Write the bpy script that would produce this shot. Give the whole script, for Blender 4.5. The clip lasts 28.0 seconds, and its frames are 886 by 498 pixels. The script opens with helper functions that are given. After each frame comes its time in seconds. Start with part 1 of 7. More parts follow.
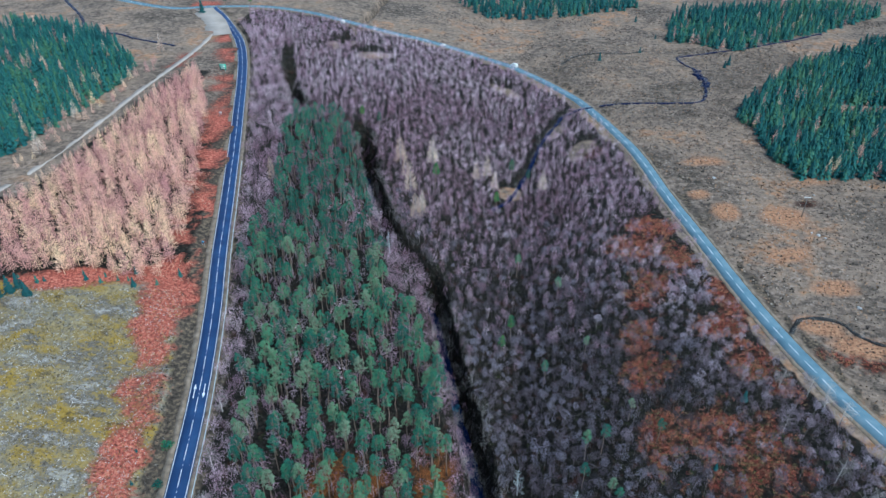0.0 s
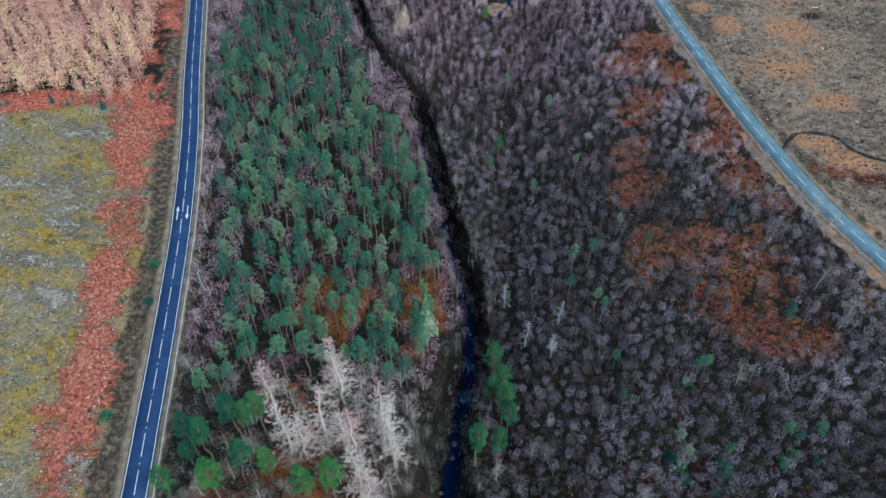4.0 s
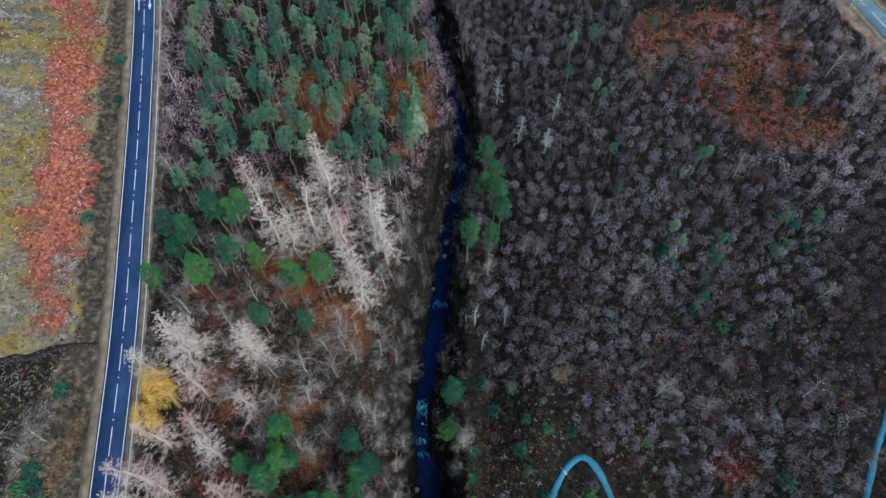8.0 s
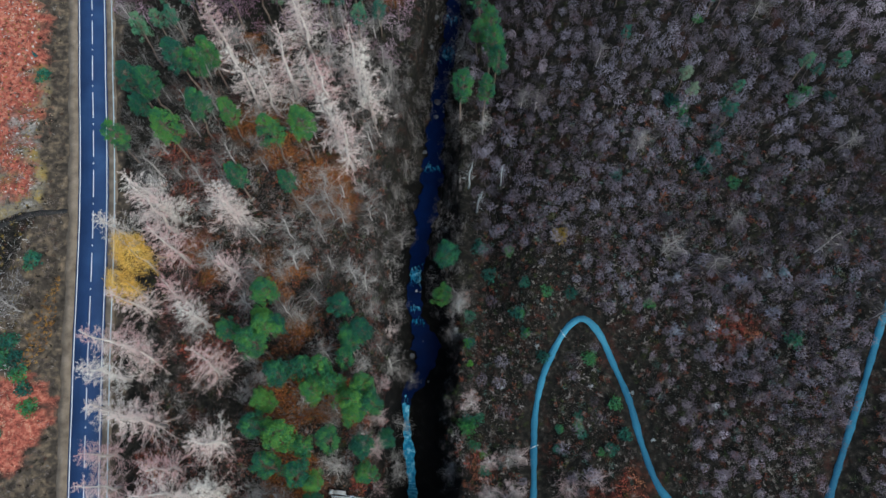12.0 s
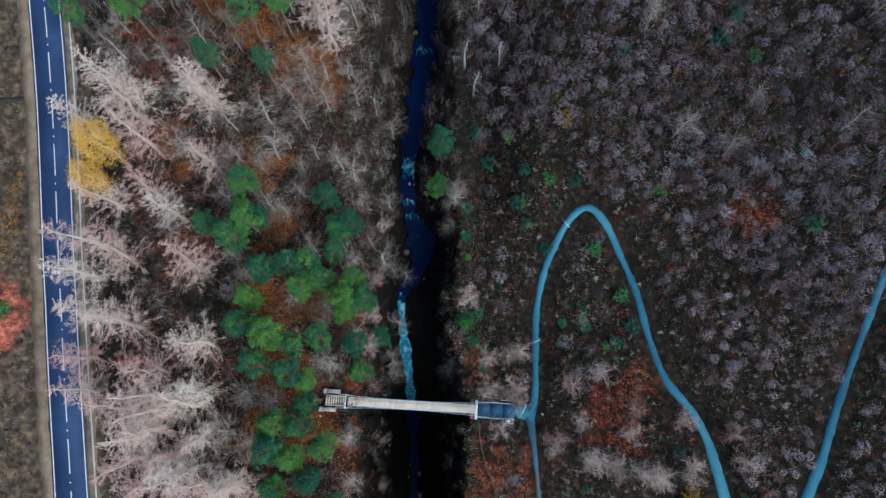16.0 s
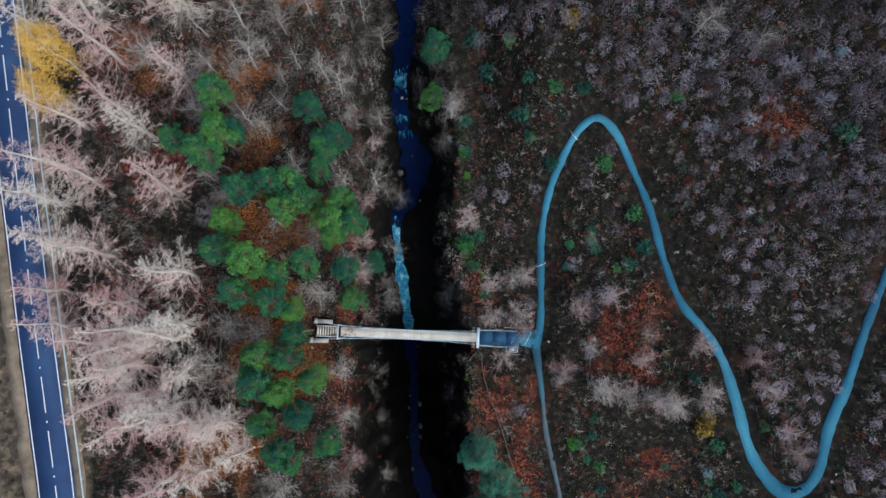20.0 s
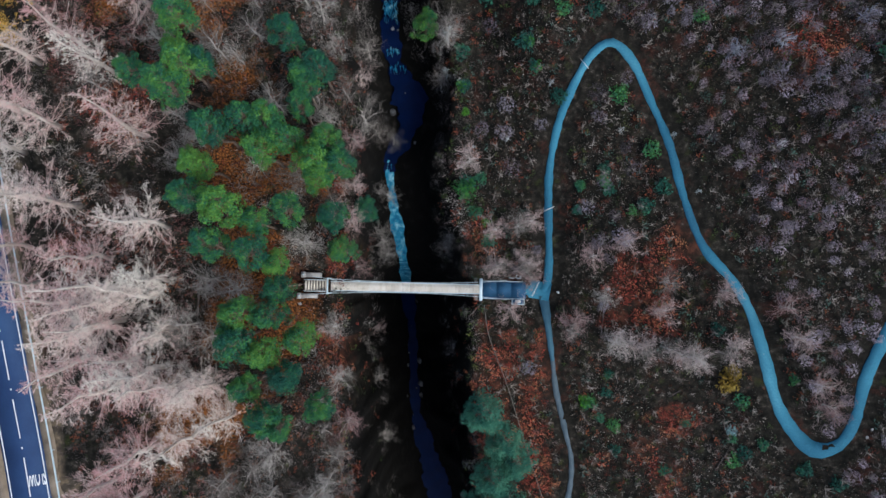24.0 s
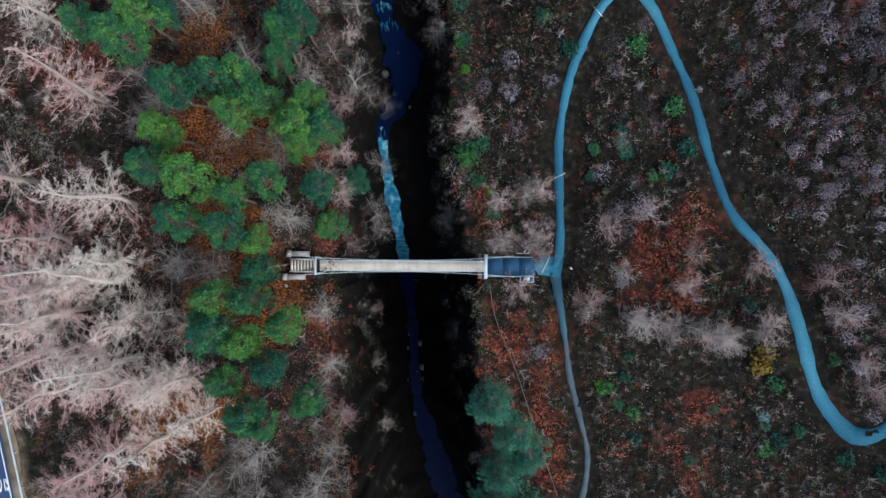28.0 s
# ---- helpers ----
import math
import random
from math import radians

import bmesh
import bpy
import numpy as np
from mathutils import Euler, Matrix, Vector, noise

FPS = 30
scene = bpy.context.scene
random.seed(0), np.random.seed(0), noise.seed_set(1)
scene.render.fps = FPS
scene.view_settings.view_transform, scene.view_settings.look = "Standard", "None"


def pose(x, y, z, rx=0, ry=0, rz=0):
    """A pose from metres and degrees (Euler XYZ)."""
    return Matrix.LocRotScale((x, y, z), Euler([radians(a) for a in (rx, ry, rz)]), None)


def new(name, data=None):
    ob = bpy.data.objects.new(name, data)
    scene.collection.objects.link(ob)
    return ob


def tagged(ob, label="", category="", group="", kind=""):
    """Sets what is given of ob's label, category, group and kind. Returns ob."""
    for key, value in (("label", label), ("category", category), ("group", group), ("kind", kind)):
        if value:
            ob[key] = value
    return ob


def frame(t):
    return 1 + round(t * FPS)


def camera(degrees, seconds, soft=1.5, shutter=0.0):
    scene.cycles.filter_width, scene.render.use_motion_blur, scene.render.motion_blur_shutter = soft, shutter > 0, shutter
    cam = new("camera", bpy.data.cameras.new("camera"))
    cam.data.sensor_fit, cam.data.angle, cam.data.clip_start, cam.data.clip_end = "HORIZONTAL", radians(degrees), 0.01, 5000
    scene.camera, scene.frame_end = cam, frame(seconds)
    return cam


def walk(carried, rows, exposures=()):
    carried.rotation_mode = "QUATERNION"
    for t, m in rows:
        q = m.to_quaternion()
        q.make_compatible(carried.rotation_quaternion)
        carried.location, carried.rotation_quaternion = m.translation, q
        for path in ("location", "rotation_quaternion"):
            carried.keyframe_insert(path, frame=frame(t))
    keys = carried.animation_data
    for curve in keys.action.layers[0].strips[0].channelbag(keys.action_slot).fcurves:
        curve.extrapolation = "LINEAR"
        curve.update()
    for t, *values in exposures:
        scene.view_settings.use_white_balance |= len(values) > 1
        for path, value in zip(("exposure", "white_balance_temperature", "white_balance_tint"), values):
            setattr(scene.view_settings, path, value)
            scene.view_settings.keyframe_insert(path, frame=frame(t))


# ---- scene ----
cam = camera(65.30, 28.0)
PATH = [
    (0.0, pose(3.12, 17.62, 180.17, 57.076, 0.249, 5.612)),
    (0.5, pose(3.23, 17.57, 178.86, 55.728, 0.228, 5.476)),
    (1.0, pose(3.34, 17.55, 177.54, 54.450, 0.229, 5.335)),
    (1.5, pose(3.43, 17.51, 176.25, 53.150, 0.234, 5.183)),
    (2.0, pose(3.49, 17.47, 174.99, 51.821, 0.244, 5.030)),
    (2.5, pose(3.51, 17.42, 173.75, 50.034, 0.234, 4.862)),
    (3.0, pose(3.52, 17.42, 172.57, 48.049, 0.232, 4.685)),
    (3.5, pose(3.52, 17.49, 171.49, 46.043, 0.226, 4.517)),
    (5.5, pose(3.54, 17.99, 167.39, 37.755, 0.145, 3.965)),
    (6.0, pose(3.51, 18.06, 166.29, 35.698, 0.122, 3.816)),
    (6.5, pose(3.48, 18.04, 165.13, 33.813, 0.108, 3.669)),
    (7.0, pose(3.47, 17.95, 163.92, 32.093, 0.093, 3.512)),
    (7.5, pose(3.49, 17.85, 162.63, 30.478, 0.074, 3.381)),
    (8.0, pose(3.53, 17.72, 161.25, 28.922, 0.077, 3.238)),
    (9.0, pose(3.63, 17.42, 158.38, 26.205, 0.095, 2.943)),
    (10.0, pose(3.81, 17.16, 155.47, 23.774, 0.090, 2.690)),
    (11.0, pose(3.94, 17.00, 152.60, 21.556, 0.093, 2.427)),
    (12.0, pose(4.07, 16.87, 149.73, 19.415, 0.085, 2.171)),
    (12.5, pose(4.11, 16.77, 148.34, 18.348, 0.078, 2.024)),
    (14.5, pose(4.21, 16.35, 142.94, 14.438, 0.026, 1.528)),
    (15.0, pose(4.23, 16.25, 141.64, 13.558, 0.015, 1.405)),
    (16.0, pose(4.20, 16.03, 138.98, 11.840, 0.009, 1.138)),
    (17.0, pose(4.22, 15.90, 136.20, 10.305, 0.004, 0.910)),
    (18.0, pose(4.29, 15.81, 133.45, 8.885, 0.003, 0.666)),
    (19.0, pose(4.32, 15.71, 130.74, 7.516, 0.011, 0.334)),
    (20.0, pose(4.33, 15.59, 128.04, 6.235, 0.010, 0.119)),
    (21.0, pose(4.35, 15.50, 125.16, 5.159, 0.008, -0.137)),
    (21.5, pose(4.37, 15.40, 123.71, 4.601, 0.007, -0.275)),
    (23.5, pose(4.38, 14.93, 117.99, 2.876, 0.002, -0.823)),
    (24.0, pose(4.40, 14.90, 116.60, 2.569, 0.000, -0.945)),
    (25.0, pose(4.39, 14.90, 113.82, 1.928, -0.001, -1.221)),
    (26.0, pose(4.36, 14.83, 110.98, 1.353, -0.001, -1.544)),
    (27.0, pose(4.31, 14.75, 108.19, 0.861, -0.001, -1.812)),
    (28.0, pose(4.32, 14.83, 105.45, 0.690, -0.001, -1.996)),
]
walk(cam, PATH, [(0.0, 0.27, 5480, -3), (3.5, 0.07, 5800, -4), (7.0, -0.05, 6100, -1), (12.0, -0.05, 6350, 2), (18.0, -0.02, 6480, 5), (28.0, 0.0, 6520, 8)])

# ---- world, sun, exposure ----
SUN_UP, SUN_TURN = 50.0, 132.0
world = bpy.data.worlds.new("world")
scene.world = world
world.use_nodes = True
wn = world.node_tree
sky = wn.nodes.new("ShaderNodeTexSky")
sky.sky_type = "NISHITA"
sky.sun_disc = False
sky.sun_elevation, sky.sun_rotation = radians(SUN_UP), radians(SUN_TURN)
sky.air_density, sky.dust_density = 1.0, 2.0
wn.nodes["Background"].inputs[1].default_value = 0.15
wn.links.new(sky.outputs[0], wn.nodes["Background"].inputs[0])
sun = new("sun", bpy.data.lights.new("sun", "SUN"))
sun.data.energy, sun.data.angle, sun.data.color = 2.6, radians(30), (1.0, 0.985, 0.97)
sun.rotation_euler = (radians(90 - SUN_UP), 0, radians(180 - SUN_TURN))

# ---- materials ----


def links(tree, a, b):
    tree.links.new(a, b)


def surface(name, tones, rough=0.85, scale=1.0, fine=12.0, bump=0.3, dist=0.05, island=0.0, metal=0.0, thing=0.0, spec=0.3, tree=0.0):
    """A material whose colour wanders between tones at two scales; scale and fine are features per metre."""
    m = bpy.data.materials.new(name)
    m.use_nodes = True
    t = m.node_tree
    bsdf = t.nodes["Principled BSDF"]
    bsdf.inputs["Roughness"].default_value, bsdf.inputs["Metallic"].default_value = rough, metal
    bsdf.inputs["Specular IOR Level"].default_value = spec
    geo = t.nodes.new("ShaderNodeNewGeometry")
    big, small = t.nodes.new("ShaderNodeTexNoise"), t.nodes.new("ShaderNodeTexNoise")
    for n, s in ((big, scale), (small, fine)):
        n.inputs["Scale"].default_value, n.inputs["Detail"].default_value = s, 4.0
        links(t, geo.outputs["Position"], n.inputs["Vector"])
    total = t.nodes.new("ShaderNodeMath")
    total.operation = "MULTIPLY_ADD"
    links(t, small.outputs["Fac"], total.inputs[0])
    total.inputs[1].default_value = 0.5
    half = t.nodes.new("ShaderNodeMath")
    half.operation = "MULTIPLY_ADD"
    links(t, big.outputs["Fac"], half.inputs[0])
    half.inputs[1].default_value, half.inputs[2].default_value = 1.3, -0.4
    links(t, half.outputs[0], total.inputs[2])
    out = total.outputs[0]
    for amount, source in ((island, geo.outputs["Random Per Island"]), (thing, None), (tree, "tone")):
        if amount:
            if source == "tone":
                tone = t.nodes.new("ShaderNodeAttribute")
                tone.attribute_name = "tone"
                source = tone.outputs["Fac"]
            if source is None:
                source = t.nodes.new("ShaderNodeObjectInfo").outputs["Random"]
            add = t.nodes.new("ShaderNodeMath")
            add.operation = "MULTIPLY_ADD"
            links(t, source, add.inputs[0])
            add.inputs[1].default_value = amount
            shift = t.nodes.new("ShaderNodeMath")
            shift.operation = "SUBTRACT"
            links(t, out, shift.inputs[0])
            shift.inputs[1].default_value = amount / 2
            links(t, shift.outputs[0], add.inputs[2])
            out = add.outputs[0]
    ramp = t.nodes.new("ShaderNodeValToRGB")
    while len(ramp.color_ramp.elements) < len(tones):
        ramp.color_ramp.elements.new(0.5)
    for n, (e, c) in enumerate(zip(ramp.color_ramp.elements, tones)):
        e.position, e.color = 0.22 + 0.6 * n / max(1, len(tones) - 1), (*c, 1)
    links(t, out, ramp.inputs[0])
    links(t, ramp.outputs[0], bsdf.inputs["Base Color"])
    if bump:
        b = t.nodes.new("ShaderNodeBump")
        b.inputs["Strength"].default_value, b.inputs["Distance"].default_value = bump, dist
        links(t, small.outputs["Fac"], b.inputs["Height"])
        links(t, b.outputs[0], bsdf.inputs["Normal"])
    return m


M = dict(
    asphalt=surface("asphalt", [(0.012, 0.035, 0.105), (0.018, 0.05, 0.14), (0.03, 0.075, 0.18)], 0.75, 0.15, 9, 0.25, 0.01),
    spur=surface("spur_gravel", [(0.03, 0.095, 0.14), (0.055, 0.14, 0.2)], 0.88, 0.3, 8, 0.35, 0.02),
    worn_asphalt=surface("worn_asphalt", [(0.085, 0.155, 0.205), (0.12, 0.205, 0.26), (0.17, 0.25, 0.3)], 0.8, 0.2, 9, 0.25, 0.01),
    paint=surface("road_paint", [(0.62, 0.66, 0.7), (0.8, 0.82, 0.84)], 0.6, 1.0, 14, 0.1, 0.004),
    verge=surface("verge_gravel", [(0.12, 0.095, 0.07), (0.2, 0.16, 0.12), (0.28, 0.23, 0.18)], 0.95, 0.5, 6, 0.5, 0.05),
    footpath=surface("path_gravel", [(0.014, 0.085, 0.155), (0.022, 0.14, 0.23), (0.036, 0.195, 0.3), (0.075, 0.28, 0.39)], 0.85, 0.06, 5, 0.3, 0.02),
    trail=surface("trail_gravel", [(0.05, 0.08, 0.105), (0.09, 0.125, 0.155)], 0.9, 0.5, 9, 0.4, 0.03),
    track=surface("track_gravel", [(0.3, 0.27, 0.24), (0.42, 0.37, 0.33)], 0.9, 0.1, 3, 0.3, 0.03),
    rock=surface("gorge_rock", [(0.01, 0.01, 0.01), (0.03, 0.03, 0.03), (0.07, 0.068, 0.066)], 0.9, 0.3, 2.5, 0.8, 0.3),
    stone=surface("pale_stone", [(0.3, 0.3, 0.3), (0.5, 0.5, 0.5)], 0.9, 1, 8, 0.4, 0.03, thing=0.3),
    deck=surface("deck_boards", [(0.6, 0.55, 0.48), (0.68, 0.64, 0.57), (0.74, 0.71, 0.66)], 0.8, 0.6, 14, 0.2, 0.01, thing=0.35),
    steel=surface("painted_steel", [(0.45, 0.58, 0.66), (0.6, 0.72, 0.78)], 0.45, 1, 10, 0.05, 0.004),
    timber=surface("weathered_timber", [(0.13, 0.12, 0.11), (0.25, 0.23, 0.21)], 0.85, 1.5, 14, 0.3, 0.01),
    platform=surface("platform_surface", [(0.015, 0.07, 0.15), (0.025, 0.1, 0.2)], 0.8, 0.8, 12, 0.2, 0.01),
    pine_bark=surface("pine_bark", [(0.1, 0.07, 0.055), (0.2, 0.15, 0.12), (0.3, 0.24, 0.2)], 0.95, 1.5, 9, 0.6, 0.05),
    needles=surface("pine_needles", [(0.01, 0.08, 0.06), (0.018, 0.118, 0.07), (0.03, 0.16, 0.062), (0.06, 0.215, 0.05), (0.1, 0.25, 0.045)], 0.75, 0.4, 2.6, 0, 0, island=0.5, thing=0.5),
    wood_needles=surface("wood_pine_needles", [(0.0197, 0.116, 0.0865), (0.0358, 0.166, 0.113), (0.0627, 0.218, 0.127), (0.117, 0.268, 0.132), (0.197, 0.268, 0.181)], 0.8, 0.1, 1.2, 0, 0, island=0.3, thing=0.7),
    spruce=surface("spruce_needles", [(0.015, 0.0736, 0.0782), (0.0225, 0.108, 0.108), (0.0325, 0.138, 0.12), (0.07, 0.166, 0.092)], 0.85, 0.012, 0.15, 0, 0, island=0.25, tree=0.5),
    larch_twig=surface("larch_twigs", [(0.62, 0.37, 0.37), (0.7, 0.52, 0.49), (0.76, 0.67, 0.62), (0.81, 0.78, 0.71)], 0.9, 0.16, 1.2, 0, 0, island=0.15, thing=0.5),
    gold_twig=surface("golden_needles", [(0.6, 0.34, 0.06), (0.8, 0.5, 0.1), (0.88, 0.66, 0.24)], 0.9, 0.5, 2.0, 0, 0, island=0.3),
    cream_twig=surface("cream_twigs", [(0.5, 0.36, 0.28), (0.66, 0.52, 0.42), (0.78, 0.66, 0.54)], 0.9, 0.1, 1.0, 0, 0, island=0.25, thing=0.4),
    plant_larch=surface("plantation_larch", [(0.5, 0.25, 0.24), (0.71, 0.4, 0.34), (0.85, 0.55, 0.4), (0.88, 0.66, 0.4)], 0.9, 0.02, 0.2, 0, 0, island=0.06, tree=0.5),
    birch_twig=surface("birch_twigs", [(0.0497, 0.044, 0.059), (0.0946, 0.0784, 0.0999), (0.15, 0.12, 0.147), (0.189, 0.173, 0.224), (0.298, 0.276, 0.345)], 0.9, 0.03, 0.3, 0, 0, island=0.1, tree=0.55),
    # purple twigs, much paler than birch_twig: distance haze is put into the colour
    purple_twig=surface("hazy_purple_birch_twigs", [(0.287, 0.162, 0.226), (0.43, 0.275, 0.364), (0.573, 0.402, 0.502), (0.717, 0.578, 0.641)], 0.9, 0.014, 0.12, 0, 0, island=0.1, tree=0.6),
    grey_twig=surface("grey_twigs", [(0.096, 0.085, 0.08), (0.192, 0.175, 0.165), (0.307, 0.29, 0.275), (0.403, 0.38, 0.36)], 0.9, 0.1, 1.0, 0, 0, island=0.25, thing=0.6),
    larch_bark=surface("larch_bark", [(0.45, 0.38, 0.34), (0.6, 0.54, 0.5), (0.72, 0.68, 0.64)], 0.9, 0.5, 4, 0.3, 0.02, thing=0.4),
    pale_limb=surface("pale_limbs", [(0.34, 0.31, 0.29), (0.5, 0.47, 0.45), (0.64, 0.61, 0.58)], 0.9, 0.5, 4, 0.3, 0.02, thing=0.5),
    broad_needles=surface("blue_green_needles", [(0.018, 0.105, 0.08), (0.035, 0.165, 0.118), (0.06, 0.22, 0.145), (0.1, 0.27, 0.17)], 0.8, 0.3, 1.8, 0, 0, island=0.4, thing=0.3),
    vivid_dark=surface("dark_green_leaf", [(0.015, 0.085, 0.03), (0.028, 0.14, 0.035), (0.05, 0.2, 0.04)], 0.8, 0.6, 3, 0, 0, island=0.5),
    vivid=surface("vivid_green_leaf", [(0.03, 0.13, 0.02), (0.06, 0.24, 0.025), (0.11, 0.34, 0.03)], 0.8, 0.4, 2, 0, 0, island=0.4),
    litter_bits=surface("heath_litter", [(0.012, 0.012, 0.009), (0.03, 0.035, 0.016), (0.05, 0.04, 0.028), (0.11, 0.04, 0.028), (0.15, 0.125, 0.1), (0.08, 0.12, 0.1), (0.36, 0.33, 0.3)], 0.95, 0.12, 0.9, 0, 0, island=0.75),
    field_bits=surface("field_litter", [(0.03, 0.026, 0.018), (0.1, 0.085, 0.04), (0.3, 0.21, 0.035), (0.06, 0.05, 0.04), (0.24, 0.22, 0.19), (0.5, 0.48, 0.46)], 0.95, 0.05, 0.5, 0, 0, island=0.75),
    moor_bits=surface("moor_litter", [(0.035, 0.03, 0.024), (0.12, 0.09, 0.07), (0.24, 0.18, 0.13), (0.1, 0.08, 0.06), (0.36, 0.21, 0.11), (0.36, 0.31, 0.26)], 0.95, 0.02, 0.3, 0, 0, island=0.7),
    leaf_bits=surface("leaf_litter", [(0.02, 0.014, 0.01), (0.09, 0.035, 0.018), (0.3, 0.11, 0.04), (0.16, 0.06, 0.05), (0.22, 0.18, 0.15), (0.4, 0.35, 0.32)], 0.95, 0.12, 0.9, 0, 0, island=0.7),
    grey_bark=surface("grey_bark", [(0.2, 0.18, 0.17), (0.38, 0.36, 0.34), (0.52, 0.5, 0.48)], 0.9, 0.8, 6, 0.4, 0.03),
    dead_wood=surface("dead_wood", [(0.38, 0.44, 0.46), (0.55, 0.6, 0.6)], 0.85, 0.5, 4, 0.3, 0.02),
    shrub=surface("evergreen_shrub", [(0.012, 0.075, 0.06), (0.022, 0.12, 0.085), (0.035, 0.16, 0.08), (0.06, 0.2, 0.06)], 0.8, 0.2, 2, 0, 0, island=0.3, thing=0.7),
    lilac_twig=surface("lilac_twigs", [(0.2, 0.21, 0.32), (0.34, 0.35, 0.48), (0.42, 0.5, 0.6)], 0.9, 0.2, 1.0, 0, 0, island=0.2, thing=0.7),
    heath=surface("heather", [(0.006, 0.006, 0.005), (0.014, 0.013, 0.01), (0.03, 0.03, 0.016), (0.018, 0.015, 0.013), (0.075, 0.032, 0.022), (0.035, 0.032, 0.027), (0.22, 0.2, 0.18)], 0.95, 0.05, 0.6, 0, 0, island=0.15, tree=0.8),
    rust=surface("rust_shrub", [(0.09, 0.022, 0.015), (0.2, 0.05, 0.03), (0.3, 0.1, 0.045)], 0.95, 0.2, 1.0, 0, 0, island=0.3, tree=0.5),
    olive=surface("olive_shrub", [(0.02, 0.035, 0.012), (0.04, 0.075, 0.02), (0.1, 0.12, 0.03)], 0.9, 0.2, 1.0, 0, 0, island=0.3, tree=0.5),
    teal=surface("teal_shrub", [(0.03, 0.07, 0.06), (0.06, 0.14, 0.115), (0.15, 0.24, 0.21)], 0.9, 0.2, 1.0, 0, 0, island=0.3, tree=0.6),
    pink_twig=surface("pink_grey_twigs", [(0.12, 0.085, 0.088), (0.22, 0.165, 0.168), (0.34, 0.28, 0.275)], 0.9, 0.2, 1.0, 0, 0, island=0.2, tree=0.7),
    bracken=surface("dead_bracken", [(0.24, 0.035, 0.028), (0.5, 0.09, 0.06), (0.66, 0.17, 0.105), (0.58, 0.27, 0.13)], 0.95, 0.15, 0.9, 0, 0, island=0.35, tree=0.7),
    stick=surface("bare_sticks", [(0.12, 0.1, 0.09), (0.35, 0.32, 0.3)], 0.9, 0.3, 2, 0, 0, island=0.5),
    dark_twig=surface("scrub_twigs", [(0.095, 0.088, 0.0847), (0.19, 0.175, 0.171), (0.314, 0.295, 0.286), (0.427, 0.41, 0.398)], 0.9, 0.03, 0.5, 0, 0, island=0.2, tree=0.6),
    stem=surface("birch_stems", [(0.08, 0.068, 0.064), (0.17, 0.15, 0.145), (0.33, 0.305, 0.29)], 0.9, 0.3, 2.0, 0, 0, tree=0.6),
    moor_grass=surface("moor_grass", [(0.05, 0.04, 0.036), (0.14, 0.105, 0.088), (0.24, 0.18, 0.145), (0.36, 0.22, 0.13), (0.36, 0.3, 0.25)], 0.95, 0.02, 0.3, 0, 0, island=0.1, tree=0.6),
    grass=surface("dead_grass", [(0.068, 0.051, 0.017), (0.187, 0.132, 0.0255), (0.289, 0.204, 0.0382), (0.306, 0.255, 0.136)], 0.95, 0.06, 0.6, 0, 0, island=0.25, tree=0.6),
    brash=surface("felling_brash", [(0.05, 0.042, 0.035), (0.2, 0.18, 0.16), (0.42, 0.41, 0.4), (0.66, 0.65, 0.65)], 0.9, 0.08, 1.0, 0, 0, island=0.5, tree=0.5),
    wet_rock=surface("wet_rock", [(0.02, 0.02, 0.022), (0.06, 0.06, 0.065), (0.16, 0.17, 0.18)], 0.5, 0.8, 6, 0.5, 0.05, thing=0.5),
    pale_bracken=surface("flattened_bracken", [(0.2, 0.06, 0.045), (0.4, 0.125, 0.09), (0.56, 0.215, 0.15), (0.62, 0.36, 0.25), (0.6, 0.48, 0.33)], 0.95, 0.12, 1.6, 0, 0, island=0.45, tree=0.8),
    clear_bracken=surface("clearing_bracken", [(0.2, 0.07, 0.055), (0.5, 0.18, 0.115), (0.66, 0.3, 0.19), (0.5, 0.35, 0.24), (0.33, 0.3, 0.13)], 0.95, 0.08, 0.9, 0, 0, island=0.4, tree=0.8),
    rose=surface("rose_shrub", [(0.2, 0.075, 0.08), (0.38, 0.16, 0.165), (0.52, 0.3, 0.29)], 0.95, 0.12, 1.0, 0, 0, island=0.25, tree=0.6),
    pale_birch=surface("pale_birch_twigs", [(0.149, 0.117, 0.147), (0.259, 0.209, 0.253), (0.378, 0.317, 0.378), (0.497, 0.437, 0.515)], 0.9, 0.04, 0.4, 0, 0, island=0.1, tree=0.7),
    sedge=surface("orange_sedge", [(0.14, 0.07, 0.025), (0.32, 0.16, 0.035), (0.42, 0.25, 0.06)], 0.95, 0.2, 1.5, 0, 0, island=0.3, tree=0.4),
    yellow_leaf=surface("yellow_leaf", [(0.121, 0.075, 0.01), (0.22, 0.15, 0.025), (0.275, 0.21, 0.05)], 0.9, 0.4, 2, 0, 0, island=0.3),
    blue_leaf=surface("blue_grey_leaf", [(0.1, 0.2, 0.22), (0.25, 0.42, 0.44)], 0.9, 0.4, 2, 0, 0, island=0.3),
    pale_needles=surface("pale_needles", [(0.04, 0.1, 0.05), (0.1, 0.18, 0.1), (0.22, 0.29, 0.2)], 0.85, 0.2, 1.5, 0, 0, island=0.4),
    rosy_twig=surface("rosy_twigs", [(0.3, 0.19, 0.19), (0.46, 0.34, 0.33), (0.58, 0.48, 0.46)], 0.9, 0.1, 1.0, 0, 0, island=0.2, thing=0.6),
    blue_sign=surface("blue_sign", [(0.03, 0.3, 0.6), (0.04, 0.36, 0.68)], 0.5, 1, 9, 0, 0),
    brown_sign=surface("brown_sign", [(0.3, 0.16, 0.12), (0.36, 0.2, 0.15)], 0.6, 1, 9, 0, 0),
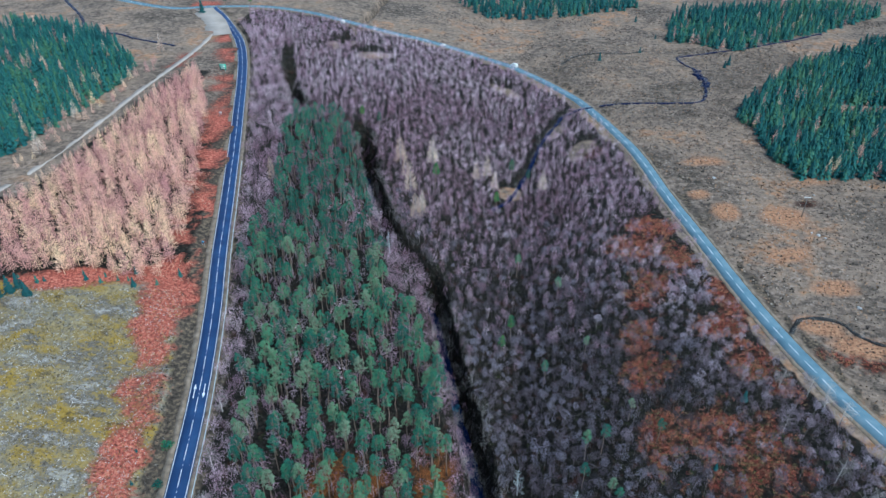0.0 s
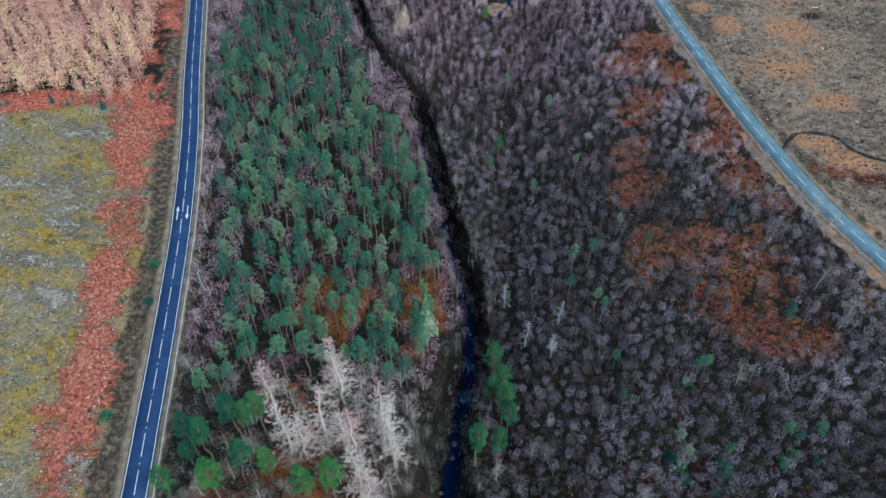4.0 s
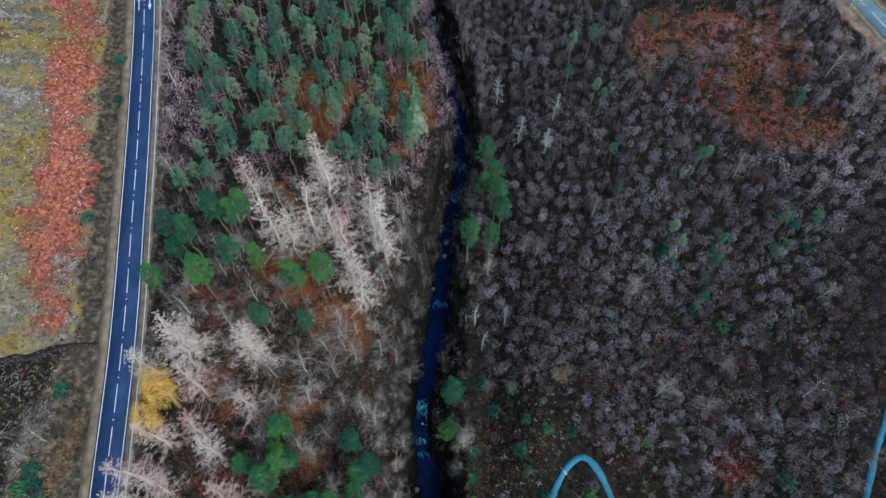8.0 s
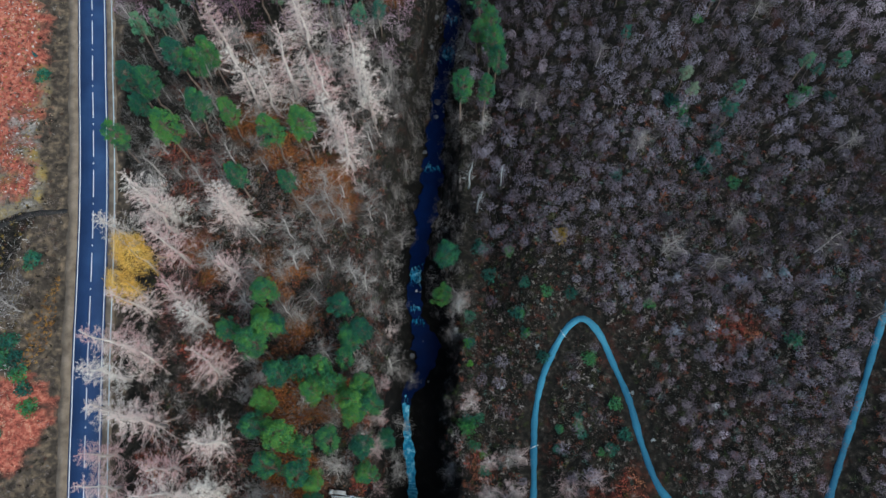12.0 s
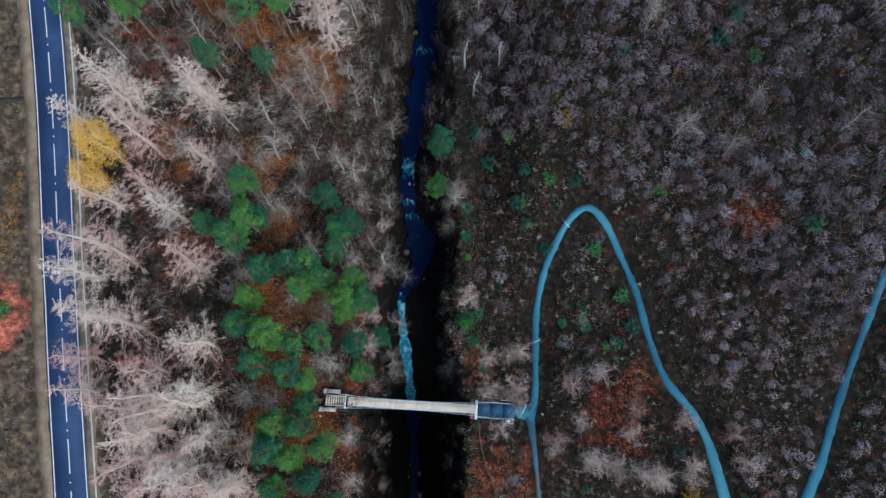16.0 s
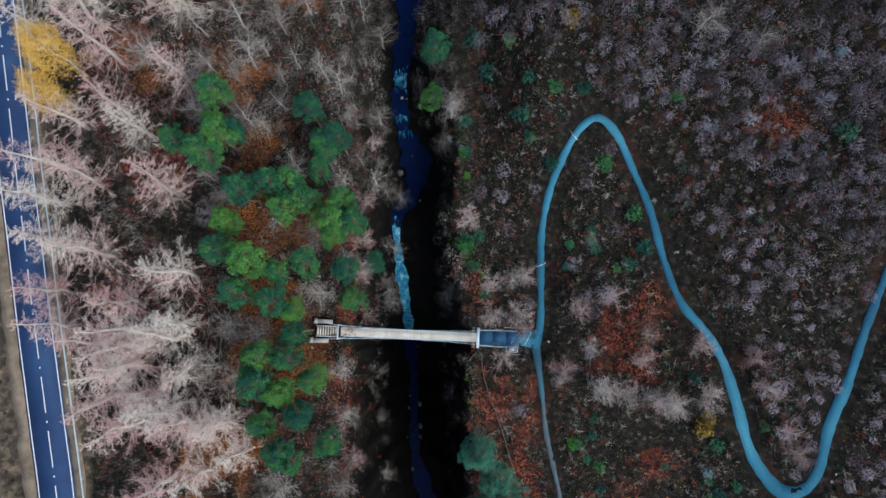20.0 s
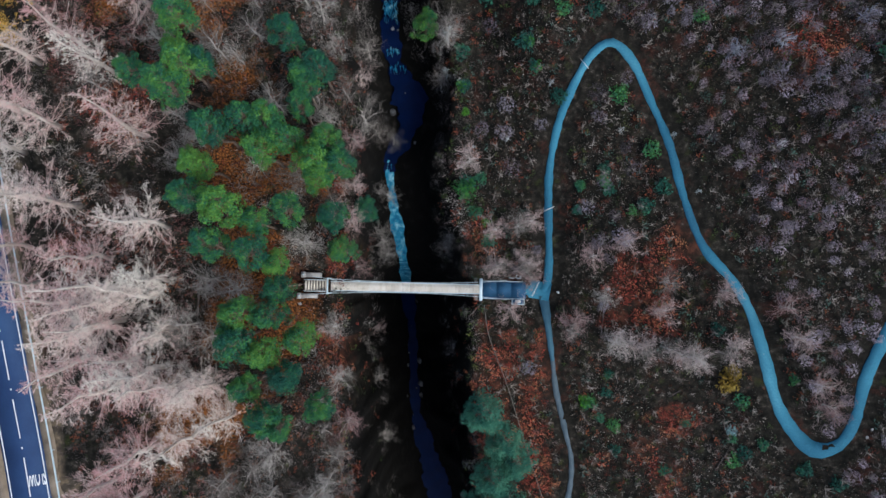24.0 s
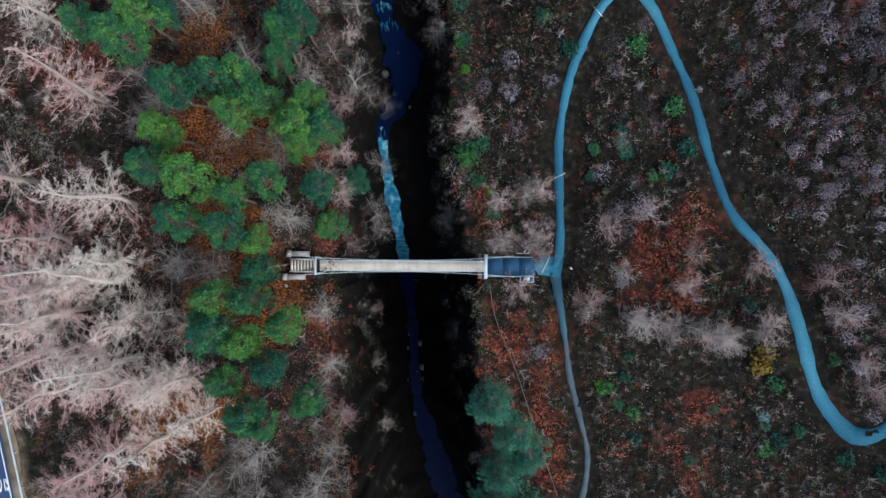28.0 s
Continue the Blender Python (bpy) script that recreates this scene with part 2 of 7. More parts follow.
    sign_green=surface("green_sign", [(0.02, 0.3, 0.2), (0.03, 0.36, 0.24)], 0.5, 1, 9, 0, 0),
    white=surface("white_enamel", [(0.7, 0.72, 0.72), (0.8, 0.8, 0.8)], 0.4, 1, 9, 0, 0),
    tyre=surface("rubber", [(0.02, 0.02, 0.02), (0.03, 0.03, 0.03)], 0.9, 2, 9, 0, 0),
    glass=surface("dark_glass", [(0.02, 0.025, 0.03), (0.03, 0.035, 0.04)], 0.1, 1, 9, 0, 0, spec=0.6),
)


def water_material(name, tone, foam=None, rough=0.12):
    m = surface(name, [tone, tuple(1.6 * v for v in tone)] if not foam else [tone, foam[0], foam[1]], rough, 0.35 if not foam else 0.9, 2.2 if not foam else 5.0, 0.35, 0.08, spec=0.05)
    return m


M["water"] = water_material("river_water", (0.0008, 0.0065, 0.036), None, 0.4)
M["rapid_water"] = water_material("rapid_water", (0.006, 0.06, 0.14), ((0.02, 0.22, 0.38), (0.2, 0.56, 0.74)), 0.5)
M["falls"] = water_material("white_water", (0.008, 0.12, 0.25), ((0.03, 0.3, 0.5), (0.4, 0.78, 0.88)), 0.5)

# ---- mesh tools ----


def mesh_from(name, verts, tris, mats):
    """One mesh of triangles out of arrays; mats: one material."""
    verts, tris = np.asarray(verts, np.float32), np.asarray(tris, np.int32)
    me = bpy.data.meshes.new(name)
    me.vertices.add(len(verts))
    me.vertices.foreach_set("co", verts.ravel())
    me.loops.add(tris.size)
    me.loops.foreach_set("vertex_index", tris.ravel())
    me.polygons.add(len(tris))
    me.polygons.foreach_set("loop_start", np.arange(0, tris.size, tris.shape[1], dtype=np.int32))
    me.materials.append(mats)
    me.update(calc_edges=True)
    return me


def join_geo(pieces):
    vs, fs, n = [], [], 0
    for v, f in pieces:
        vs.append(v)
        fs.append(np.asarray(f) + n)
        n += len(v)
    return np.concatenate(vs), np.concatenate(fs)


def spikes(base, tip, radius):
    """Slim three-sided points from base to tip, one for each row."""
    base, tip = np.asarray(base, float), np.asarray(tip, float)
    n = len(base)
    d = tip - base
    d /= np.linalg.norm(d, axis=1, keepdims=True) + 1e-9
    side = np.cross(d, np.where(np.abs(d[:, 2:3]) > 0.9, [[1.0, 0, 0]], [[0, 0, 1.0]]))
    side /= np.linalg.norm(side, axis=1, keepdims=True) + 1e-9
    up = np.cross(side, d)
    r = np.broadcast_to(np.asarray(radius, float), (n,))[:, None]
    rings = [base + r * (math.cos(a) * side + math.sin(a) * up) for a in (0, 2.0944, 4.18879)]
    v = np.stack([*rings, tip], 1).reshape(-1, 3)
    k = 4 * np.arange(n)[:, None]
    f = np.concatenate([k + [0, 1, 3], k + [1, 2, 3], k + [2, 0, 3]])
    return v, f


def sprays(base, tip, width, rng):
    """Fans of fine twigs: slim blades that widen towards the tip."""
    base, tip = np.asarray(base, float), np.asarray(tip, float)
    side = np.cross(tip - base, rng.normal(size=base.shape))
    side /= np.linalg.norm(side, axis=1, keepdims=True) + 1e-9
    w = (width * rng.uniform(0.5, 1.2, len(base)))[:, None] * side
    slip = (tip - base) * rng.uniform(-0.25, 0.1, (len(base), 1))
    return np.stack([base, tip + w, tip - w + slip], 1).reshape(-1, 3), np.arange(3 * len(base)).reshape(-1, 3)


def tube(points, radii, sides=6):
    """A tapered round bar along points."""
    points = np.asarray(points, float)
    v, f = [], []
    for n, p in enumerate(points):
        d = points[min(n + 1, len(points) - 1)] - points[max(n - 1, 0)]
        d /= np.linalg.norm(d) + 1e-9
        s = np.cross(d, [0, 0, 1.0] if abs(d[2]) < 0.9 else [1.0, 0, 0])
        s /= np.linalg.norm(s)
        u = np.cross(s, d)
        v += [p + radii[n] * (math.cos(a) * s + math.sin(a) * u) for a in np.arange(sides) * 2 * math.pi / sides]
    for n in range(len(points) - 1):
        for k in range(sides):
            a, b = n * sides + k, n * sides + (k + 1) % sides
            f += [(a, b, a + sides), (b, b + sides, a + sides)]
    c0, c1 = len(v), len(v) + 1
    v += [points[0], points[-1]]
    for k in range(sides):
        f += [(c0, (k + 1) % sides, k), (c1, c0 - sides + k, c0 - sides + (k + 1) % sides)]
    return np.array(v), np.array(f)


def leaves(centres, size, rng, up=0.6, out=None):
    """Small leaf triangles at the centres, tilted at random but mostly facing up, or outwards if that is given."""
    n = len(centres)
    face = np.array([[0, 0, 1.0]]) if out is None else out / (np.linalg.norm(out, axis=1, keepdims=True) + 1e-9)
    nrm = rng.normal(size=(n, 3)) * (1 - up) + up * face
    nrm /= np.linalg.norm(nrm, axis=1, keepdims=True)
    a = np.cross(nrm, rng.normal(size=(n, 3)))
    a /= np.linalg.norm(a, axis=1, keepdims=True) + 1e-9
    b = np.cross(nrm, a)
    s = (size * rng.uniform(0.6, 1.3, n))[:, None]
    v = np.stack([centres + s * a, centres + s * (-0.5 * a + 0.6 * b), centres + s * (-0.5 * a - 0.6 * b)], 1).reshape(-1, 3)
    return v, np.arange(3 * n).reshape(-1, 3)


def box_geo(x0, y0, z0, x1, y1, z1):
    v = np.array([(x, y, z) for z in (z0, z1) for y in (y0, y1) for x in (x0, x1)], float)
    q = [(0, 2, 3, 1), (4, 5, 7, 6), (0, 1, 5, 4), (2, 6, 7, 3), (0, 4, 6, 2), (1, 3, 7, 5)]
    return v, np.array([t for a, b, c, d in q for t in ((a, b, c), (a, c, d))])


def part(name, geo, material, parent=None, label=""):
    """One mesh object under a thing or a part."""
    me = geo if isinstance(geo, bpy.types.Mesh) else mesh_from(name, *geo, material)
    ob = new(name, me)
    ob.parent = parent
    return tagged(ob, label)


def thing(name, label, category, m=None, group="", kind=""):
    ob = new(name)
    ob.empty_display_size = 0.3
    if m is not None:
        ob.matrix_basis = m
    return tagged(ob, label, category, group, kind)


def strew(templates, xy, z, scale, rng, sink=0.0):
    """Many turned and scaled copies of the templates, joined."""
    which = rng.integers(0, len(templates), len(xy))
    pieces, tones = [], []
    for k, (v, f) in enumerate(templates):
        sel = np.nonzero(which == k)[0]
        if not len(sel):
            continue
        a = rng.uniform(0, 2 * math.pi, len(sel))
        s = scale[sel][:, None]
        c, d = np.cos(a)[:, None], np.sin(a)[:, None]
        x = (v[None, :, 0] * c - v[None, :, 1] * d) * s + xy[sel, 0:1]
        y = (v[None, :, 0] * d + v[None, :, 1] * c) * s + xy[sel, 1:2]
        zz = v[None, :, 2] * s + z[sel][:, None] - sink
        tones.append(np.repeat(rng.uniform(0, 1, len(sel)), len(v)))
        pieces.append((np.stack([x, y, zz], -1).reshape(-1, 3), (f[None] + (len(v) * np.arange(len(sel)))[:, None, None]).reshape(-1, f.shape[1])))
    return *join_geo(pieces), np.concatenate(tones)


# ---- the land ----
# heights of the land in metres: rows run from south to north, columns from west to east
XS = [-320, -150, -88, -66, -40, -26, -13, 12, 22, 45, 70, 105, 320]
LAND = {
    -140: [34, 24, 14, 10, 3, -8, -22, -34, -30, -24, -14, 4, 40],
    -60: [32, 22, 14, 10, 5, 0, -8, -22, -16, -8, 0, 14, 40],
    0: [34, 23, 14, 11.5, 10, 5, 0, -0.9, -0.5, 4, 11, 19, 40],
    30: [36, 24, 16, 13, 12, 7, 0.5, -0.8, 0.2, 7, 13, 21, 38],
    60: [38, 27, 18, 16, 15, 11, 2, -2, 7, 10, 14, 22, 37],
}
LAND_NORTH = {
    100: [40, 30, 21, 19, 17, 13, 4, -1, 6, 13, 16, 24, 36],
    170: [42, 33, 23, 22, 19, 15, 8, 4, 11, 20, 23, 26, 33],
    300: [44, 35, 29, 27, 21, 17, 13, 10, 13, 19, 23, 26, 30],
    600: [46, 38, 34, 33, 31, 30, 29, 28, 28, 29, 29, 30, 34],
}
LAND = {**LAND, **LAND_NORTH}
# the stream: y, x, height of the water, half width of the bed, distance to the west and the east rim of the gorge
LOWER_BED = [(-140, 14, -66, 5, 20, 22), (-70, 9, -63, 4, 18, 15), (-41, 3.0, -62, 3.3, 13, 13), (-28, -0.5, -61.8, 2.4, 10.5, 11), (-18, -3.0, -61.5, 1.2, 8.8, 11.6), (2, -3.6, -60, 1.0, 8.6, 11.6), (12, -4.0, -48, 1.6, 8, 11.8), (19.5, -3.9, -27, 1.2, 7.2, 11.2),
       (30.4, -5.3, -21, 1.0, 4.2, 11.4), (38.6, -5.6, -18.6, 1.1, 4.0, 11.8), (44, -2.3, -18.2, 2.0, 8, 9.0), (50, -1.4, -17.8, 3.1, 9.5, 8.4), (58, -4.4, -17, 1.6, 8, 10), (68, -5, -15.6, 1.6, 8.5, 9.5)]
UPPER_BED = [(92, -2.2, -14.8, 2.7, 9, 7.5), (118, -1, -13.7, 1.9, 6, 6), (140, 1.8, -11.8, 2.2, 5.2, 5.4),
       (157, 0.9, -10.3, 1.9, 4.8, 5), (180, -5, -8.7, 1.9, 4.8, 4.8), (198, -10.6, -7.3, 1.9, 4.8, 4.8), (247, -24, -3.5, 1.9, 4.8, 4.8), (271, -45, -1.5, 2.0, 4.8, 4.8), (306, -59, 1.4, 2.0, 4.8, 4.8), (351, -71, 5.5, 2.1, 4.6, 4.6), (368, -80, 8, 2.2, 5, 5), (380, -113, 10, 3.0, 6, 6), (402, -124, 12, 2.8, 5, 5), (428, -134, 14, 2.6, 5, 5), (470, -147, 18, 2.2, 4, 4), (500, -118, 21, 1.2, 3, 3), (620, -110, 27, 1.2, 3, 3)]

LAND_Y = np.array(sorted(LAND), float)
LAND_Z = np.array([LAND[k] for k in sorted(LAND)], float)
BED_ROWS = np.array(LOWER_BED + UPPER_BED, float)


def land(x, y):
    """The lie of the land before the gorge is cut."""
    x, y = np.asarray(x, float), np.asarray(y, float)
    j = np.clip(np.searchsorted(LAND_Y, y) - 1, 0, len(LAND_Y) - 2)
    i = np.clip(np.searchsorted(XS, x) - 1, 0, len(XS) - 2)
    xs = np.array(XS, float)
    u = np.clip((x - xs[i]) / (xs[i + 1] - xs[i]), 0, 1)
    w = np.clip((y - LAND_Y[j]) / (LAND_Y[j + 1] - LAND_Y[j]), 0, 1)
    a = LAND_Z[j, i] * (1 - u) + LAND_Z[j, i + 1] * u
    b = LAND_Z[j + 1, i] * (1 - u) + LAND_Z[j + 1, i + 1] * u
    return a * (1 - w) + b * w


def bed(y):
    return [np.interp(y, BED_ROWS[:, 0], BED_ROWS[:, n]) for n in (1, 2, 3, 4, 5)]


def rim_share(x, y):
    """How far from the stream towards the rim points lie: 0 in mid stream, 1 at the rim."""
    c, _, _, west, east = bed(y)
    return np.abs(x - c) / np.where(x < c, west, east)


def smooth_line(points, step=2.0):
    """A smooth run of points through the given ones (Catmull-Rom)."""
    p = np.array(points, float)
    p = np.concatenate([[2 * p[0] - p[1]], p, [2 * p[-1] - p[-2]]])
    out = []
    for a, b, c, d in zip(p, p[1:], p[2:], p[3:]):
        n = max(1, int(np.linalg.norm(c - b) / step))
        for t in np.arange(n) / n:
            out.append(0.5 * (2 * b + (c - a) * t + (2 * a - 5 * b + 4 * c - d) * t**2 + (3 * b - a - 3 * c + d) * t**3))
    return np.array(out + [p[-2]])


def bumps(x, y, size, seed):
    """A cheap rolling relief between -1 and 1."""
    out = 0
    for k, (a, b, c) in enumerate(((1.0, 0.35, 0.0), (-0.4, 1.0, 1.3), (0.75, -0.8, 2.9), (0.2, 1.3, 4.1))):
        out = out + np.sin((a * x + b * y) / size * (1 + 0.37 * k) + c + seed)
    return out / 4


def fbm(x, y, size, seed=0.0):
    """Ragged relief between 0 and 1 from three octaves of lattice noise."""
    x, y = np.asarray(x, float) / size, np.asarray(y, float) / size
    out, weight = 0, 0.5

    def cell_value(i, j):
        return np.mod(np.sin(i * 127.1 + j * 311.7 + seed) * 43758.5453, 1)

    for _ in range(3):
        i, j = np.floor(x), np.floor(y)
        u, v = x - i, y - j
        u, v = u * u * (3 - 2 * u), v * v * (3 - 2 * v)
        out = out + weight * ((cell_value(i, j) * (1 - u) + cell_value(i + 1, j) * u) * (1 - v) + (cell_value(i, j + 1) * (1 - u) + cell_value(i + 1, j + 1) * u) * v)
        x, y, weight = x * 2.1 + 7.3, y * 2.1 + 3.1, weight / 2
    return out / 0.875


WEST_ROAD = smooth_line([(-46, -110), (-54, -52), (-58.7, -16), (-61.7, 2.5), (-66.1, 31), (-70.3, 66), (-75.6, 98), (-82, 131), (-89.5, 166), (-98.7, 203), (-110, 242), (-123, 289), (-142, 354), (-168, 438), (-187, 488), (-206, 522), (-222, 548), (-238, 570)])
EAST_ROAD = smooth_line([(190, 30), (150, 92), (115, 167.5), (105, 194), (95.5, 230), (86.5, 276), (79, 314), (70, 363), (53.6, 415), (38.6, 449), (13.5, 490), (-10, 508), (-49, 525), (-89, 541), (-133, 562), (-164, 576), (-200, 582), (-238, 572), (-275, 560), (-360, 590)])
FOOTPATH = smooth_line([(18, 13.2), (21.3, 12.6), (22.3, 17), (22.4, 26.6), (22.7, 33.8), (24.1, 40.9), (26.5, 46.8), (29.3, 51.2), (32.3, 52.6), (35.4, 49.5), (38.2, 43.2), (41.1, 36), (43.4, 27), (46.1, 19.6), (50.2, 14.2), (52.8, 9.3), (54.5, 3.6), (56.6, -4.5), (58.9, -9.2), (62.2, -12.7), (65.6, -11.9), (67.6, -8), (68.8, -0.7), (71.4, 5.9), (74, 14.3), (77.3, 23.6), (83, 38), (92, 60), (106, 84), (134, 100)], 1.0)
TRAIL = smooth_line([(21.3, 12), (21.9, 7.5), (22.5, 2), (23.2, -4), (24.8, -11), (26, -17), (25.3, -24.5), (22, -35), (19, -50), (24, -80)], 1.0)
# the side stream that joins the river from the moor
SIDE_BURN = smooth_line([(-3, 312), (4, 320), (7, 328), (15, 352), (20, 372), (24, 386), (32, 405), (37, 415), (54, 424)])
TRACK = smooth_line([(-260, 120), (-235, 205), (-217.5, 266), (-213, 300), (-212, 345), (-212, 400), (-210, 451), (-212, 495), (-222, 520), (-232, 545)])


def near_line(x, y, line):
    """Distance to the line, the height of the land at the nearest point of it, and how far along that is."""
    x, y = np.ravel(x), np.ravel(y)
    d = np.full(len(x), 1e9)
    k = np.zeros(len(x), int)
    lo, hi = line.min(0) - 20, line.max(0) + 20
    sel = np.nonzero((x > lo[0]) & (x < hi[0]) & (y > lo[1]) & (y < hi[1]))[0]
    for a in range(0, len(sel), 4000):
        s = sel[a : a + 4000]
        dd = (x[s, None] - line[None, :, 0]) ** 2 + (y[s, None] - line[None, :, 1]) ** 2
        k[s] = dd.argmin(1)
        d[s] = np.sqrt(dd.min(1))
    return d, land(line[k, 0], line[k, 1]), k


def inside(x, y, poly):
    """Whether points lie in a polygon."""
    x, y = np.asarray(x, float), np.asarray(y, float)
    c = np.zeros(x.shape, bool)
    for (x0, y0), (x1, y1) in zip(poly, poly[1:] + poly[:1]):
        c ^= ((y0 > y) != (y1 > y)) & (x < (x1 - x0) * (y - y0) / (y1 - y0 + 1e-9) + x0)
    return c


WAYS = [(WEST_ROAD, 3.4, 2.2, 6.0), (EAST_ROAD, 3.1, 1.6, 6.0), (FOOTPATH, 1.3, 0.5, 2.5), (TRAIL, 0.6, 0.3, 1.5), (TRACK, 2.0, 0.5, 3.0)]


# level ground at the ends of the bridge: x, y, half length, half width, height
PADS = [(-16.4, 14.3, 3.0, 2.4, -0.1), (16.2, 13.0, 4.6, 2.6, -0.75)]


def ground_z(x, y):
    """The height of the ground, with the gorge and the beds of the roads cut into it."""
    shape = np.shape(x)
    x, y = np.ravel(np.asarray(x, float)), np.ravel(np.asarray(y, float))
    z = land(x, y) + 0.5 * bumps(x, y, 11, 0) + 0.22 * bumps(x, y, 3.1, 2)
    far = np.clip((np.hypot(x, y - 250) - 420) / 900, 0, 1)
    z = z + far * (26 * bumps(x, y, 240, 5) + 40 * np.clip((np.abs(x) - 300) / 900, 0, 2))
    for line, half, flat, ease in WAYS:
        d, h, _ = near_line(x, y, line)
        k = np.clip((d - half - flat) / ease, 0, 1)
        z = np.where(d < 90, h - 0.15 + (z - h + 0.15) * k * k * (3 - 2 * k), z)
    for px, py, a, b, h in PADS:
        k = np.clip(np.maximum((np.abs(x - px) - a) / 2.5, (np.abs(y - py) - b) / 2.0), 0, 1)
        z = h + (z - h) * k * k * (3 - 2 * k)
    cx, water, half, west, east = bed(y)
    d = np.abs(x - cx)
    rim = np.where(x < cx, west, east) * (1 + 0.24 * bumps(x * 0.2, y, 4.0, 1) + 0.16 * bumps(x * 0.2, y, 1.7, 4))
    k = np.clip((d - half) / (rim - half), 0, 1)
    rough = 1 + 0.25 * bumps(x + y, 2 * y + z, 2.3, 3) * k * (1 - k) * 4
    cut = water - 0.8 + (z - water + 0.8) * np.clip((0.3 * k + 0.7 * k**7) * rough, 0, 1)
    z = np.where(d < rim, np.minimum(z, cut), z)
    return z.reshape(shape)


def spacing(bounds):
    out = [bounds[0][0]]
    for lo, hi, step in bounds:
        n = max(1, int(round((hi - lo) / step)))
        out += list(lo + (hi - lo) * np.arange(1, n + 1) / n)
    return np.array(out)


GX = spacing([(-4000, -1500, 500), (-1500, -500, 100), (-500, -130, 10), (-130, -40, 2.5), (-40, -18, 1.4), (-18, 16, 0.8), (16, 80, 1.6), (80, 130, 2.5), (130, 400, 9), (400, 1400, 100), (1400, 4000, 520)])
GY = spacing([(-3000, -500, 400), (-500, -140, 45), (-140, -50, 5), (-50, 130, 1.4), (130, 320, 3.2), (320, 660, 6.5), (660, 1400, 60), (1400, 4600, 400)])
gx, gy = np.meshgrid(GX, GY)
gz = ground_z(gx, gy)
nx, ny = len(GX), len(GY)
cell = (np.arange(ny - 1)[:, None] * nx + np.arange(nx - 1)[None, :]).ravel()
quads = np.stack([cell, cell + 1, cell + nx + 1, cell + nx], 1)
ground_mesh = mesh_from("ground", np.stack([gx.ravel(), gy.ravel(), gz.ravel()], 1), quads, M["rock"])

# ---- what grows where ----
WEST_D, _, _ = near_line(gx, gy, WEST_ROAD)
EAST_D, _, _ = near_line(gx, gy, EAST_ROAD)
# ellipses of dead bracken: x, y, half length, half width, turn in degrees
BRACKEN_NORTH = [(72, 160, 22, 19, -20), (82, 138, 15, 8, -20), (92, 192, 4, 14, 20), (108, 150, 3, 14, 25), (54, 194, 10, 7, 40), (54, 214, 10, 6, 60), (62, 268, 14, 10, -20), (74, 258, 9, 10, 0), (60, 238, 9, 14, 10), (68, 286, 9, 9, 0), (86, 236, 6, 16, 14), (50, 364, 7, 8, 0), (88, 196, 7, 12, 20)]
BRACKEN_BRIDGE = [(14, 3, 4.5, 8, 10), (12.5, -8, 3.5, 9, 10), (20.5, 1, 2.2, 8, 0), (19.5, -14, 3.5, 11, 5), (34, 13, 7, 5, 30), (42, 19, 5, 6, 20), (36, 8, 7, 3, 0), (38, -17, 7, 8, 0), (42, -11, 6, 4, 30), (12, 19, 3, 4, 0), (10.5, 24, 2.5, 4, 0)]
BRACKEN_REST = [(-13, 30, 3, 8, 0), (-12, 20, 3, 4, 0), (118, 200, 14, 4, -20), (-14, 3, 3, 7, 0), (80, 216, 9, 6, 0), (140, 306, 7, 3, 0), (-48, 79, 9, 8, 0), (-56, 86, 5, 6, 0), (62, 50, 6, 4, 0),
           (-94, 98, 8, 26, 12), (-80, 26, 7, 9, 0), (-150, 211, 34, 6, 12), (-120, 222, 10, 12, 0), (-212, 440, 5, 18, 0), (10, 110, 3, 5, 0), (-45, 40, 5, 8, 0), (-52, 20, 4, 8, 0)]
BRACKEN = BRACKEN_NORTH + BRACKEN_BRIDGE + BRACKEN_REST
# grassy clearings in the far wood, and rusty patches on the moor
CLEARINGS = [(44, 367, 8, 15, -25), (30, 394, 6, 10, -20), (-92, 486, 16, 9, 10), (-118, 505, 14, 6, 20), (6, 330, 8, 7, 0), (0, 456, 16, 5, -35)]
OCHRE = [(103, 347, 12, 6, 0), (102, 297, 7, 9, 0), (126, 293, 12, 10, 10), (114, 217, 10, 6, -20), (124, 206, 11, 7, -10), (94, 314, 6, 5, 0), (118, 262, 12, 6, 20), (128, 240, 10, 6, 0), (150, 330, 14, 5, 0)]
LITTER = [(-26, 12, 12, 16, 0), (-24, 34, 12, 12, 0), (-36, 90, 13, 9, 30), (-24, 78, 8, 11, 0), (-30, 52, 10, 14, 0), (-33, -8, 10, 14, 0), (-40, 110, 12, 10, 0), (-14, 150, 9, 22, 0), (-47, 60, 8, 7, 0), (-36, 140, 16, 14, 0)]
FIELD = [(-330, 120), (-250, 207), (-171, 207), (-114, 219), (-99, 190), (-91, 160), (-84, 110), (-79, 70), (-96, 63), (-330, 40)]


def east_of(x, y):
    """Whether points lie beyond the east road."""
    edge = np.interp(y, [30, 92, 167, 230, 314, 363, 415, 449, 490, 508], [190, 150, 115, 95.5, 79, 70, 53.6, 38.6, 13.5, -10])
    top = np.interp(x, [-360, -275, -238, -200, -133, -49, 13], [590, 560, 572, 582, 562, 525, 490])
    return ((x > edge) & (y > 30)) | (y > top)


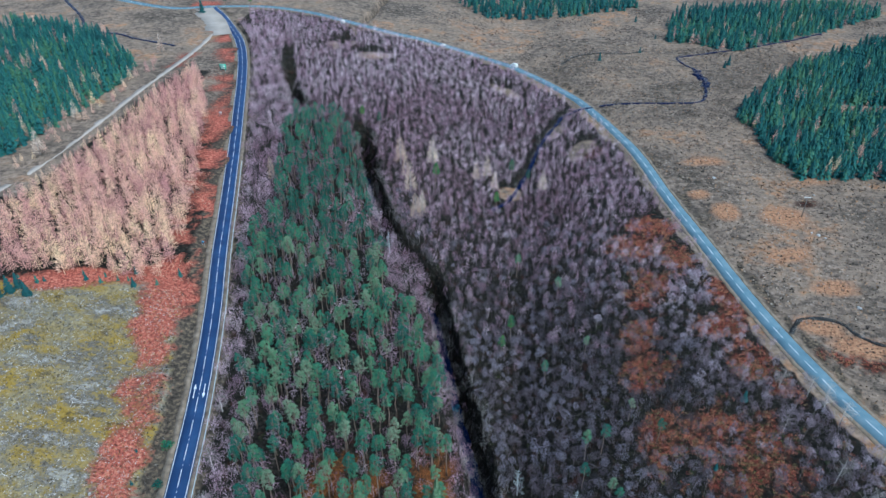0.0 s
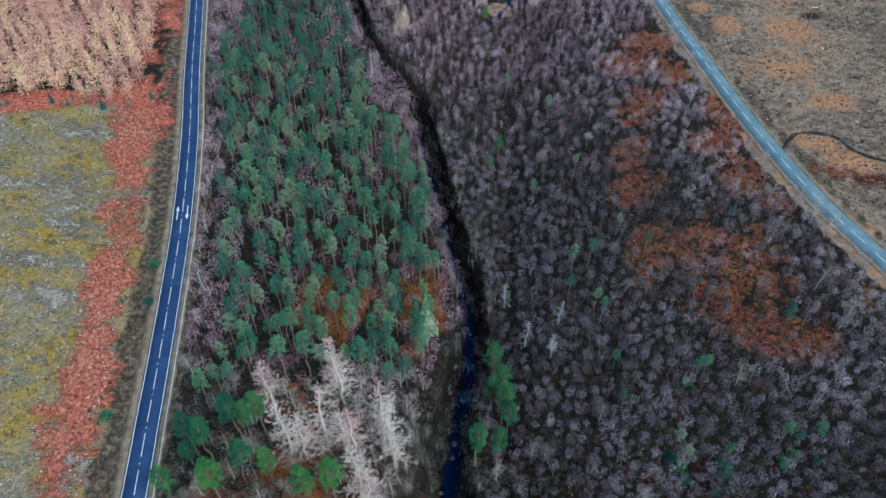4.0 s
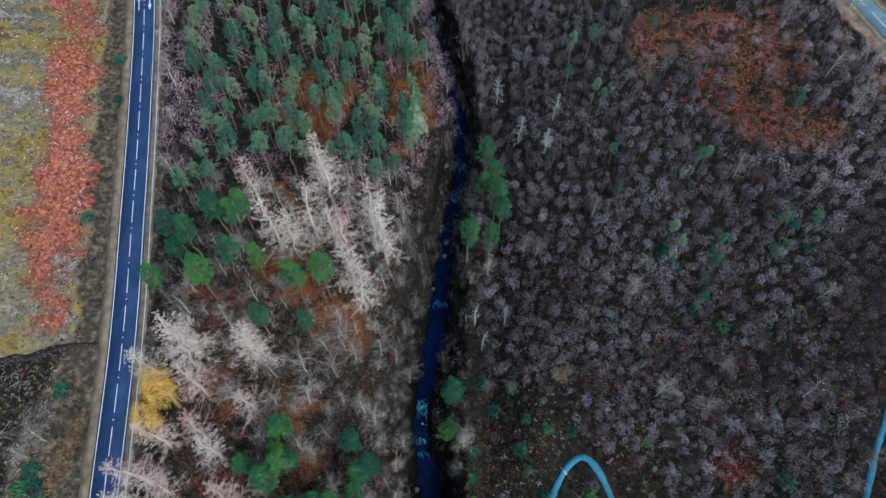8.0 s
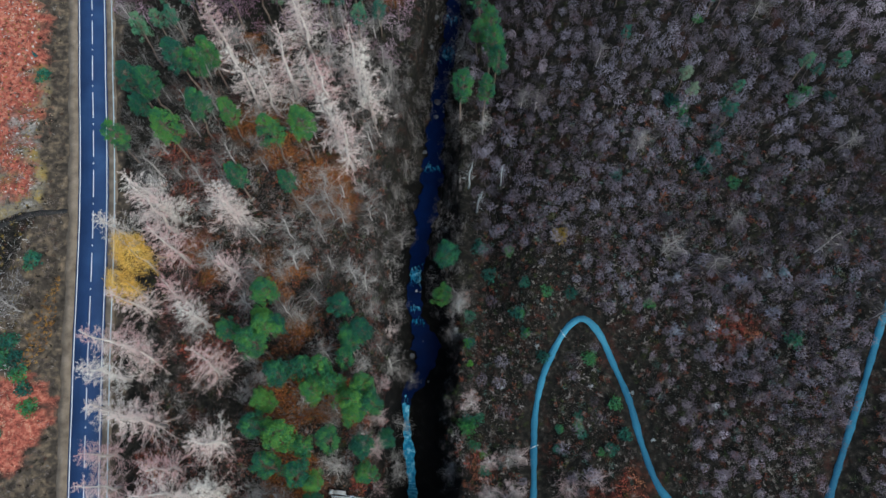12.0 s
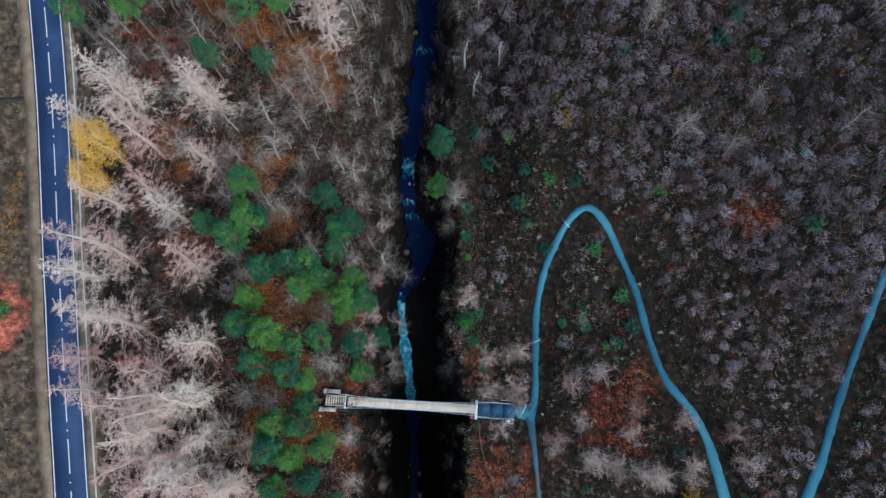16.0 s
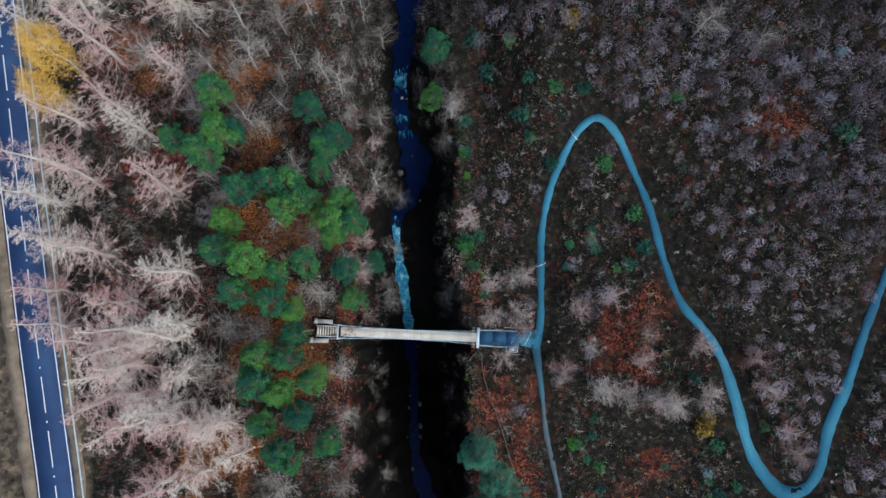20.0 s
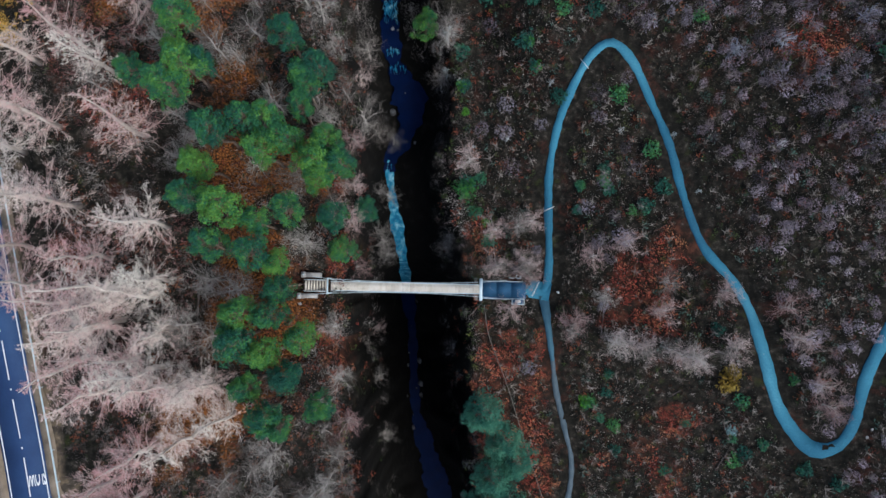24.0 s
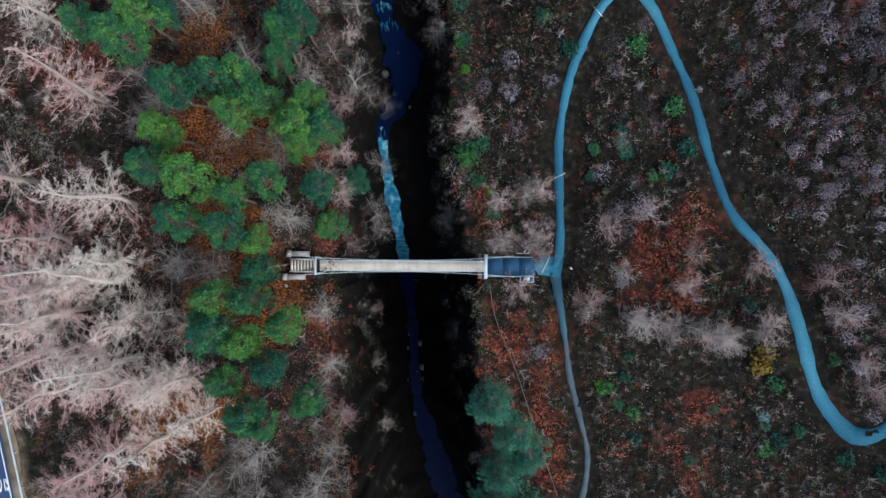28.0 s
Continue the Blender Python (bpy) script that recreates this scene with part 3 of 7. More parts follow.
def ferns(x, y):
    """How thick the dead bracken stands: patches with ragged edges, and a belt west of the main road."""
    out = spots(x, y, BRACKEN)
    d = near_line(x, y, WEST_ROAD)[0].reshape(np.shape(x))
    west = np.asarray(x) < np.interp(y, WEST_ROAD[:, 1], WEST_ROAD[:, 0])
    middle = np.interp(y, [60, 90, 125, 170, 200, 230, 300, 430], [17, 17, 16, 17, 18, 13, 11, 10])
    belt = np.clip(1.35 - np.abs(d - middle) / np.interp(y, [60, 160, 215, 300], [6.5, 6, 8, 6.5]), 0, 1) * np.clip((np.asarray(y) - 68) / 8, 0, 1)
    ragged = np.clip(0.95 * belt + 2.4 * (fbm(x, y, 15, 3) - 0.5) + 2.3 * (fbm(x, y, 4.5, 8) - 0.5) - 0.2, 0, 1) * (belt * west > 0.02)
    out = np.clip(out + 2.4 * (fbm(x, y, 13, 3) - 0.5) + 2.2 * (fbm(x, y, 2.6, 8) - 0.5) - 0.1, 0, 1) * (out > 0.03)
    return np.maximum(out, ragged)


def spots(x, y, table):
    out = np.zeros(np.shape(x))
    for cx, cy, a, b, turn in table:
        c, s = math.cos(radians(turn)), math.sin(radians(turn))
        u, v = (x - cx) * c + (y - cy) * s, -(x - cx) * s + (y - cy) * c
        out = np.maximum(out, np.clip(1.6 - 1.3 * np.sqrt((u / a) ** 2 + (v / b) ** 2), 0, 1))
    return out


def paint_attribute(name, values):
    a = ground_mesh.attributes.new(name, "FLOAT", "POINT")
    a.data.foreach_set("value", np.ravel(values).astype(np.float32))


# where the gorge's shade is painted into the ground colour, from stream to rim
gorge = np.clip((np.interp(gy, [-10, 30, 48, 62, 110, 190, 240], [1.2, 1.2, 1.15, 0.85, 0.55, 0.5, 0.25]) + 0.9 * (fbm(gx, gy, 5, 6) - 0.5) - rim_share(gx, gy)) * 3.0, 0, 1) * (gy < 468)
moor = np.maximum(east_of(gx, gy), (gx < -205) & ~inside(gx, gy, FIELD) & (gy > 260) | (gx < -420) | (gy < -160) | (gx > 230) | (gy > 640)).astype(float)
verge_grass = inside(gx, gy, [(-216, 398), (-218, 505), (-194, 497), (-174, 446), (-150, 366), (-162, 350), (-190, 425)])
paint_attribute("ochre", spots(gx, gy, OCHRE))
paint_attribute("moor", np.maximum(spots(gx, gy, CLEARINGS), np.maximum(np.maximum(moor, verge_grass), np.clip((8.5 + 6 * (fbm(gx, gy, 9, 2) - 0.5) - EAST_D.reshape(gx.shape)) / 2, 0, 1))))
paint_attribute("field", inside(gx, gy, FIELD))
paint_attribute("bracken", ferns(gx, gy))
paint_attribute("belt", ferns(gx, gy) * (gx < -62))
paint_attribute("litter", spots(gx, gy, LITTER) * np.clip(2.2 * fbm(gx, gy, 7, 4) + 1.5 * (fbm(gx, gy, 2.5, 2) - 0.5) - 0.55, 0, 1))
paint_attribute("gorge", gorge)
beyond = east_of(gx, gy) & (gy < 480)
paint_attribute("strip", beyond * np.clip((8.5 + 10 * (fbm(gx, gy, 14, 7) - 0.5) - EAST_D.reshape(gx.shape)) / 2, 0, 1) * np.clip((EAST_D.reshape(gx.shape) - 4.5) / 2, 0, 1) + np.clip((11.5 + 5 * (fbm(gx, gy, 12, 5) - 0.5) + np.clip((74 - gy) / 3, 0, 9) - WEST_D.reshape(gx.shape)) / 2.0, 0, 1) * ((gx < np.interp(gy, WEST_ROAD[:, 1], WEST_ROAD[:, 0])) | (WEST_D.reshape(gx.shape) < 6.5)))


def ground_material():
    m = bpy.data.materials.new("ground_cover")
    m.use_nodes = True
    t = m.node_tree
    bsdf = t.nodes["Principled BSDF"]
    bsdf.inputs["Roughness"].default_value, bsdf.inputs["Specular IOR Level"].default_value = 0.95, 0.15
    geo = t.nodes.new("ShaderNodeNewGeometry")

    def noise_of(scale, detail=5.0, rough=0.6, stretch=None):
        n = t.nodes.new("ShaderNodeTexNoise")
        n.inputs["Scale"].default_value, n.inputs["Detail"].default_value, n.inputs["Roughness"].default_value = scale, detail, rough
        place = geo.outputs["Position"]
        if stretch:
            scaled = t.nodes.new("ShaderNodeVectorMath")
            scaled.operation = "MULTIPLY"
            scaled.inputs[1].default_value = stretch
            links(t, place, scaled.inputs[0])
            place = scaled.outputs[0]
        links(t, place, n.inputs["Vector"])
        return n.outputs["Fac"]

    def ramp_of(source, stops):
        r = t.nodes.new("ShaderNodeValToRGB")
        while len(r.color_ramp.elements) < len(stops):
            r.color_ramp.elements.new(0.5)
        for e, (p, c) in zip(r.color_ramp.elements, stops):
            e.position, e.color = p, (*c, 1)
        links(t, source, r.inputs[0])
        return r.outputs[0]

    def mask(name, source, soft=0.25, spread=1.2):
        a = t.nodes.new("ShaderNodeAttribute")
        a.attribute_name = name
        k = t.nodes.new("ShaderNodeMath")
        k.operation = "MULTIPLY_ADD"
        links(t, source, k.inputs[0])
        k.inputs[1].default_value = spread
        links(t, a.outputs["Fac"], k.inputs[2])
        r = t.nodes.new("ShaderNodeMapRange")
        r.inputs["From Min"].default_value, r.inputs["From Max"].default_value = 0.5 + spread * 0.5 - soft, 0.5 + spread * 0.5 + soft
        links(t, k.outputs[0], r.inputs["Value"])
        return r.outputs[0]

    def over(fac, low, high):
        x = t.nodes.new("ShaderNodeMix")
        x.data_type = "RGBA"
        links(t, fac, x.inputs["Factor"])
        links(t, low, x.inputs["A"])
        links(t, high, x.inputs["B"])
        return x.outputs["Result"]

    wide, mid, fine, grit = noise_of(0.025), noise_of(0.12), noise_of(0.7), noise_of(3.5)
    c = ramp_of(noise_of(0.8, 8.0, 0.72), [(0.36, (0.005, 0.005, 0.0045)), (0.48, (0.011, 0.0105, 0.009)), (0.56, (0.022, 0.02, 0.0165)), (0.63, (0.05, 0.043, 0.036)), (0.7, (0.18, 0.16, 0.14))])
    c = over(ramp_of(noise_of(0.22, 7.0, 0.75), [(0.55, (0, 0, 0)), (0.66, (0.7, 0.7, 0.7))]), c, ramp_of(grit, [(0.35, (0.018, 0.008, 0.007)), (0.62, (0.08, 0.026, 0.018))]))
    c = over(ramp_of(noise_of(0.31, 7.0, 0.7), [(0.58, (0, 0, 0)), (0.68, (0.6, 0.6, 0.6))]), c, ramp_of(grit, [(0.35, (0.012, 0.018, 0.006)), (0.6, (0.05, 0.06, 0.018))]))
    patch = noise_of(0.018, 10.0, 0.7)
    moorland = ramp_of(patch, [(0.36, (0.035, 0.032, 0.026)), (0.44, (0.075, 0.063, 0.05)), (0.475, (0.17, 0.13, 0.1)), (0.52, (0.25, 0.19, 0.145)), (0.56, (0.3, 0.215, 0.15)), (0.59, (0.44, 0.21, 0.09)), (0.62, (0.25, 0.185, 0.14)), (0.68, (0.2, 0.15, 0.115)), (0.74, (0.26, 0.08, 0.05))])
    rough_moor = ramp_of(noise_of(0.34, 9.0, 0.76), [(0.37, (0.03, 0.026, 0.022)), (0.46, (0.1, 0.08, 0.066)), (0.53, (0.22, 0.17, 0.135)), (0.62, (0.31, 0.245, 0.195)), (0.72, (0.44, 0.38, 0.32))])
    c = over(mask("moor", mid, 0.12, 0.3), c, over(ramp_of(noise_of(0.12), [(0.38, (0.35, 0.35, 0.35)), (0.6, (0.8, 0.8, 0.8))]), moorland, rough_moor))
    c = over(mask("ochre", noise_of(0.2, 8.0, 0.75), 0.28, 0.7), c, ramp_of(noise_of(0.9, 8.0, 0.75), [(0.36, (0.1, 0.055, 0.036)), (0.5, (0.34, 0.175, 0.1)), (0.64, (0.46, 0.28, 0.16))]))
    meadow = ramp_of(noise_of(0.13, 12.0, 0.8, (0.468, 0.85, 0.85)), [(0.34, (0.0382, 0.0306, 0.0204)), (0.4, (0.136, 0.0935, 0.0298)), (0.44, (0.306, 0.204, 0.0298)), (0.475, (0.255, 0.187, 0.0638)), (0.505, (0.17, 0.145, 0.106)), (0.535, (0.0935, 0.0816, 0.068)), (0.57, (0.23, 0.217, 0.2)), (0.61, (0.391, 0.383, 0.374)), (0.64, (0.17, 0.128, 0.068)), (0.7, (0.255, 0.119, 0.0765))])
    stubble = ramp_of(noise_of(0.9, 10.0, 0.8), [(0.36, (0.0382, 0.0323, 0.0255)), (0.44, (0.145, 0.128, 0.0935)), (0.5, (0.246, 0.23, 0.187)), (0.56, (0.306, 0.246, 0.0935)), (0.62, (0.357, 0.34, 0.315)), (0.7, (0.51, 0.501, 0.484))])
    c = over(mask("field", mid, 0.12, 0.3), c, over(ramp_of(noise_of(0.06, 6.0, 0.7), [(0.44, (0.03, 0.03, 0.03)), (0.6, (0.7, 0.7, 0.7))]), meadow, stubble))
    c = over(mask("strip", mid, 0.2, 0.5), c, ramp_of(fine, [(0.3, (0.022, 0.018, 0.015)), (0.47, (0.06, 0.05, 0.04)), (0.6, (0.13, 0.1, 0.07)), (0.72, (0.24, 0.19, 0.13))]))
    c = over(mask("bracken", fine, 0.3, 1.2), c, ramp_of(fine, [(0.34, (0.012, 0.009, 0.007)), (0.5, (0.03, 0.015, 0.011)), (0.64, (0.09, 0.034, 0.022))]))
    c = over(mask("belt", fine, 0.3, 1.2), c, ramp_of(noise_of(1.1, 7.0, 0.75), [(0.36, (0.07, 0.026, 0.02)), (0.48, (0.28, 0.075, 0.055)), (0.56, (0.46, 0.145, 0.1)), (0.68, (0.56, 0.3, 0.2))]))
    c = over(mask("litter", fine, 0.25, 1.3), c, ramp_of(grit, [(0.38, (0.012, 0.007, 0.005)), (0.5, (0.11, 0.042, 0.015)), (0.64, (0.38, 0.145, 0.04))]))
    # gorge rock taken down to near black, its deep shade painted in
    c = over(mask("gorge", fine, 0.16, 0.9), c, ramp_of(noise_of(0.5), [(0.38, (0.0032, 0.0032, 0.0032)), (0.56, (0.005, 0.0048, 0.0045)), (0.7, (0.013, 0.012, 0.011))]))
    links(t, c, bsdf.inputs["Base Color"])
    b = t.nodes.new("ShaderNodeBump")
    b.inputs["Strength"].default_value, b.inputs["Distance"].default_value = 0.7, 0.25
    links(t, fine, b.inputs["Height"])
    links(t, b.outputs[0], bsdf.inputs["Normal"])
    return m


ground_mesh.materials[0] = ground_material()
ground = tagged(new("ground", ground_mesh), "autumn hillside of dark heath, tan moor and bracken cut by a gorge with painted shade", "ground", kind="structure")

# ---- roads, paths and water ----


def along(line):
    d = np.gradient(line, axis=0)
    d /= np.linalg.norm(d, axis=1, keepdims=True)
    return d, np.stack([d[:, 1], -d[:, 0]], 1), np.concatenate([[0], np.cumsum(np.linalg.norm(np.diff(line, axis=0), axis=1))])


def ribbon(line, left, right, lift, thick=0.25, zs=None, wobble=0.0):
    """A slab that follows a line, from left to right of it (metres to its right)."""
    d, side, run = along(line)
    z = land(line[:, 0], line[:, 1]) - 0.15 if zs is None else zs
    w = wobble * (np.sin(run * 0.9) + np.sin(run * 0.37 + 1) + np.sin(run * 2.3))
    rows = []
    for off, h in ((left, lift - thick), (left, lift), (right, lift), (right, lift - thick)):
        rows.append(np.column_stack([line + side * (off + np.sign(off) * w)[:, None], z + h]))
    v = np.stack(rows, 1).reshape(-1, 3)
    f = []
    for n in range(len(line) - 1):
        for k in range(3):
            a = 4 * n + k
            f += [(a, a + 1, a + 5), (a, a + 5, a + 4)]
    return v, np.array(f)[:, ::-1]


def piece_of(line, start, stop):
    """The stretch of a line between two distances along it."""
    _, _, run = along(line)
    s = np.concatenate([[start], run[(run > start) & (run < stop)], [stop]])
    return np.column_stack([np.interp(s, run, line[:, 0]), np.interp(s, run, line[:, 1])])


west_road = part("west_road", ribbon(WEST_ROAD, -3.1, 3.1, 0.16), M["asphalt"])
tagged(west_road, "dark blue-black asphalt main road with white lines", "road", kind="structure")
east_road = part("east_road", ribbon(EAST_ROAD, -3.0, 3.0, 0.16), M["worn_asphalt"])
tagged(east_road, "pale blue-grey worn asphalt road with dashed centre line", "road", kind="structure")
_, _, path_run = along(FOOTPATH)
# wider on the bends and along the lower leg
bend = np.abs(np.gradient(np.unwrap(np.arctan2(*np.gradient(FOOTPATH, axis=0).T))))
path_half = 0.63 + 0.4 * np.convolve(np.pad(np.clip(bend, 0, 0.5), 3, "edge"), np.ones(7) / 7, "valid") + 0.3 * np.exp(-(((FOOTPATH[:, 1] - 0) / 12) ** 2)) * (FOOTPATH[:, 0] > 46) + 0.35 * np.exp(-(((FOOTPATH[:, 0] - 61.5) / 4) ** 2)) * (FOOTPATH[:, 1] < -5)
footpath = part("footpath", ribbon(FOOTPATH, -path_half, path_half, 0.14, 0.3, wobble=0.06), M["footpath"])
tagged(footpath, "blue-grey gravel footpath zigzagging down to the bridge", "path", kind="structure")
apron = part("path_apron", ribbon(smooth_line([(19.0, 13.2), (20.6, 12.9), (22.4, 12.5)], 0.5), -1.5, 1.5, 0.13, 0.3), M["footpath"])
tagged(apron, "widened blue-grey gravel where the paths meet", "path", kind="structure")
spur = part("trail_spur", ribbon(TRAIL[:11], -np.linspace(0.72, 0.4, 11), np.linspace(0.72, 0.4, 11), 0.146, 0.3, wobble=0.05), M["spur"])
tagged(spur, "blue-grey gravel where the trail leaves the path", "path", kind="structure")
trail = part("trail", ribbon(TRAIL, -0.42, 0.42, 0.14, 0.3, wobble=0.05), M["trail"])
tagged(trail, "narrow grey gravel trail through bracken", "path", kind="structure")
track = part("forest_track", ribbon(TRACK, -1.7, 1.7, 0.14, 0.3, wobble=0.08), M["track"])
tagged(track, "pale gravel forestry track between plantations", "track", kind="structure")

yard = part("gravel_yard", ribbon(smooth_line([(-206, 500), (-216, 520), (-226, 538), (-244, 562)]), -8.5, 8.5, 0.4, 0.8, wobble=0.12), M["track"])
tagged(yard, "pale gravel yard where track and roads meet", "gravel yard", kind="structure")
for line, road, side_offsets in ((WEST_ROAD, west_road, (-2.78, 2.78)), (EAST_ROAD, east_road, ())):
    total = along(line)[2][-1]
    for off in side_offsets:
        part("edge_line", ribbon(line, off - 0.09, off + 0.09, 0.172, 0.01), M["paint"], road, "continuous white edge line")
    dash, gap = 6.0, 3.0
    s = 4.0
    while s + dash < total - 30:
        part("centre_dash", ribbon(piece_of(line, s, s + dash), -0.09, 0.09, 0.172, 0.01), M["paint"], road)
        if road is west_road and 60 < s < 420:
            part("road_stud", ribbon(piece_of(line, s + dash + 1.35, s + dash + 1.65), -0.1, 0.1, 0.18, 0.02), M["paint"], road)
        s += dash + gap

for line, road, label, edges in (
    (WEST_ROAD, west_road, "brown gravel verge beside the main road", ((-5.2, -3.1), (3.1, 4.9))),
    (EAST_ROAD, east_road, "tan grass and gravel verge", ((-4.6, -3.0), (3.0, 4.4))),
):
    for a, b in edges:
        tagged(part("verge", ribbon(line, a, b, 0.1, 0.3, wobble=0.12), M["verge"]), label, "verge", kind="structure")

BEDLINE = BED_ROWS[:, 1::-1]
bed_line = smooth_line(BEDLINE, 0.6)
cxs, wz, hw, _, _ = bed(bed_line[:, 1])


def stream(name, lo, hi, material, label, widen=1.0, taper=0.0):
    sel = (bed_line[:, 1] >= lo) & (bed_line[:, 1] <= hi)
    line = bed_line[sel]
    d, side, run = along(line)
    w = hw[sel] * widen * (1 + 0.2 * np.sin(run * 0.55) + 0.16 * np.sin(run * 1.3 + 2) + 0.1 * np.sin(run * 2.9)) * (1 - taper * np.abs(2 * run / run[-1] - 1) ** 2)
    v, n = [], 7
    for k in range(n):
        q = line + side * ((2 * k / (n - 1) - 1) * w)[:, None]
        v.append(np.column_stack([q, wz[sel] + 0.06 * bumps(q[:, 0], q[:, 1], 0.8, 1)]))
    v = np.stack(v, 1).reshape(-1, 3)
    f = [(a * n + k, a * n + k + 1, (a + 1) * n + k + 1, (a + 1) * n + k) for a in range(len(line) - 1) for k in range(n - 1)]
    return tagged(part(name, (v, np.array(f)), material), label, "water", kind="structure")


stream("river_upper", 38, 620, M["water"], "dark blue peaty river in a rocky cleft", 1.0)
foam_rng = np.random.default_rng(17)
for middle, reach, streaks in ((68.2, 1.9, 130), (59.9, 0.8, 26), (56.8, 0.8, 20), (131.5, 2.2, 90), (97.2, 1.0, 26), (142.0, 1.5, 36), (199, 2.0, 40)):
    ys = middle + foam_rng.normal(size=streaks) * reach * 0.5
    c_, w_, h_, _, _ = bed(ys)
    xs_ = c_ + foam_rng.uniform(-0.8, 0.8, streaks) * h_
    tail = np.column_stack([xs_, ys, w_ + 0.1])
    tip = tail + np.column_stack([foam_rng.normal(size=streaks) * 0.3, -foam_rng.uniform(0.5, 1.4, streaks), 0 * ys])
    tagged(part("rapids", spikes(tail, tip, foam_rng.uniform(0.04, 0.13, streaks)), M["falls"]), "broken blue-white rapids between dark rocks", "water", kind="structure")
stream("waterfall", 12, 39, M["falls"], "blue-white waterfall plunging below the footbridge", 1.0, 0.6)
stream("river_pool", 36, 40, M["water"], "dark pool above the waterfall", 0.9)
stream("river_lower", -140, 13, M["water"], "deep blue river on the dark gorge floor", 1.0)

# ---- tree shapes ----


def bare_tree(seed, height, spread, limbs, twigs, style, thick=0.028, low=0.25):
    """Trunk and branch geometry of a leafless tree. style: larch (a cone of level limbs) or birch (limbs rising into a dome)."""
    rng = np.random.default_rng(seed)
    lean = rng.normal(size=2) * 0.03 * height
    zs = np.linspace(0, 1, 6)
    axis = np.column_stack([lean[0] * zs**2, lean[1] * zs**2, height * zs])
    axis[1:-1, :2] += rng.normal(size=(4, 2)) * 0.012 * height
    trunk = tube(axis, 0.018 * height * (1.05 - zs) + 0.02, 6)
    k = np.arange(limbs)
    h = low + (0.98 - low) * ((k + rng.uniform(0, 1, limbs)) / limbs)
    az = k * 2.399963 + rng.normal(size=limbs) * 0.4
    start = np.column_stack([np.interp(h, zs, axis[:, n]) for n in range(3)])
    if style == "larch":
        reach = spread * (1.04 - h) ** 0.75 * rng.uniform(0.75, 1.15, limbs)
        rise = rng.normal(0.2, 0.22, limbs) * reach
    else:
        dome = np.sqrt(np.clip(1 - ((h - 0.55) / 0.5) ** 2, 0.08, 1))
        reach = spread * dome * rng.uniform(0.6, 1.1, limbs)
        rise = rng.uniform(0.35, 0.95, limbs) * reach
    tip = start + np.column_stack([reach * np.cos(az), reach * np.sin(az), rise])
    pieces = [spikes(start, tip, 0.04 + 0.012 * reach)]
    if twigs:
        f = rng.uniform(0.22, 1.0, (limbs, twigs))
        base = start[:, None] + (tip - start)[:, None] * f[..., None]
        way = (tip - start)[:, None] / (np.linalg.norm(tip - start, axis=1)[:, None, None] + 1e-6)
        way = 0.8 * way + rng.normal(size=(limbs, twigs, 3)) * [0.75, 0.75, 0.42] + [0, 0, 0.18 if style == "larch" else 0.5]
        length = spread * rng.uniform(0.13, 0.34, (limbs, twigs, 1)) * (1.15 - 0.5 * f[..., None])
        pieces.append((spikes if thick < 0.07 else lambda p, q, w: sprays(p, q, 1.7 * w, rng))(base.reshape(-1, 3), (base + way * length).reshape(-1, 3), thick))
    return trunk, join_geo(pieces)


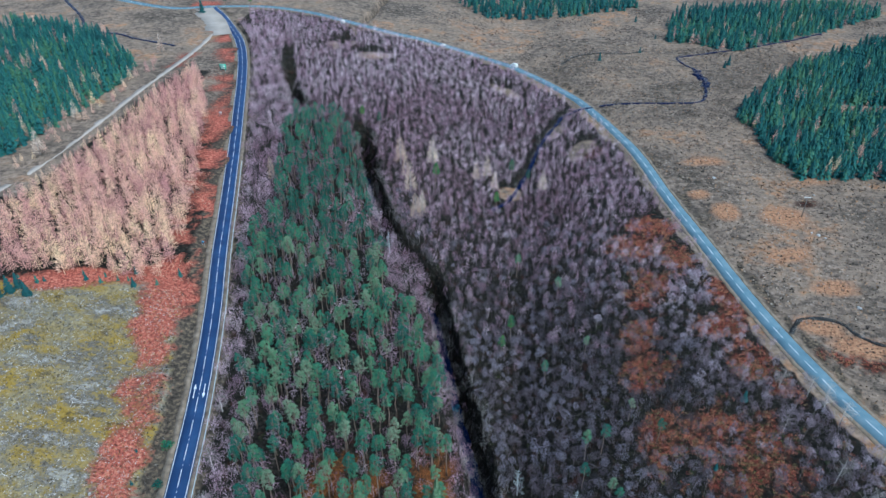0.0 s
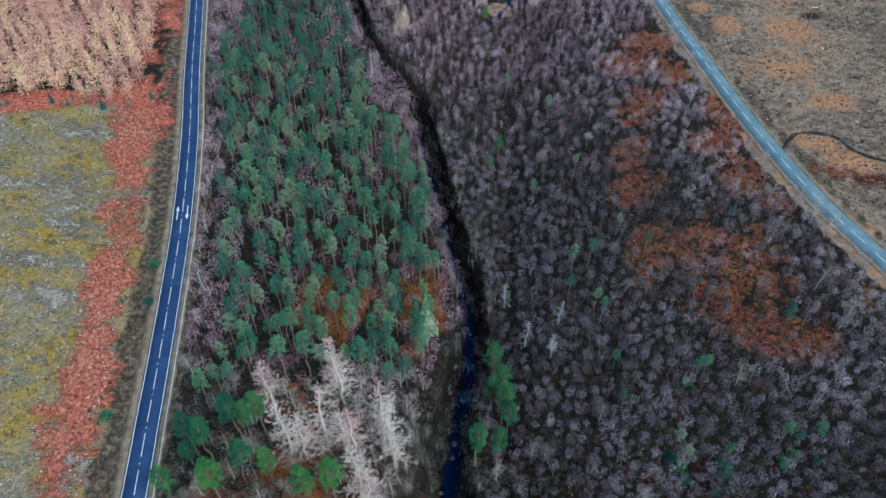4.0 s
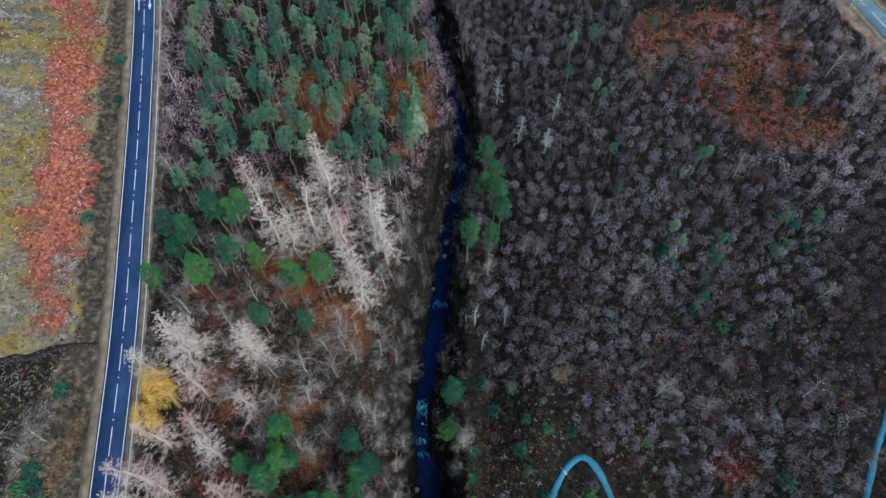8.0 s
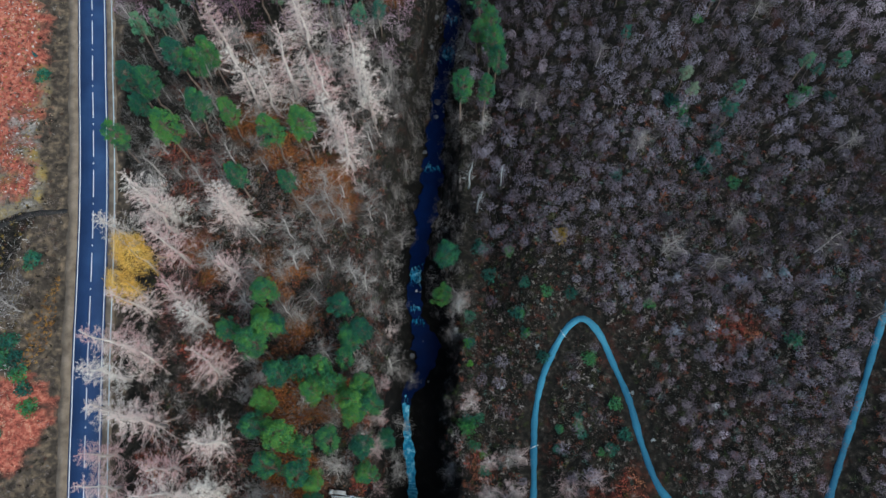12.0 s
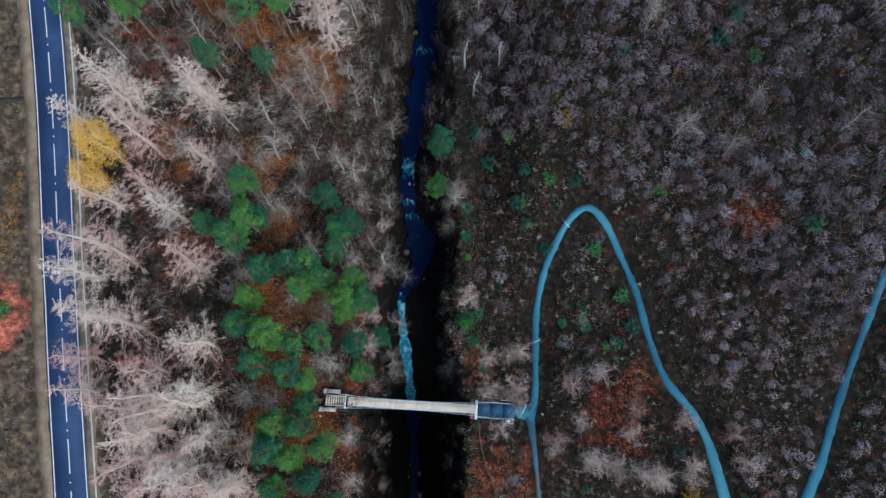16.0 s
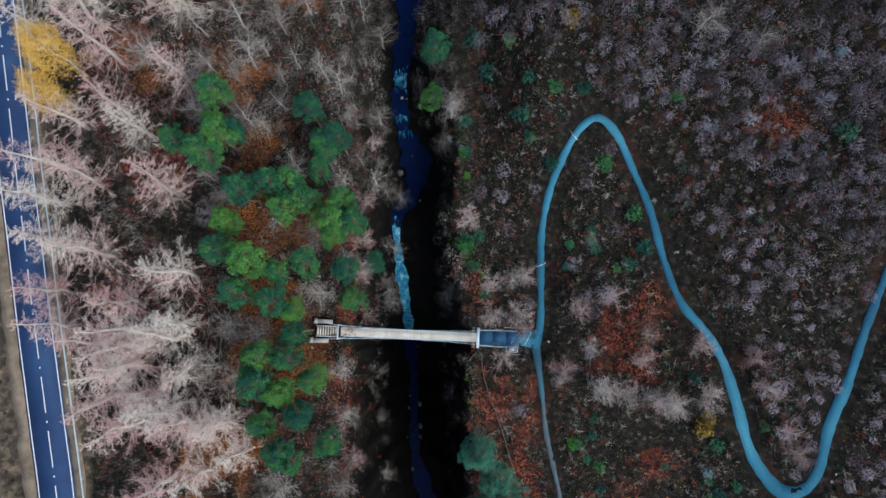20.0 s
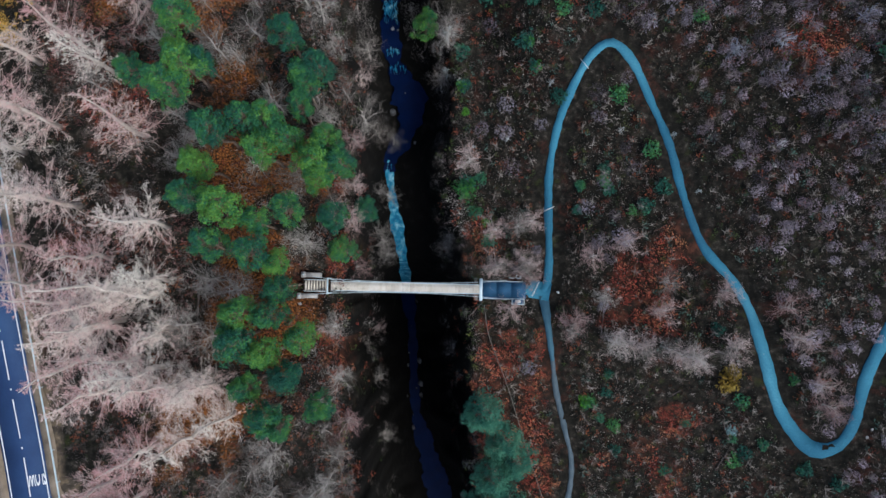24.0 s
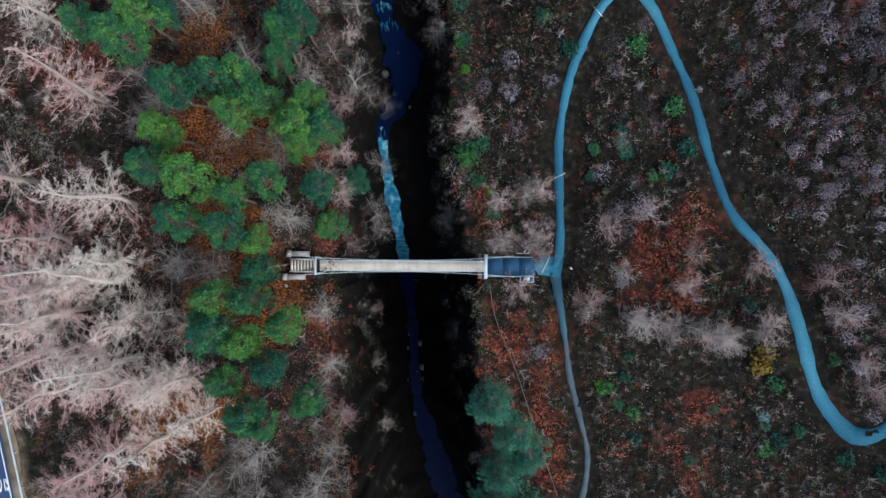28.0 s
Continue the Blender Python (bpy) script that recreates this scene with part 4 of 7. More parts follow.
def branchy(seed, height, spread, limbs, subs, twigs, style, fine=0.018, low=0.2):
    """A leafless tree with limbs, side branches and fine twigs. style: larch or birch."""
    rng = np.random.default_rng(seed)
    lean = rng.normal(size=2) * 0.03 * height
    zs = np.linspace(0, 1, 6)
    axis = np.column_stack([lean[0] * zs**2, lean[1] * zs**2, height * zs])
    axis[1:-1, :2] += rng.normal(size=(4, 2)) * 0.012 * height
    trunk = tube(axis, 0.016 * height * (1.05 - zs) + 0.02, 7)
    k = np.arange(limbs)
    h = low + (0.98 - low) * ((k + rng.uniform(0, 1, limbs)) / limbs)
    az = k * 2.399963 + rng.normal(size=limbs) * 0.6
    start = np.column_stack([np.interp(h, zs, axis[:, n]) for n in range(3)])
    if style == "larch":
        reach = spread * (1.05 - h) ** 0.7 * rng.uniform(0.6, 1.2, limbs)
        rise = rng.normal(0.15, 0.25, limbs) * reach
    else:
        reach = spread * np.sqrt(np.clip(1 - ((h - 0.5) / 0.52) ** 2, 0.1, 1)) * rng.uniform(0.55, 1.15, limbs)
        rise = rng.uniform(0.3, 1.1, limbs) * reach
    tip = start + np.column_stack([reach * np.cos(az), reach * np.sin(az), rise])
    calm = 0.6 if style == "larch" else 1.0
    bend = (start + tip) / 2 + rng.normal(size=(limbs, 3)) * 0.12 * calm * reach[:, None]
    thick = (0.013 if style == "larch" else 0.018) + 0.006 * reach
    trunk = join_geo([trunk, spikes(start, bend + 0.25 * (tip - bend), 1.5 * thick), spikes(bend, tip, thick)])
    out = []

    def shoots(a, b, count, share, wild, r):
        f = rng.uniform(0.25, 1.0, (len(a), count, 1))
        p = a[:, None] + (b - a)[:, None] * f
        size = np.linalg.norm(b - a, axis=1)[:, None, None]
        way = (b - a)[:, None] / (size + 1e-6) * 0.75 + rng.normal(size=(len(a), count, 3)) * wild + [0, 0, 0.12]
        way /= np.linalg.norm(way, axis=2, keepdims=True)
        q = p + way * size * share * rng.uniform(0.5, 1.2, (len(a), count, 1)) * (1.2 - 0.5 * f)
        p, q = p.reshape(-1, 3), q.reshape(-1, 3)
        out.append(spikes(p, q, r))
        return p, q

    a, b = shoots(np.concatenate([start, bend]), np.concatenate([bend, tip]), subs, 0.75 * calm, [0.7 * calm, 0.7 * calm, 0.45 * calm], 1.7 * fine)
    f = rng.uniform(0.2, 1.0, (len(a), twigs, 1))
    p = a[:, None] + (b - a)[:, None] * f
    size = np.linalg.norm(b - a, axis=1)[:, None, None]
    way = (b - a)[:, None] / (size + 1e-6) * 0.8 + rng.normal(size=p.shape) * [0.75, 0.75, 0.5] + [0, 0, 0.1]
    q = p + way * size * 0.55 * rng.uniform(0.4, 1.1, f.shape)
    out.append(sprays(p.reshape(-1, 3), q.reshape(-1, 3), 1.2 * fine, rng))
    return trunk, join_geo(out)


def plume_tree(seed, height, spread, count=80):
    """A slim leafless conifer as a soft cone of drooping and upswept twig fans."""
    rng = np.random.default_rng(seed)
    h = 0.98 - 0.88 * np.sqrt(rng.uniform(0, 1, count))
    a = rng.uniform(0, 6.28, count)
    r = spread * (1.03 - h) ** 0.75 * rng.uniform(0.35, 1.05, count)
    base = np.column_stack([0.35 * r * np.cos(a), 0.35 * r * np.sin(a), h * height])
    tip = base + np.column_stack([0.7 * r * np.cos(a), 0.7 * r * np.sin(a), rng.uniform(-0.1, 1.1, count)])
    return join_geo([sprays(base, tip, 0.1, rng), spikes([(0, 0, 0)], [(0, 0, height)], 0.12)])


def pine_tree(seed, height, spread, clumps=38, per=60, deep=0.36, leaf=0.07, knot=0.36):
    """Tall bare stem with a deep, lumpy crown of needle clumps on rising boughs."""
    rng = np.random.default_rng(seed)
    lean = rng.normal(size=2) * 0.035 * height
    zs = np.linspace(0, 1, 6)
    axis = np.column_stack([lean[0] * zs**2, lean[1] * zs**2, 0.94 * height * zs])
    axis[1:-1, :2] += rng.normal(size=(4, 2)) * 0.01 * height
    trunk = tube(axis, 0.011 * height * (1.1 - zs) + 0.03, 6)
    u = (np.arange(clumps) + rng.uniform(0, 1, clumps)) / clumps
    u[0] = 0.03
    h = 0.985 - deep * u
    lobe = rng.uniform(0, 6.28, 2)
    az = np.arange(clumps) * 2.399963 + rng.normal(size=clumps) * 0.5
    r = spread * np.sin(math.pi * (0.06 + 0.64 * u)) ** 0.85 * rng.uniform(0.55, 1.0, clumps)
    r *= 1 + 0.22 * np.sin(az + lobe[0]) + 0.14 * np.sin(3 * az + lobe[1])
    r[0] = 0.02 * spread
    stem = np.column_stack([np.interp(np.maximum(h - 0.07, 0.3), zs, axis[:, n]) for n in range(3)])
    centre = np.column_stack([stem[:, 0] + r * np.cos(az), stem[:, 1] + r * np.sin(az), h * height])
    size = rng.uniform(0.85, 1.35, clumps) * knot * spread * (0.8 + 0.25 * u)
    p = rng.normal(size=(clumps, per, 3))
    p /= np.linalg.norm(p, axis=2, keepdims=True)
    p[..., 2] = np.where(rng.uniform(0, 1, (clumps, per)) < 0.6, np.abs(p[..., 2]), p[..., 2])
    p *= rng.uniform(0.6, 1.05, (clumps, per, 1)) * [1, 1, 0.8]
    pts = (centre[:, None] + p * size[:, None, None]).reshape(-1, 3)
    crown = leaves(pts, leaf * spread, rng, 0.45, p.reshape(-1, 3) + [0, 0, 0.2])
    dead = rng.uniform(0.3, 0.62, 9)
    a = rng.uniform(0, 6.28, 9)
    s2 = np.column_stack([np.interp(dead, zs, axis[:, n]) for n in range(3)])
    stubs = spikes(s2, s2 + np.column_stack([np.cos(a), np.sin(a), 0.1 + 0 * a]) * spread * rng.uniform(0.3, 0.8, (9, 1)), 0.03)
    return join_geo([trunk, spikes(stem, centre, 0.05), stubs]), crown


def puff_tree(seed, height, spread, twigs=44, thick=0.05, low=0.36, knots=9, fleck=0.0):
    """A small leafless tree: a soft domed head of fine rising twigs on a few limbs. Twigs and stem apart."""
    rng = np.random.default_rng(seed)
    lean = rng.normal(size=2) * 0.05 * height
    k = np.arange(knots)
    up = low + 0.08 + (0.8 - low) * (k + rng.uniform(0.2, 0.8, knots)) / knots
    a = k * 2.399963 + rng.uniform(0, 6.28) + rng.normal(size=knots) * 0.4
    half = 0.5 * (1 - low) * height
    mid = np.array([lean[0] * 0.7, lean[1] * 0.7, low * height + half])
    wide = 0.7 * spread * np.sqrt(np.clip(1 - ((up * height - mid[2]) / half) ** 2, 0.04, 1)) * rng.uniform(0.6, 1.1, knots)
    limb = np.column_stack([mid[0] + wide * np.cos(a), mid[1] + wide * np.sin(a), up * height])
    fork = np.column_stack([lean[0] * up, lean[1] * up, (up - 0.16) * height])
    out = rng.normal(size=(twigs, 3))
    out[:, 2] = np.where(rng.uniform(0, 1, twigs) < 0.6, np.abs(out[:, 2]), out[:, 2])
    out /= np.linalg.norm(out, axis=1, keepdims=True)
    turn = np.arctan2(out[:, 1], out[:, 0])
    lump = 1 + 0.16 * np.sin(2 * turn + seed) + 0.13 * np.sin(5 * turn + 2.1 * seed + 4 * out[:, 2])
    base = mid + out * [spread, spread, half] * (lump * rng.uniform(0.42, 0.92, twigs) ** 0.45)[:, None]
    way = out * [0.7, 0.7, 0.4] + [0, 0, 0.7] + 0.35 * rng.normal(size=(twigs, 3))
    tip = base + way * spread * rng.uniform(0.1, 0.3, (twigs, 1))
    cut = int(0.65 * twigs) if fleck else 0
    pieces = [sprays(base[cut:], tip[cut:], thick, rng), spikes(fork, limb, 0.003 * height + 0.006)]
    if fleck:
        pieces.append(leaves(base[:cut], fleck, rng, 0.72, out[:cut] + [0, 0, 0.15]))
    return join_geo(pieces), spikes([(0, 0, 0)], [(lean[0], lean[1], 0.85 * height)], 0.004 * height + 0.01)


def spruce_tree(seed, height, spread, tiers=6, points=7):
    """A spruce: tiers of drooping bough fans round a slim dark core."""
    rng = np.random.default_rng(seed)
    n = tiers * points
    h = 0.06 + 0.88 * (np.repeat(np.arange(tiers), points) + rng.uniform(-0.4, 0.4, n)) / tiers
    r = spread * np.clip(1 - h, 0.05, 1) ** 0.85 * rng.uniform(0.7, 1.15, n)
    a = np.arange(n) * 2.399963 + rng.normal(size=n) * 0.3
    base = np.column_stack([0.04 * np.cos(a), 0.04 * np.sin(a), height * (h + 0.1)])
    tip = np.column_stack([r * np.cos(a), r * np.sin(a), height * h - 0.1 * r])
    side = np.column_stack([-np.sin(a), np.cos(a), 0 * a]) * (0.42 * r + 0.06)[:, None]
    fans = np.stack([base, tip + side, tip - side], 1).reshape(-1, 3), np.arange(3 * n).reshape(-1, 3)
    return join_geo([fans, spikes([(0, 0, 0), (0, 0, 0.7 * height)], [(0, 0, 0.9 * height), (0, 0, height)], np.array([0.3 * spread, 0.1 * spread]))])


def shrub_shape(seed, size, count=70, leaf=0.2):
    rng = np.random.default_rng(seed)
    p = rng.normal(size=(count, 3))
    p /= np.linalg.norm(p, axis=1, keepdims=True)
    p = p * rng.uniform(0.45, 1, (count, 1)) * [1, 1, 0.75]
    p[:, 2] = np.abs(p[:, 2]) + 0.1
    lump = 1 + 0.15 * np.sin(3 * np.arctan2(p[:, 1], p[:, 0]) + seed)
    return leaves(p * size * lump[:, None], leaf * size, rng, 0.4)


def tuft_shape(seed, size, blades=14):
    rng = np.random.default_rng(seed)
    a = rng.uniform(0, 6.28, blades)
    out = rng.uniform(0.2, 1.0, blades) * size
    base = np.column_stack([0.25 * out * np.cos(a), 0.25 * out * np.sin(a), 0 * a])
    tip = np.column_stack([out * np.cos(a), out * np.sin(a), size * rng.uniform(0.4, 1.0, blades)])
    return spikes(base, tip, 0.14 * size)


def frond_shape(seed, size, count=9):
    """A low clump of collapsed fern fronds."""
    rng = np.random.default_rng(seed)
    a = rng.uniform(0, 6.28, count)
    c = np.column_stack([np.cos(a), np.sin(a), 0 * a]) * (size * rng.uniform(0.2, 0.9, count))[:, None] + [0, 0, 0.3 * size]
    c[:, 2] += rng.uniform(-0.15, 0.35, count) * size
    return leaves(c, 0.135 * size, rng, 0.55)


# ---- single trees ----
KINDS = {}


def kind_of(name, builds, bark, foliage, crown_name):
    KINDS[name] = [(mesh_from("trunk", *a, bark), mesh_from(crown_name, *b, foliage)) for a, b in builds], crown_name


kind_of("scots_pine", [pine_tree(s, 18.5 + s % 4, 2.05 + 0.17 * (s % 4), 84, 88, 0.42, 0.055, 0.235) for s in range(10)], M["pine_bark"], M["needles"], "crown")
kind_of("broad_pine", [pine_tree(160 + s, 15, 3.3, 120, 95, 0.5, 0.036, 0.2) for s in range(3)], M["pine_bark"], M["broad_needles"], "crown")
kind_of("slim_pine", [pine_tree(30 + s, 16.5 + s % 3, 1.8 + 0.15 * (s % 3), 40, 46, 0.34, 0.08, 0.28) for s in range(9)], M["pine_bark"], M["wood_needles"], "crown")
kind_of("cream_larch", [(tube([(0, 0, 0), (0.1, 0, 6), (0, 0.1, 12.5)], [0.2, 0.14, 0.03], 6), plume_tree(340 + s, 13, 3.1, 420)) for s in range(3)], M["grey_bark"], M["cream_twig"], "crown")
kind_of("lilac_tree", [branchy(90 + s, 6, 2.0, 16, 4, 6, "birch", 0.022) for s in range(3)], M["grey_bark"], M["lilac_twig"], "crown")
kind_of("bare_larch", [branchy(20 + s, 20, 4.6 + 0.3 * (s % 3), 66, 5, 14, "larch", 0.0145, 0.12) for s in range(8)], M["larch_bark"], M["larch_twig"], "crown")
golden = []
for s in range(2):
    stem_, limbs_ = branchy(40 + s, 17, 3.6, 40, 4, 5, "larch", 0.02, 0.2)
    golden.append((stem_, join_geo([limbs_, puff_tree(44 + s, 17, 3.3, 7000, 0.022, 0.3, 20, 0.1)[0]])))
kind_of("golden_larch", golden, M["grey_bark"], M["gold_twig"], "crown")
kind_of("bare_tree", [branchy(60 + s, 11, 3.4, 22, 5, 11, "birch", 0.014) for s in range(6)], M["pale_limb"], M["grey_twig"], "crown")
kind_of("ghost_tree", [branchy(120 + s, 12, 3.1, 34, 4, 7, "larch", 0.02, 0.2) for s in range(3)], M["dead_wood"], M["dead_wood"], "crown")
kind_of("rosy_tree", [branchy(100 + s, 4.6, 2.5, 15, 6, 12, "birch", 0.012, 0.08) for s in range(6)], M["pale_limb"], M["rosy_twig"], "crown")
kind_of("dead_tree", [branchy(80 + s, 12, 2.2, 26, 2, 1, "larch", 0.022, 0.35) for s in range(3)], M["dead_wood"], M["dead_wood"], "crown")
LABELS = {
    "cream_larch": ("leafless cream-coloured larch beside the upper river", "larch tree"),
    "ghost_tree": ("lichened bluish-white leafless conifer at the gorge edge", "tree"),
    "rosy_tree": ("low spreading leafless tree with rosy grey twigs", "tree"),
    "broad_pine": ("broad blue-green pine leaning over the gorge rim", "pine tree"),
    "slim_pine": ("slim Scots pine with a narrow dark green crown", "pine tree"),
    "lilac_tree": ("small leafless tree with bluish-lilac lichened twigs", "tree"),
    "scots_pine": ("tall Scots pine with a rounded dark green crown", "pine tree"),
    "bare_larch": ("leafless pale pinkish-grey larch with feathery twigs", "larch tree"),
    "golden_larch": ("larch still holding golden yellow needles beside the road", "larch tree"),
    "bare_tree": ("leafless grey broadleaf tree with fine branches", "tree"),
    "dead_tree": ("dead bleached conifer standing at the gorge edge", "dead tree"),
}
tree_rng = np.random.default_rng(7)


def plant(kind, x, y, scale=1.0, group="", label=""):
    builds, crown_name = KINDS[kind]
    trunk, crown = builds[int(tree_rng.integers(len(builds)))]
    z = float(ground_z(np.array([x]), np.array([y]))[0])
    m = pose(x, y, z - 0.15, 0, 0, float(tree_rng.uniform(0, 360))) @ Matrix.Scale(scale, 4)
    ob = thing(kind, label or LABELS[kind][0], LABELS[kind][1], m, group)
    part("trunk", trunk, None, ob)
    part(crown_name, crown, None, ob)
    return ob


def scatter(rng, poly, gap, keep=None):
    """Points about gap metres apart in a polygon."""
    p = np.array(poly, float)
    lo, hi = p.min(0), p.max(0)
    nx_, ny_ = int((hi[0] - lo[0]) / gap) + 1, int((hi[1] - lo[1]) / gap) + 1
    a, b = np.meshgrid(np.arange(nx_), np.arange(ny_))
    xy = np.column_stack([a.ravel(), b.ravel()]).astype(float) * gap + lo
    xy += rng.uniform(-0.48, 0.48, xy.shape) * gap
    ok = inside(xy[:, 0], xy[:, 1], poly)
    for line, half, flat, _ in WAYS:
        ok &= near_line(xy[:, 0], xy[:, 1], line)[0] > half + flat + 0.8
    if keep is not None:
        ok &= keep(xy[:, 0], xy[:, 1])
    return xy[ok]


def off_gorge(x, y, share=0.95):
    return rim_share(x, y) > share
PINES_BRIDGE = [(-30.9, 44.8), (-29.0, 46.3), (-31.5, 41.1), (-23.0, 38.0), (-20.9, 37.6), (-27.2, 36.0), (-21.1, 33.7), (-17.7, 35.9), (-16.6, 40.5), (-15.8, 43.8), (-13.2, 46.6), (-13.2, 36.0), (-14.5, 33.6), (-29.0, 31.5), (-30.7, 27.0), (-26.4, 25.7), (-22.6, 23.7), (-18.3, 24.9), (-12.4, 24.4), (-11.8, 19.8), (-10.8, 31.6), (-14.2, 30.7), (-28.2, 19.8), (-23.1, 18.8), (-9.1, 26.7), (-19.5, 14.7), (-20.4, 17.7), (-24.2, 11.4), (-20.7, 10.1), (-25.3, 7.2), (-20.8, 4.7), (-16.5, 7.2), (-18.4, 1.5), (-24.0, -0.0), (-21.7, -4.0), (-14.2, -3.2), (-20.3, -6.5)]
PINES_MID = [(-49.5, 97.3), (-60.9, 92.0), (-59.6, 87.5), (-51.5, 96.5), (-48.1, 86.5), (-41.8, 87.0), (-62.2, 79.7), (-51.4, 80.5), (-32.2, 82.6), (-26.8, 84.4), (-38.1, 72.9), (-29.4, 73.9), (-31.7, 51.7), (-30.7, 46.7), (-36.3, 43.6), (-17.9, 51.0), (-15.6, 45.5), (-57.0, 90.6), (-46.4, 98.8), (11.3, 115.1), (4.7, 103.0)]
PINES_GORGE = [(8.6, 128.0), (10.8, 123.1), (12.9, 111.6), (10.1, 103.6), (2.6, 66.6), (1.8, 59.8), (12.7, 117.6), (8.1, 119.5)]
PINES_SOUTH = [(10.2, -6.6), (12.9, -11.2), (11.6, -17.6), (15.1, -15.2), (10.6, -22.5), (15.5, -24.0)]
LARCH_ROW = [(-52.7, 65.5), (-39.0, 68.1), (-48.0, 50.3), (-55.3, 48.2), (-52.8, 38.9), (-39.9, 37.3), (-57.6, 40.7), (-50.2, 27.0), (-37.5, 23.7), (-46.0, 19.0), (-37.9, 15.5), (-44.7, 12.8), (-48.5, 4.0), (-38.8, 2.3), (-32.1, -0.4), (-50.9, 12.7), (-45.3, 8.4), (-58.1, 35.1), (-44.1, 46.6)]
LARCH_SOUTH = [(-44.2, 9.6), (-41.9, 4.1), (-36.6, 0.3), (-29.0, -5.4), (-39.6, -9.1), (-34.1, -7.7), (-44.8, 0.1), (-39.4, 13.4), (-45.2, 14.9), (-31.2, -0.2)]
LARCH_CLUMP = [(-32.1, 115.0), (-46.0, 106.0), (-39.1, 95.0), (-35.4, 94.4), (-27.5, 99.0), (-25.0, 98.4), (-19.9, 108.5), (-18.0, 101.6), (-21.5, 88.4), (-18.8, 85.3), (-31.9, 99.5), (-29.7, 110.8), (-15.2, 98.4), (-40.2, 67.3), (-52.9, 67.6)]
GOLD = [(-55.2, 56.6), (-57.0, 51.6)]
BARE_LEFT = [(-28.3, 60.0), (-42.0, 70.0), (-14.5, 74.7), (-8.5, 74.4), (-23.7, 66.9), (-16.9, 60.3), (-28.5, 49.7), (-14.6, 58.4), (-9.1, 43.5), (-8.8, 57.9), (-42.8, 58.3), (-19.8, 71.8), (-26.1, 72.2), (-45.3, 44.0), (-30.0, 66.8), (-36.1, 64.7)]
BARE_RIM = [(-13.9, 41.6), (-7.3, 42.6), (-10.6, 45.1), (-5.9, 31.5), (-7.0, 22.9), (-6.6, 20.3), (-4.7, 41.8), (-12.6, -0.1), (-11.7, 2.4), (-13.2, 7.6), (-10.4, -6.4), (-13.2, -12.4), (-9.2, -19.2), (-15.0, -17.4), (-23.2, -18.2), (-25.2, -13.6), (-34.1, 8.9), (-24.1, 33.1), (-26.2, 49.2), (-15.2, -4.2)]
BARE_RIGHT = [(6.0, 55.3), (5.4, 51.7), (13.1, 16.4), (17.9, 16.2), (24.9, 6.3), (31.6, 4.5), (36.4, 2.8), (39.6, 3.6), (43.6, 1.9), (48.1, 2.7), (16.8, 23.5), (6.0, 22.9), (6.3, 1.2), (5.1, 21.1), (30.0, 11.5), (39.7, 13.9)]
GREY_BIRCH = [(19.2, 104.7), (22.2, 102.9), (10.4, 100.0), (5.7, 57.1), (4.6, 51.5)]
DEAD = [(14.8, 85.7), (7.3, 85.3), (9.5, 79.5)]
DEAD3 = [(17.6, 138.6), (26.7, 143.3), (24.4, 132.7), (11.5, 154.9), (-15.7, 188.6), (-43.7, 257.4)]
SHRUBS = [(58.5, 121.8), (53.6, 99.7), (61.1, 93.9), (63.5, 100.8), (79.9, 102.4), (84.2, 100.7), (63.7, 81.7), (57.6, 85.8), (29.4, 58.0), (10.1, 70.6), (12.9, 63.8), (17.0, 68.8), (18.9, 54.3), (33.4, 44.6), (45.5, 55.7), (72.3, 48.1), (39.6, 84.4), (8.7, 31.2), (54.7, 96.8), (77.5, 100.6), (51.9, 101.8)]
SHRUBS_PATH = [(33.9, 44.8), (27.5, 30.2), (31.2, 31.2), (32.0, 29.4), (27.0, 26.2), (35.6, 25.7), (37.6, 26.5), (40.0, 29.3), (19.5, 54.3), (20.3, 49.9), (8.3, 54.2), (8.6, 48.3), (11.1, 32.2), (10.0, 26.2), (24.0, 44.8), (8.6, 30.4), (38.4, 35.3), (31.2, 32.9), (52.2, -5.3), (50.9, -11.6), (28.7, -5.7), (31.6, -1.0), (30.5, -8.5), (51.1, -15.2), (43.8, -9.1)]
LILAC = [(50.4, 60.5), (62.4, 59.4), (67.7, 60.8), (77.5, 59.2), (49.7, 49.5), (56.4, 50.3), (67.8, 53.0), (67.0, 77.6)]
ROSY = [(25.4, 7.1), (13.2, 17.3), (18.1, 17.7), (15.4, 9.9), (19.0, 14.9), (33.8, 20.3), (28.9, 18.4), (33.4, 4.5), (36.5, 4.0), (41.8, 2.7), (44.6, 1.9), (49.6, 3.5), (57.0, 9.9), (58.6, 5.1), (61.9, -2.1), (63.2, -5.4), (48.4, 12.5), (39.2, 9.6), (19.4, 24.6), (13.1, 23.3), (9.2, 34.8), (-10.6, 24.8), (-10.2, 31.0), (-11.0, 17.6), (-10.8, 4.8), (-11.6, -8.0), (-9.9, 38.0), (-10.0, 52.0)]
BUSHES = [(12.3, 21.5), (27.7, 30.5), (31.3, 30.8), (61.1, -15.9), (65.7, -18.1), (52.7, -13.9), (28.0, -6.5), (31.3, -4.1), (32.7, -9.8), (33.0, -14.1), (40.7, -17.1), (48.2, 6.3), (59.3, -1.6), (55.4, -12.2), (20.2, 60.5), (24.5, 58.4)]
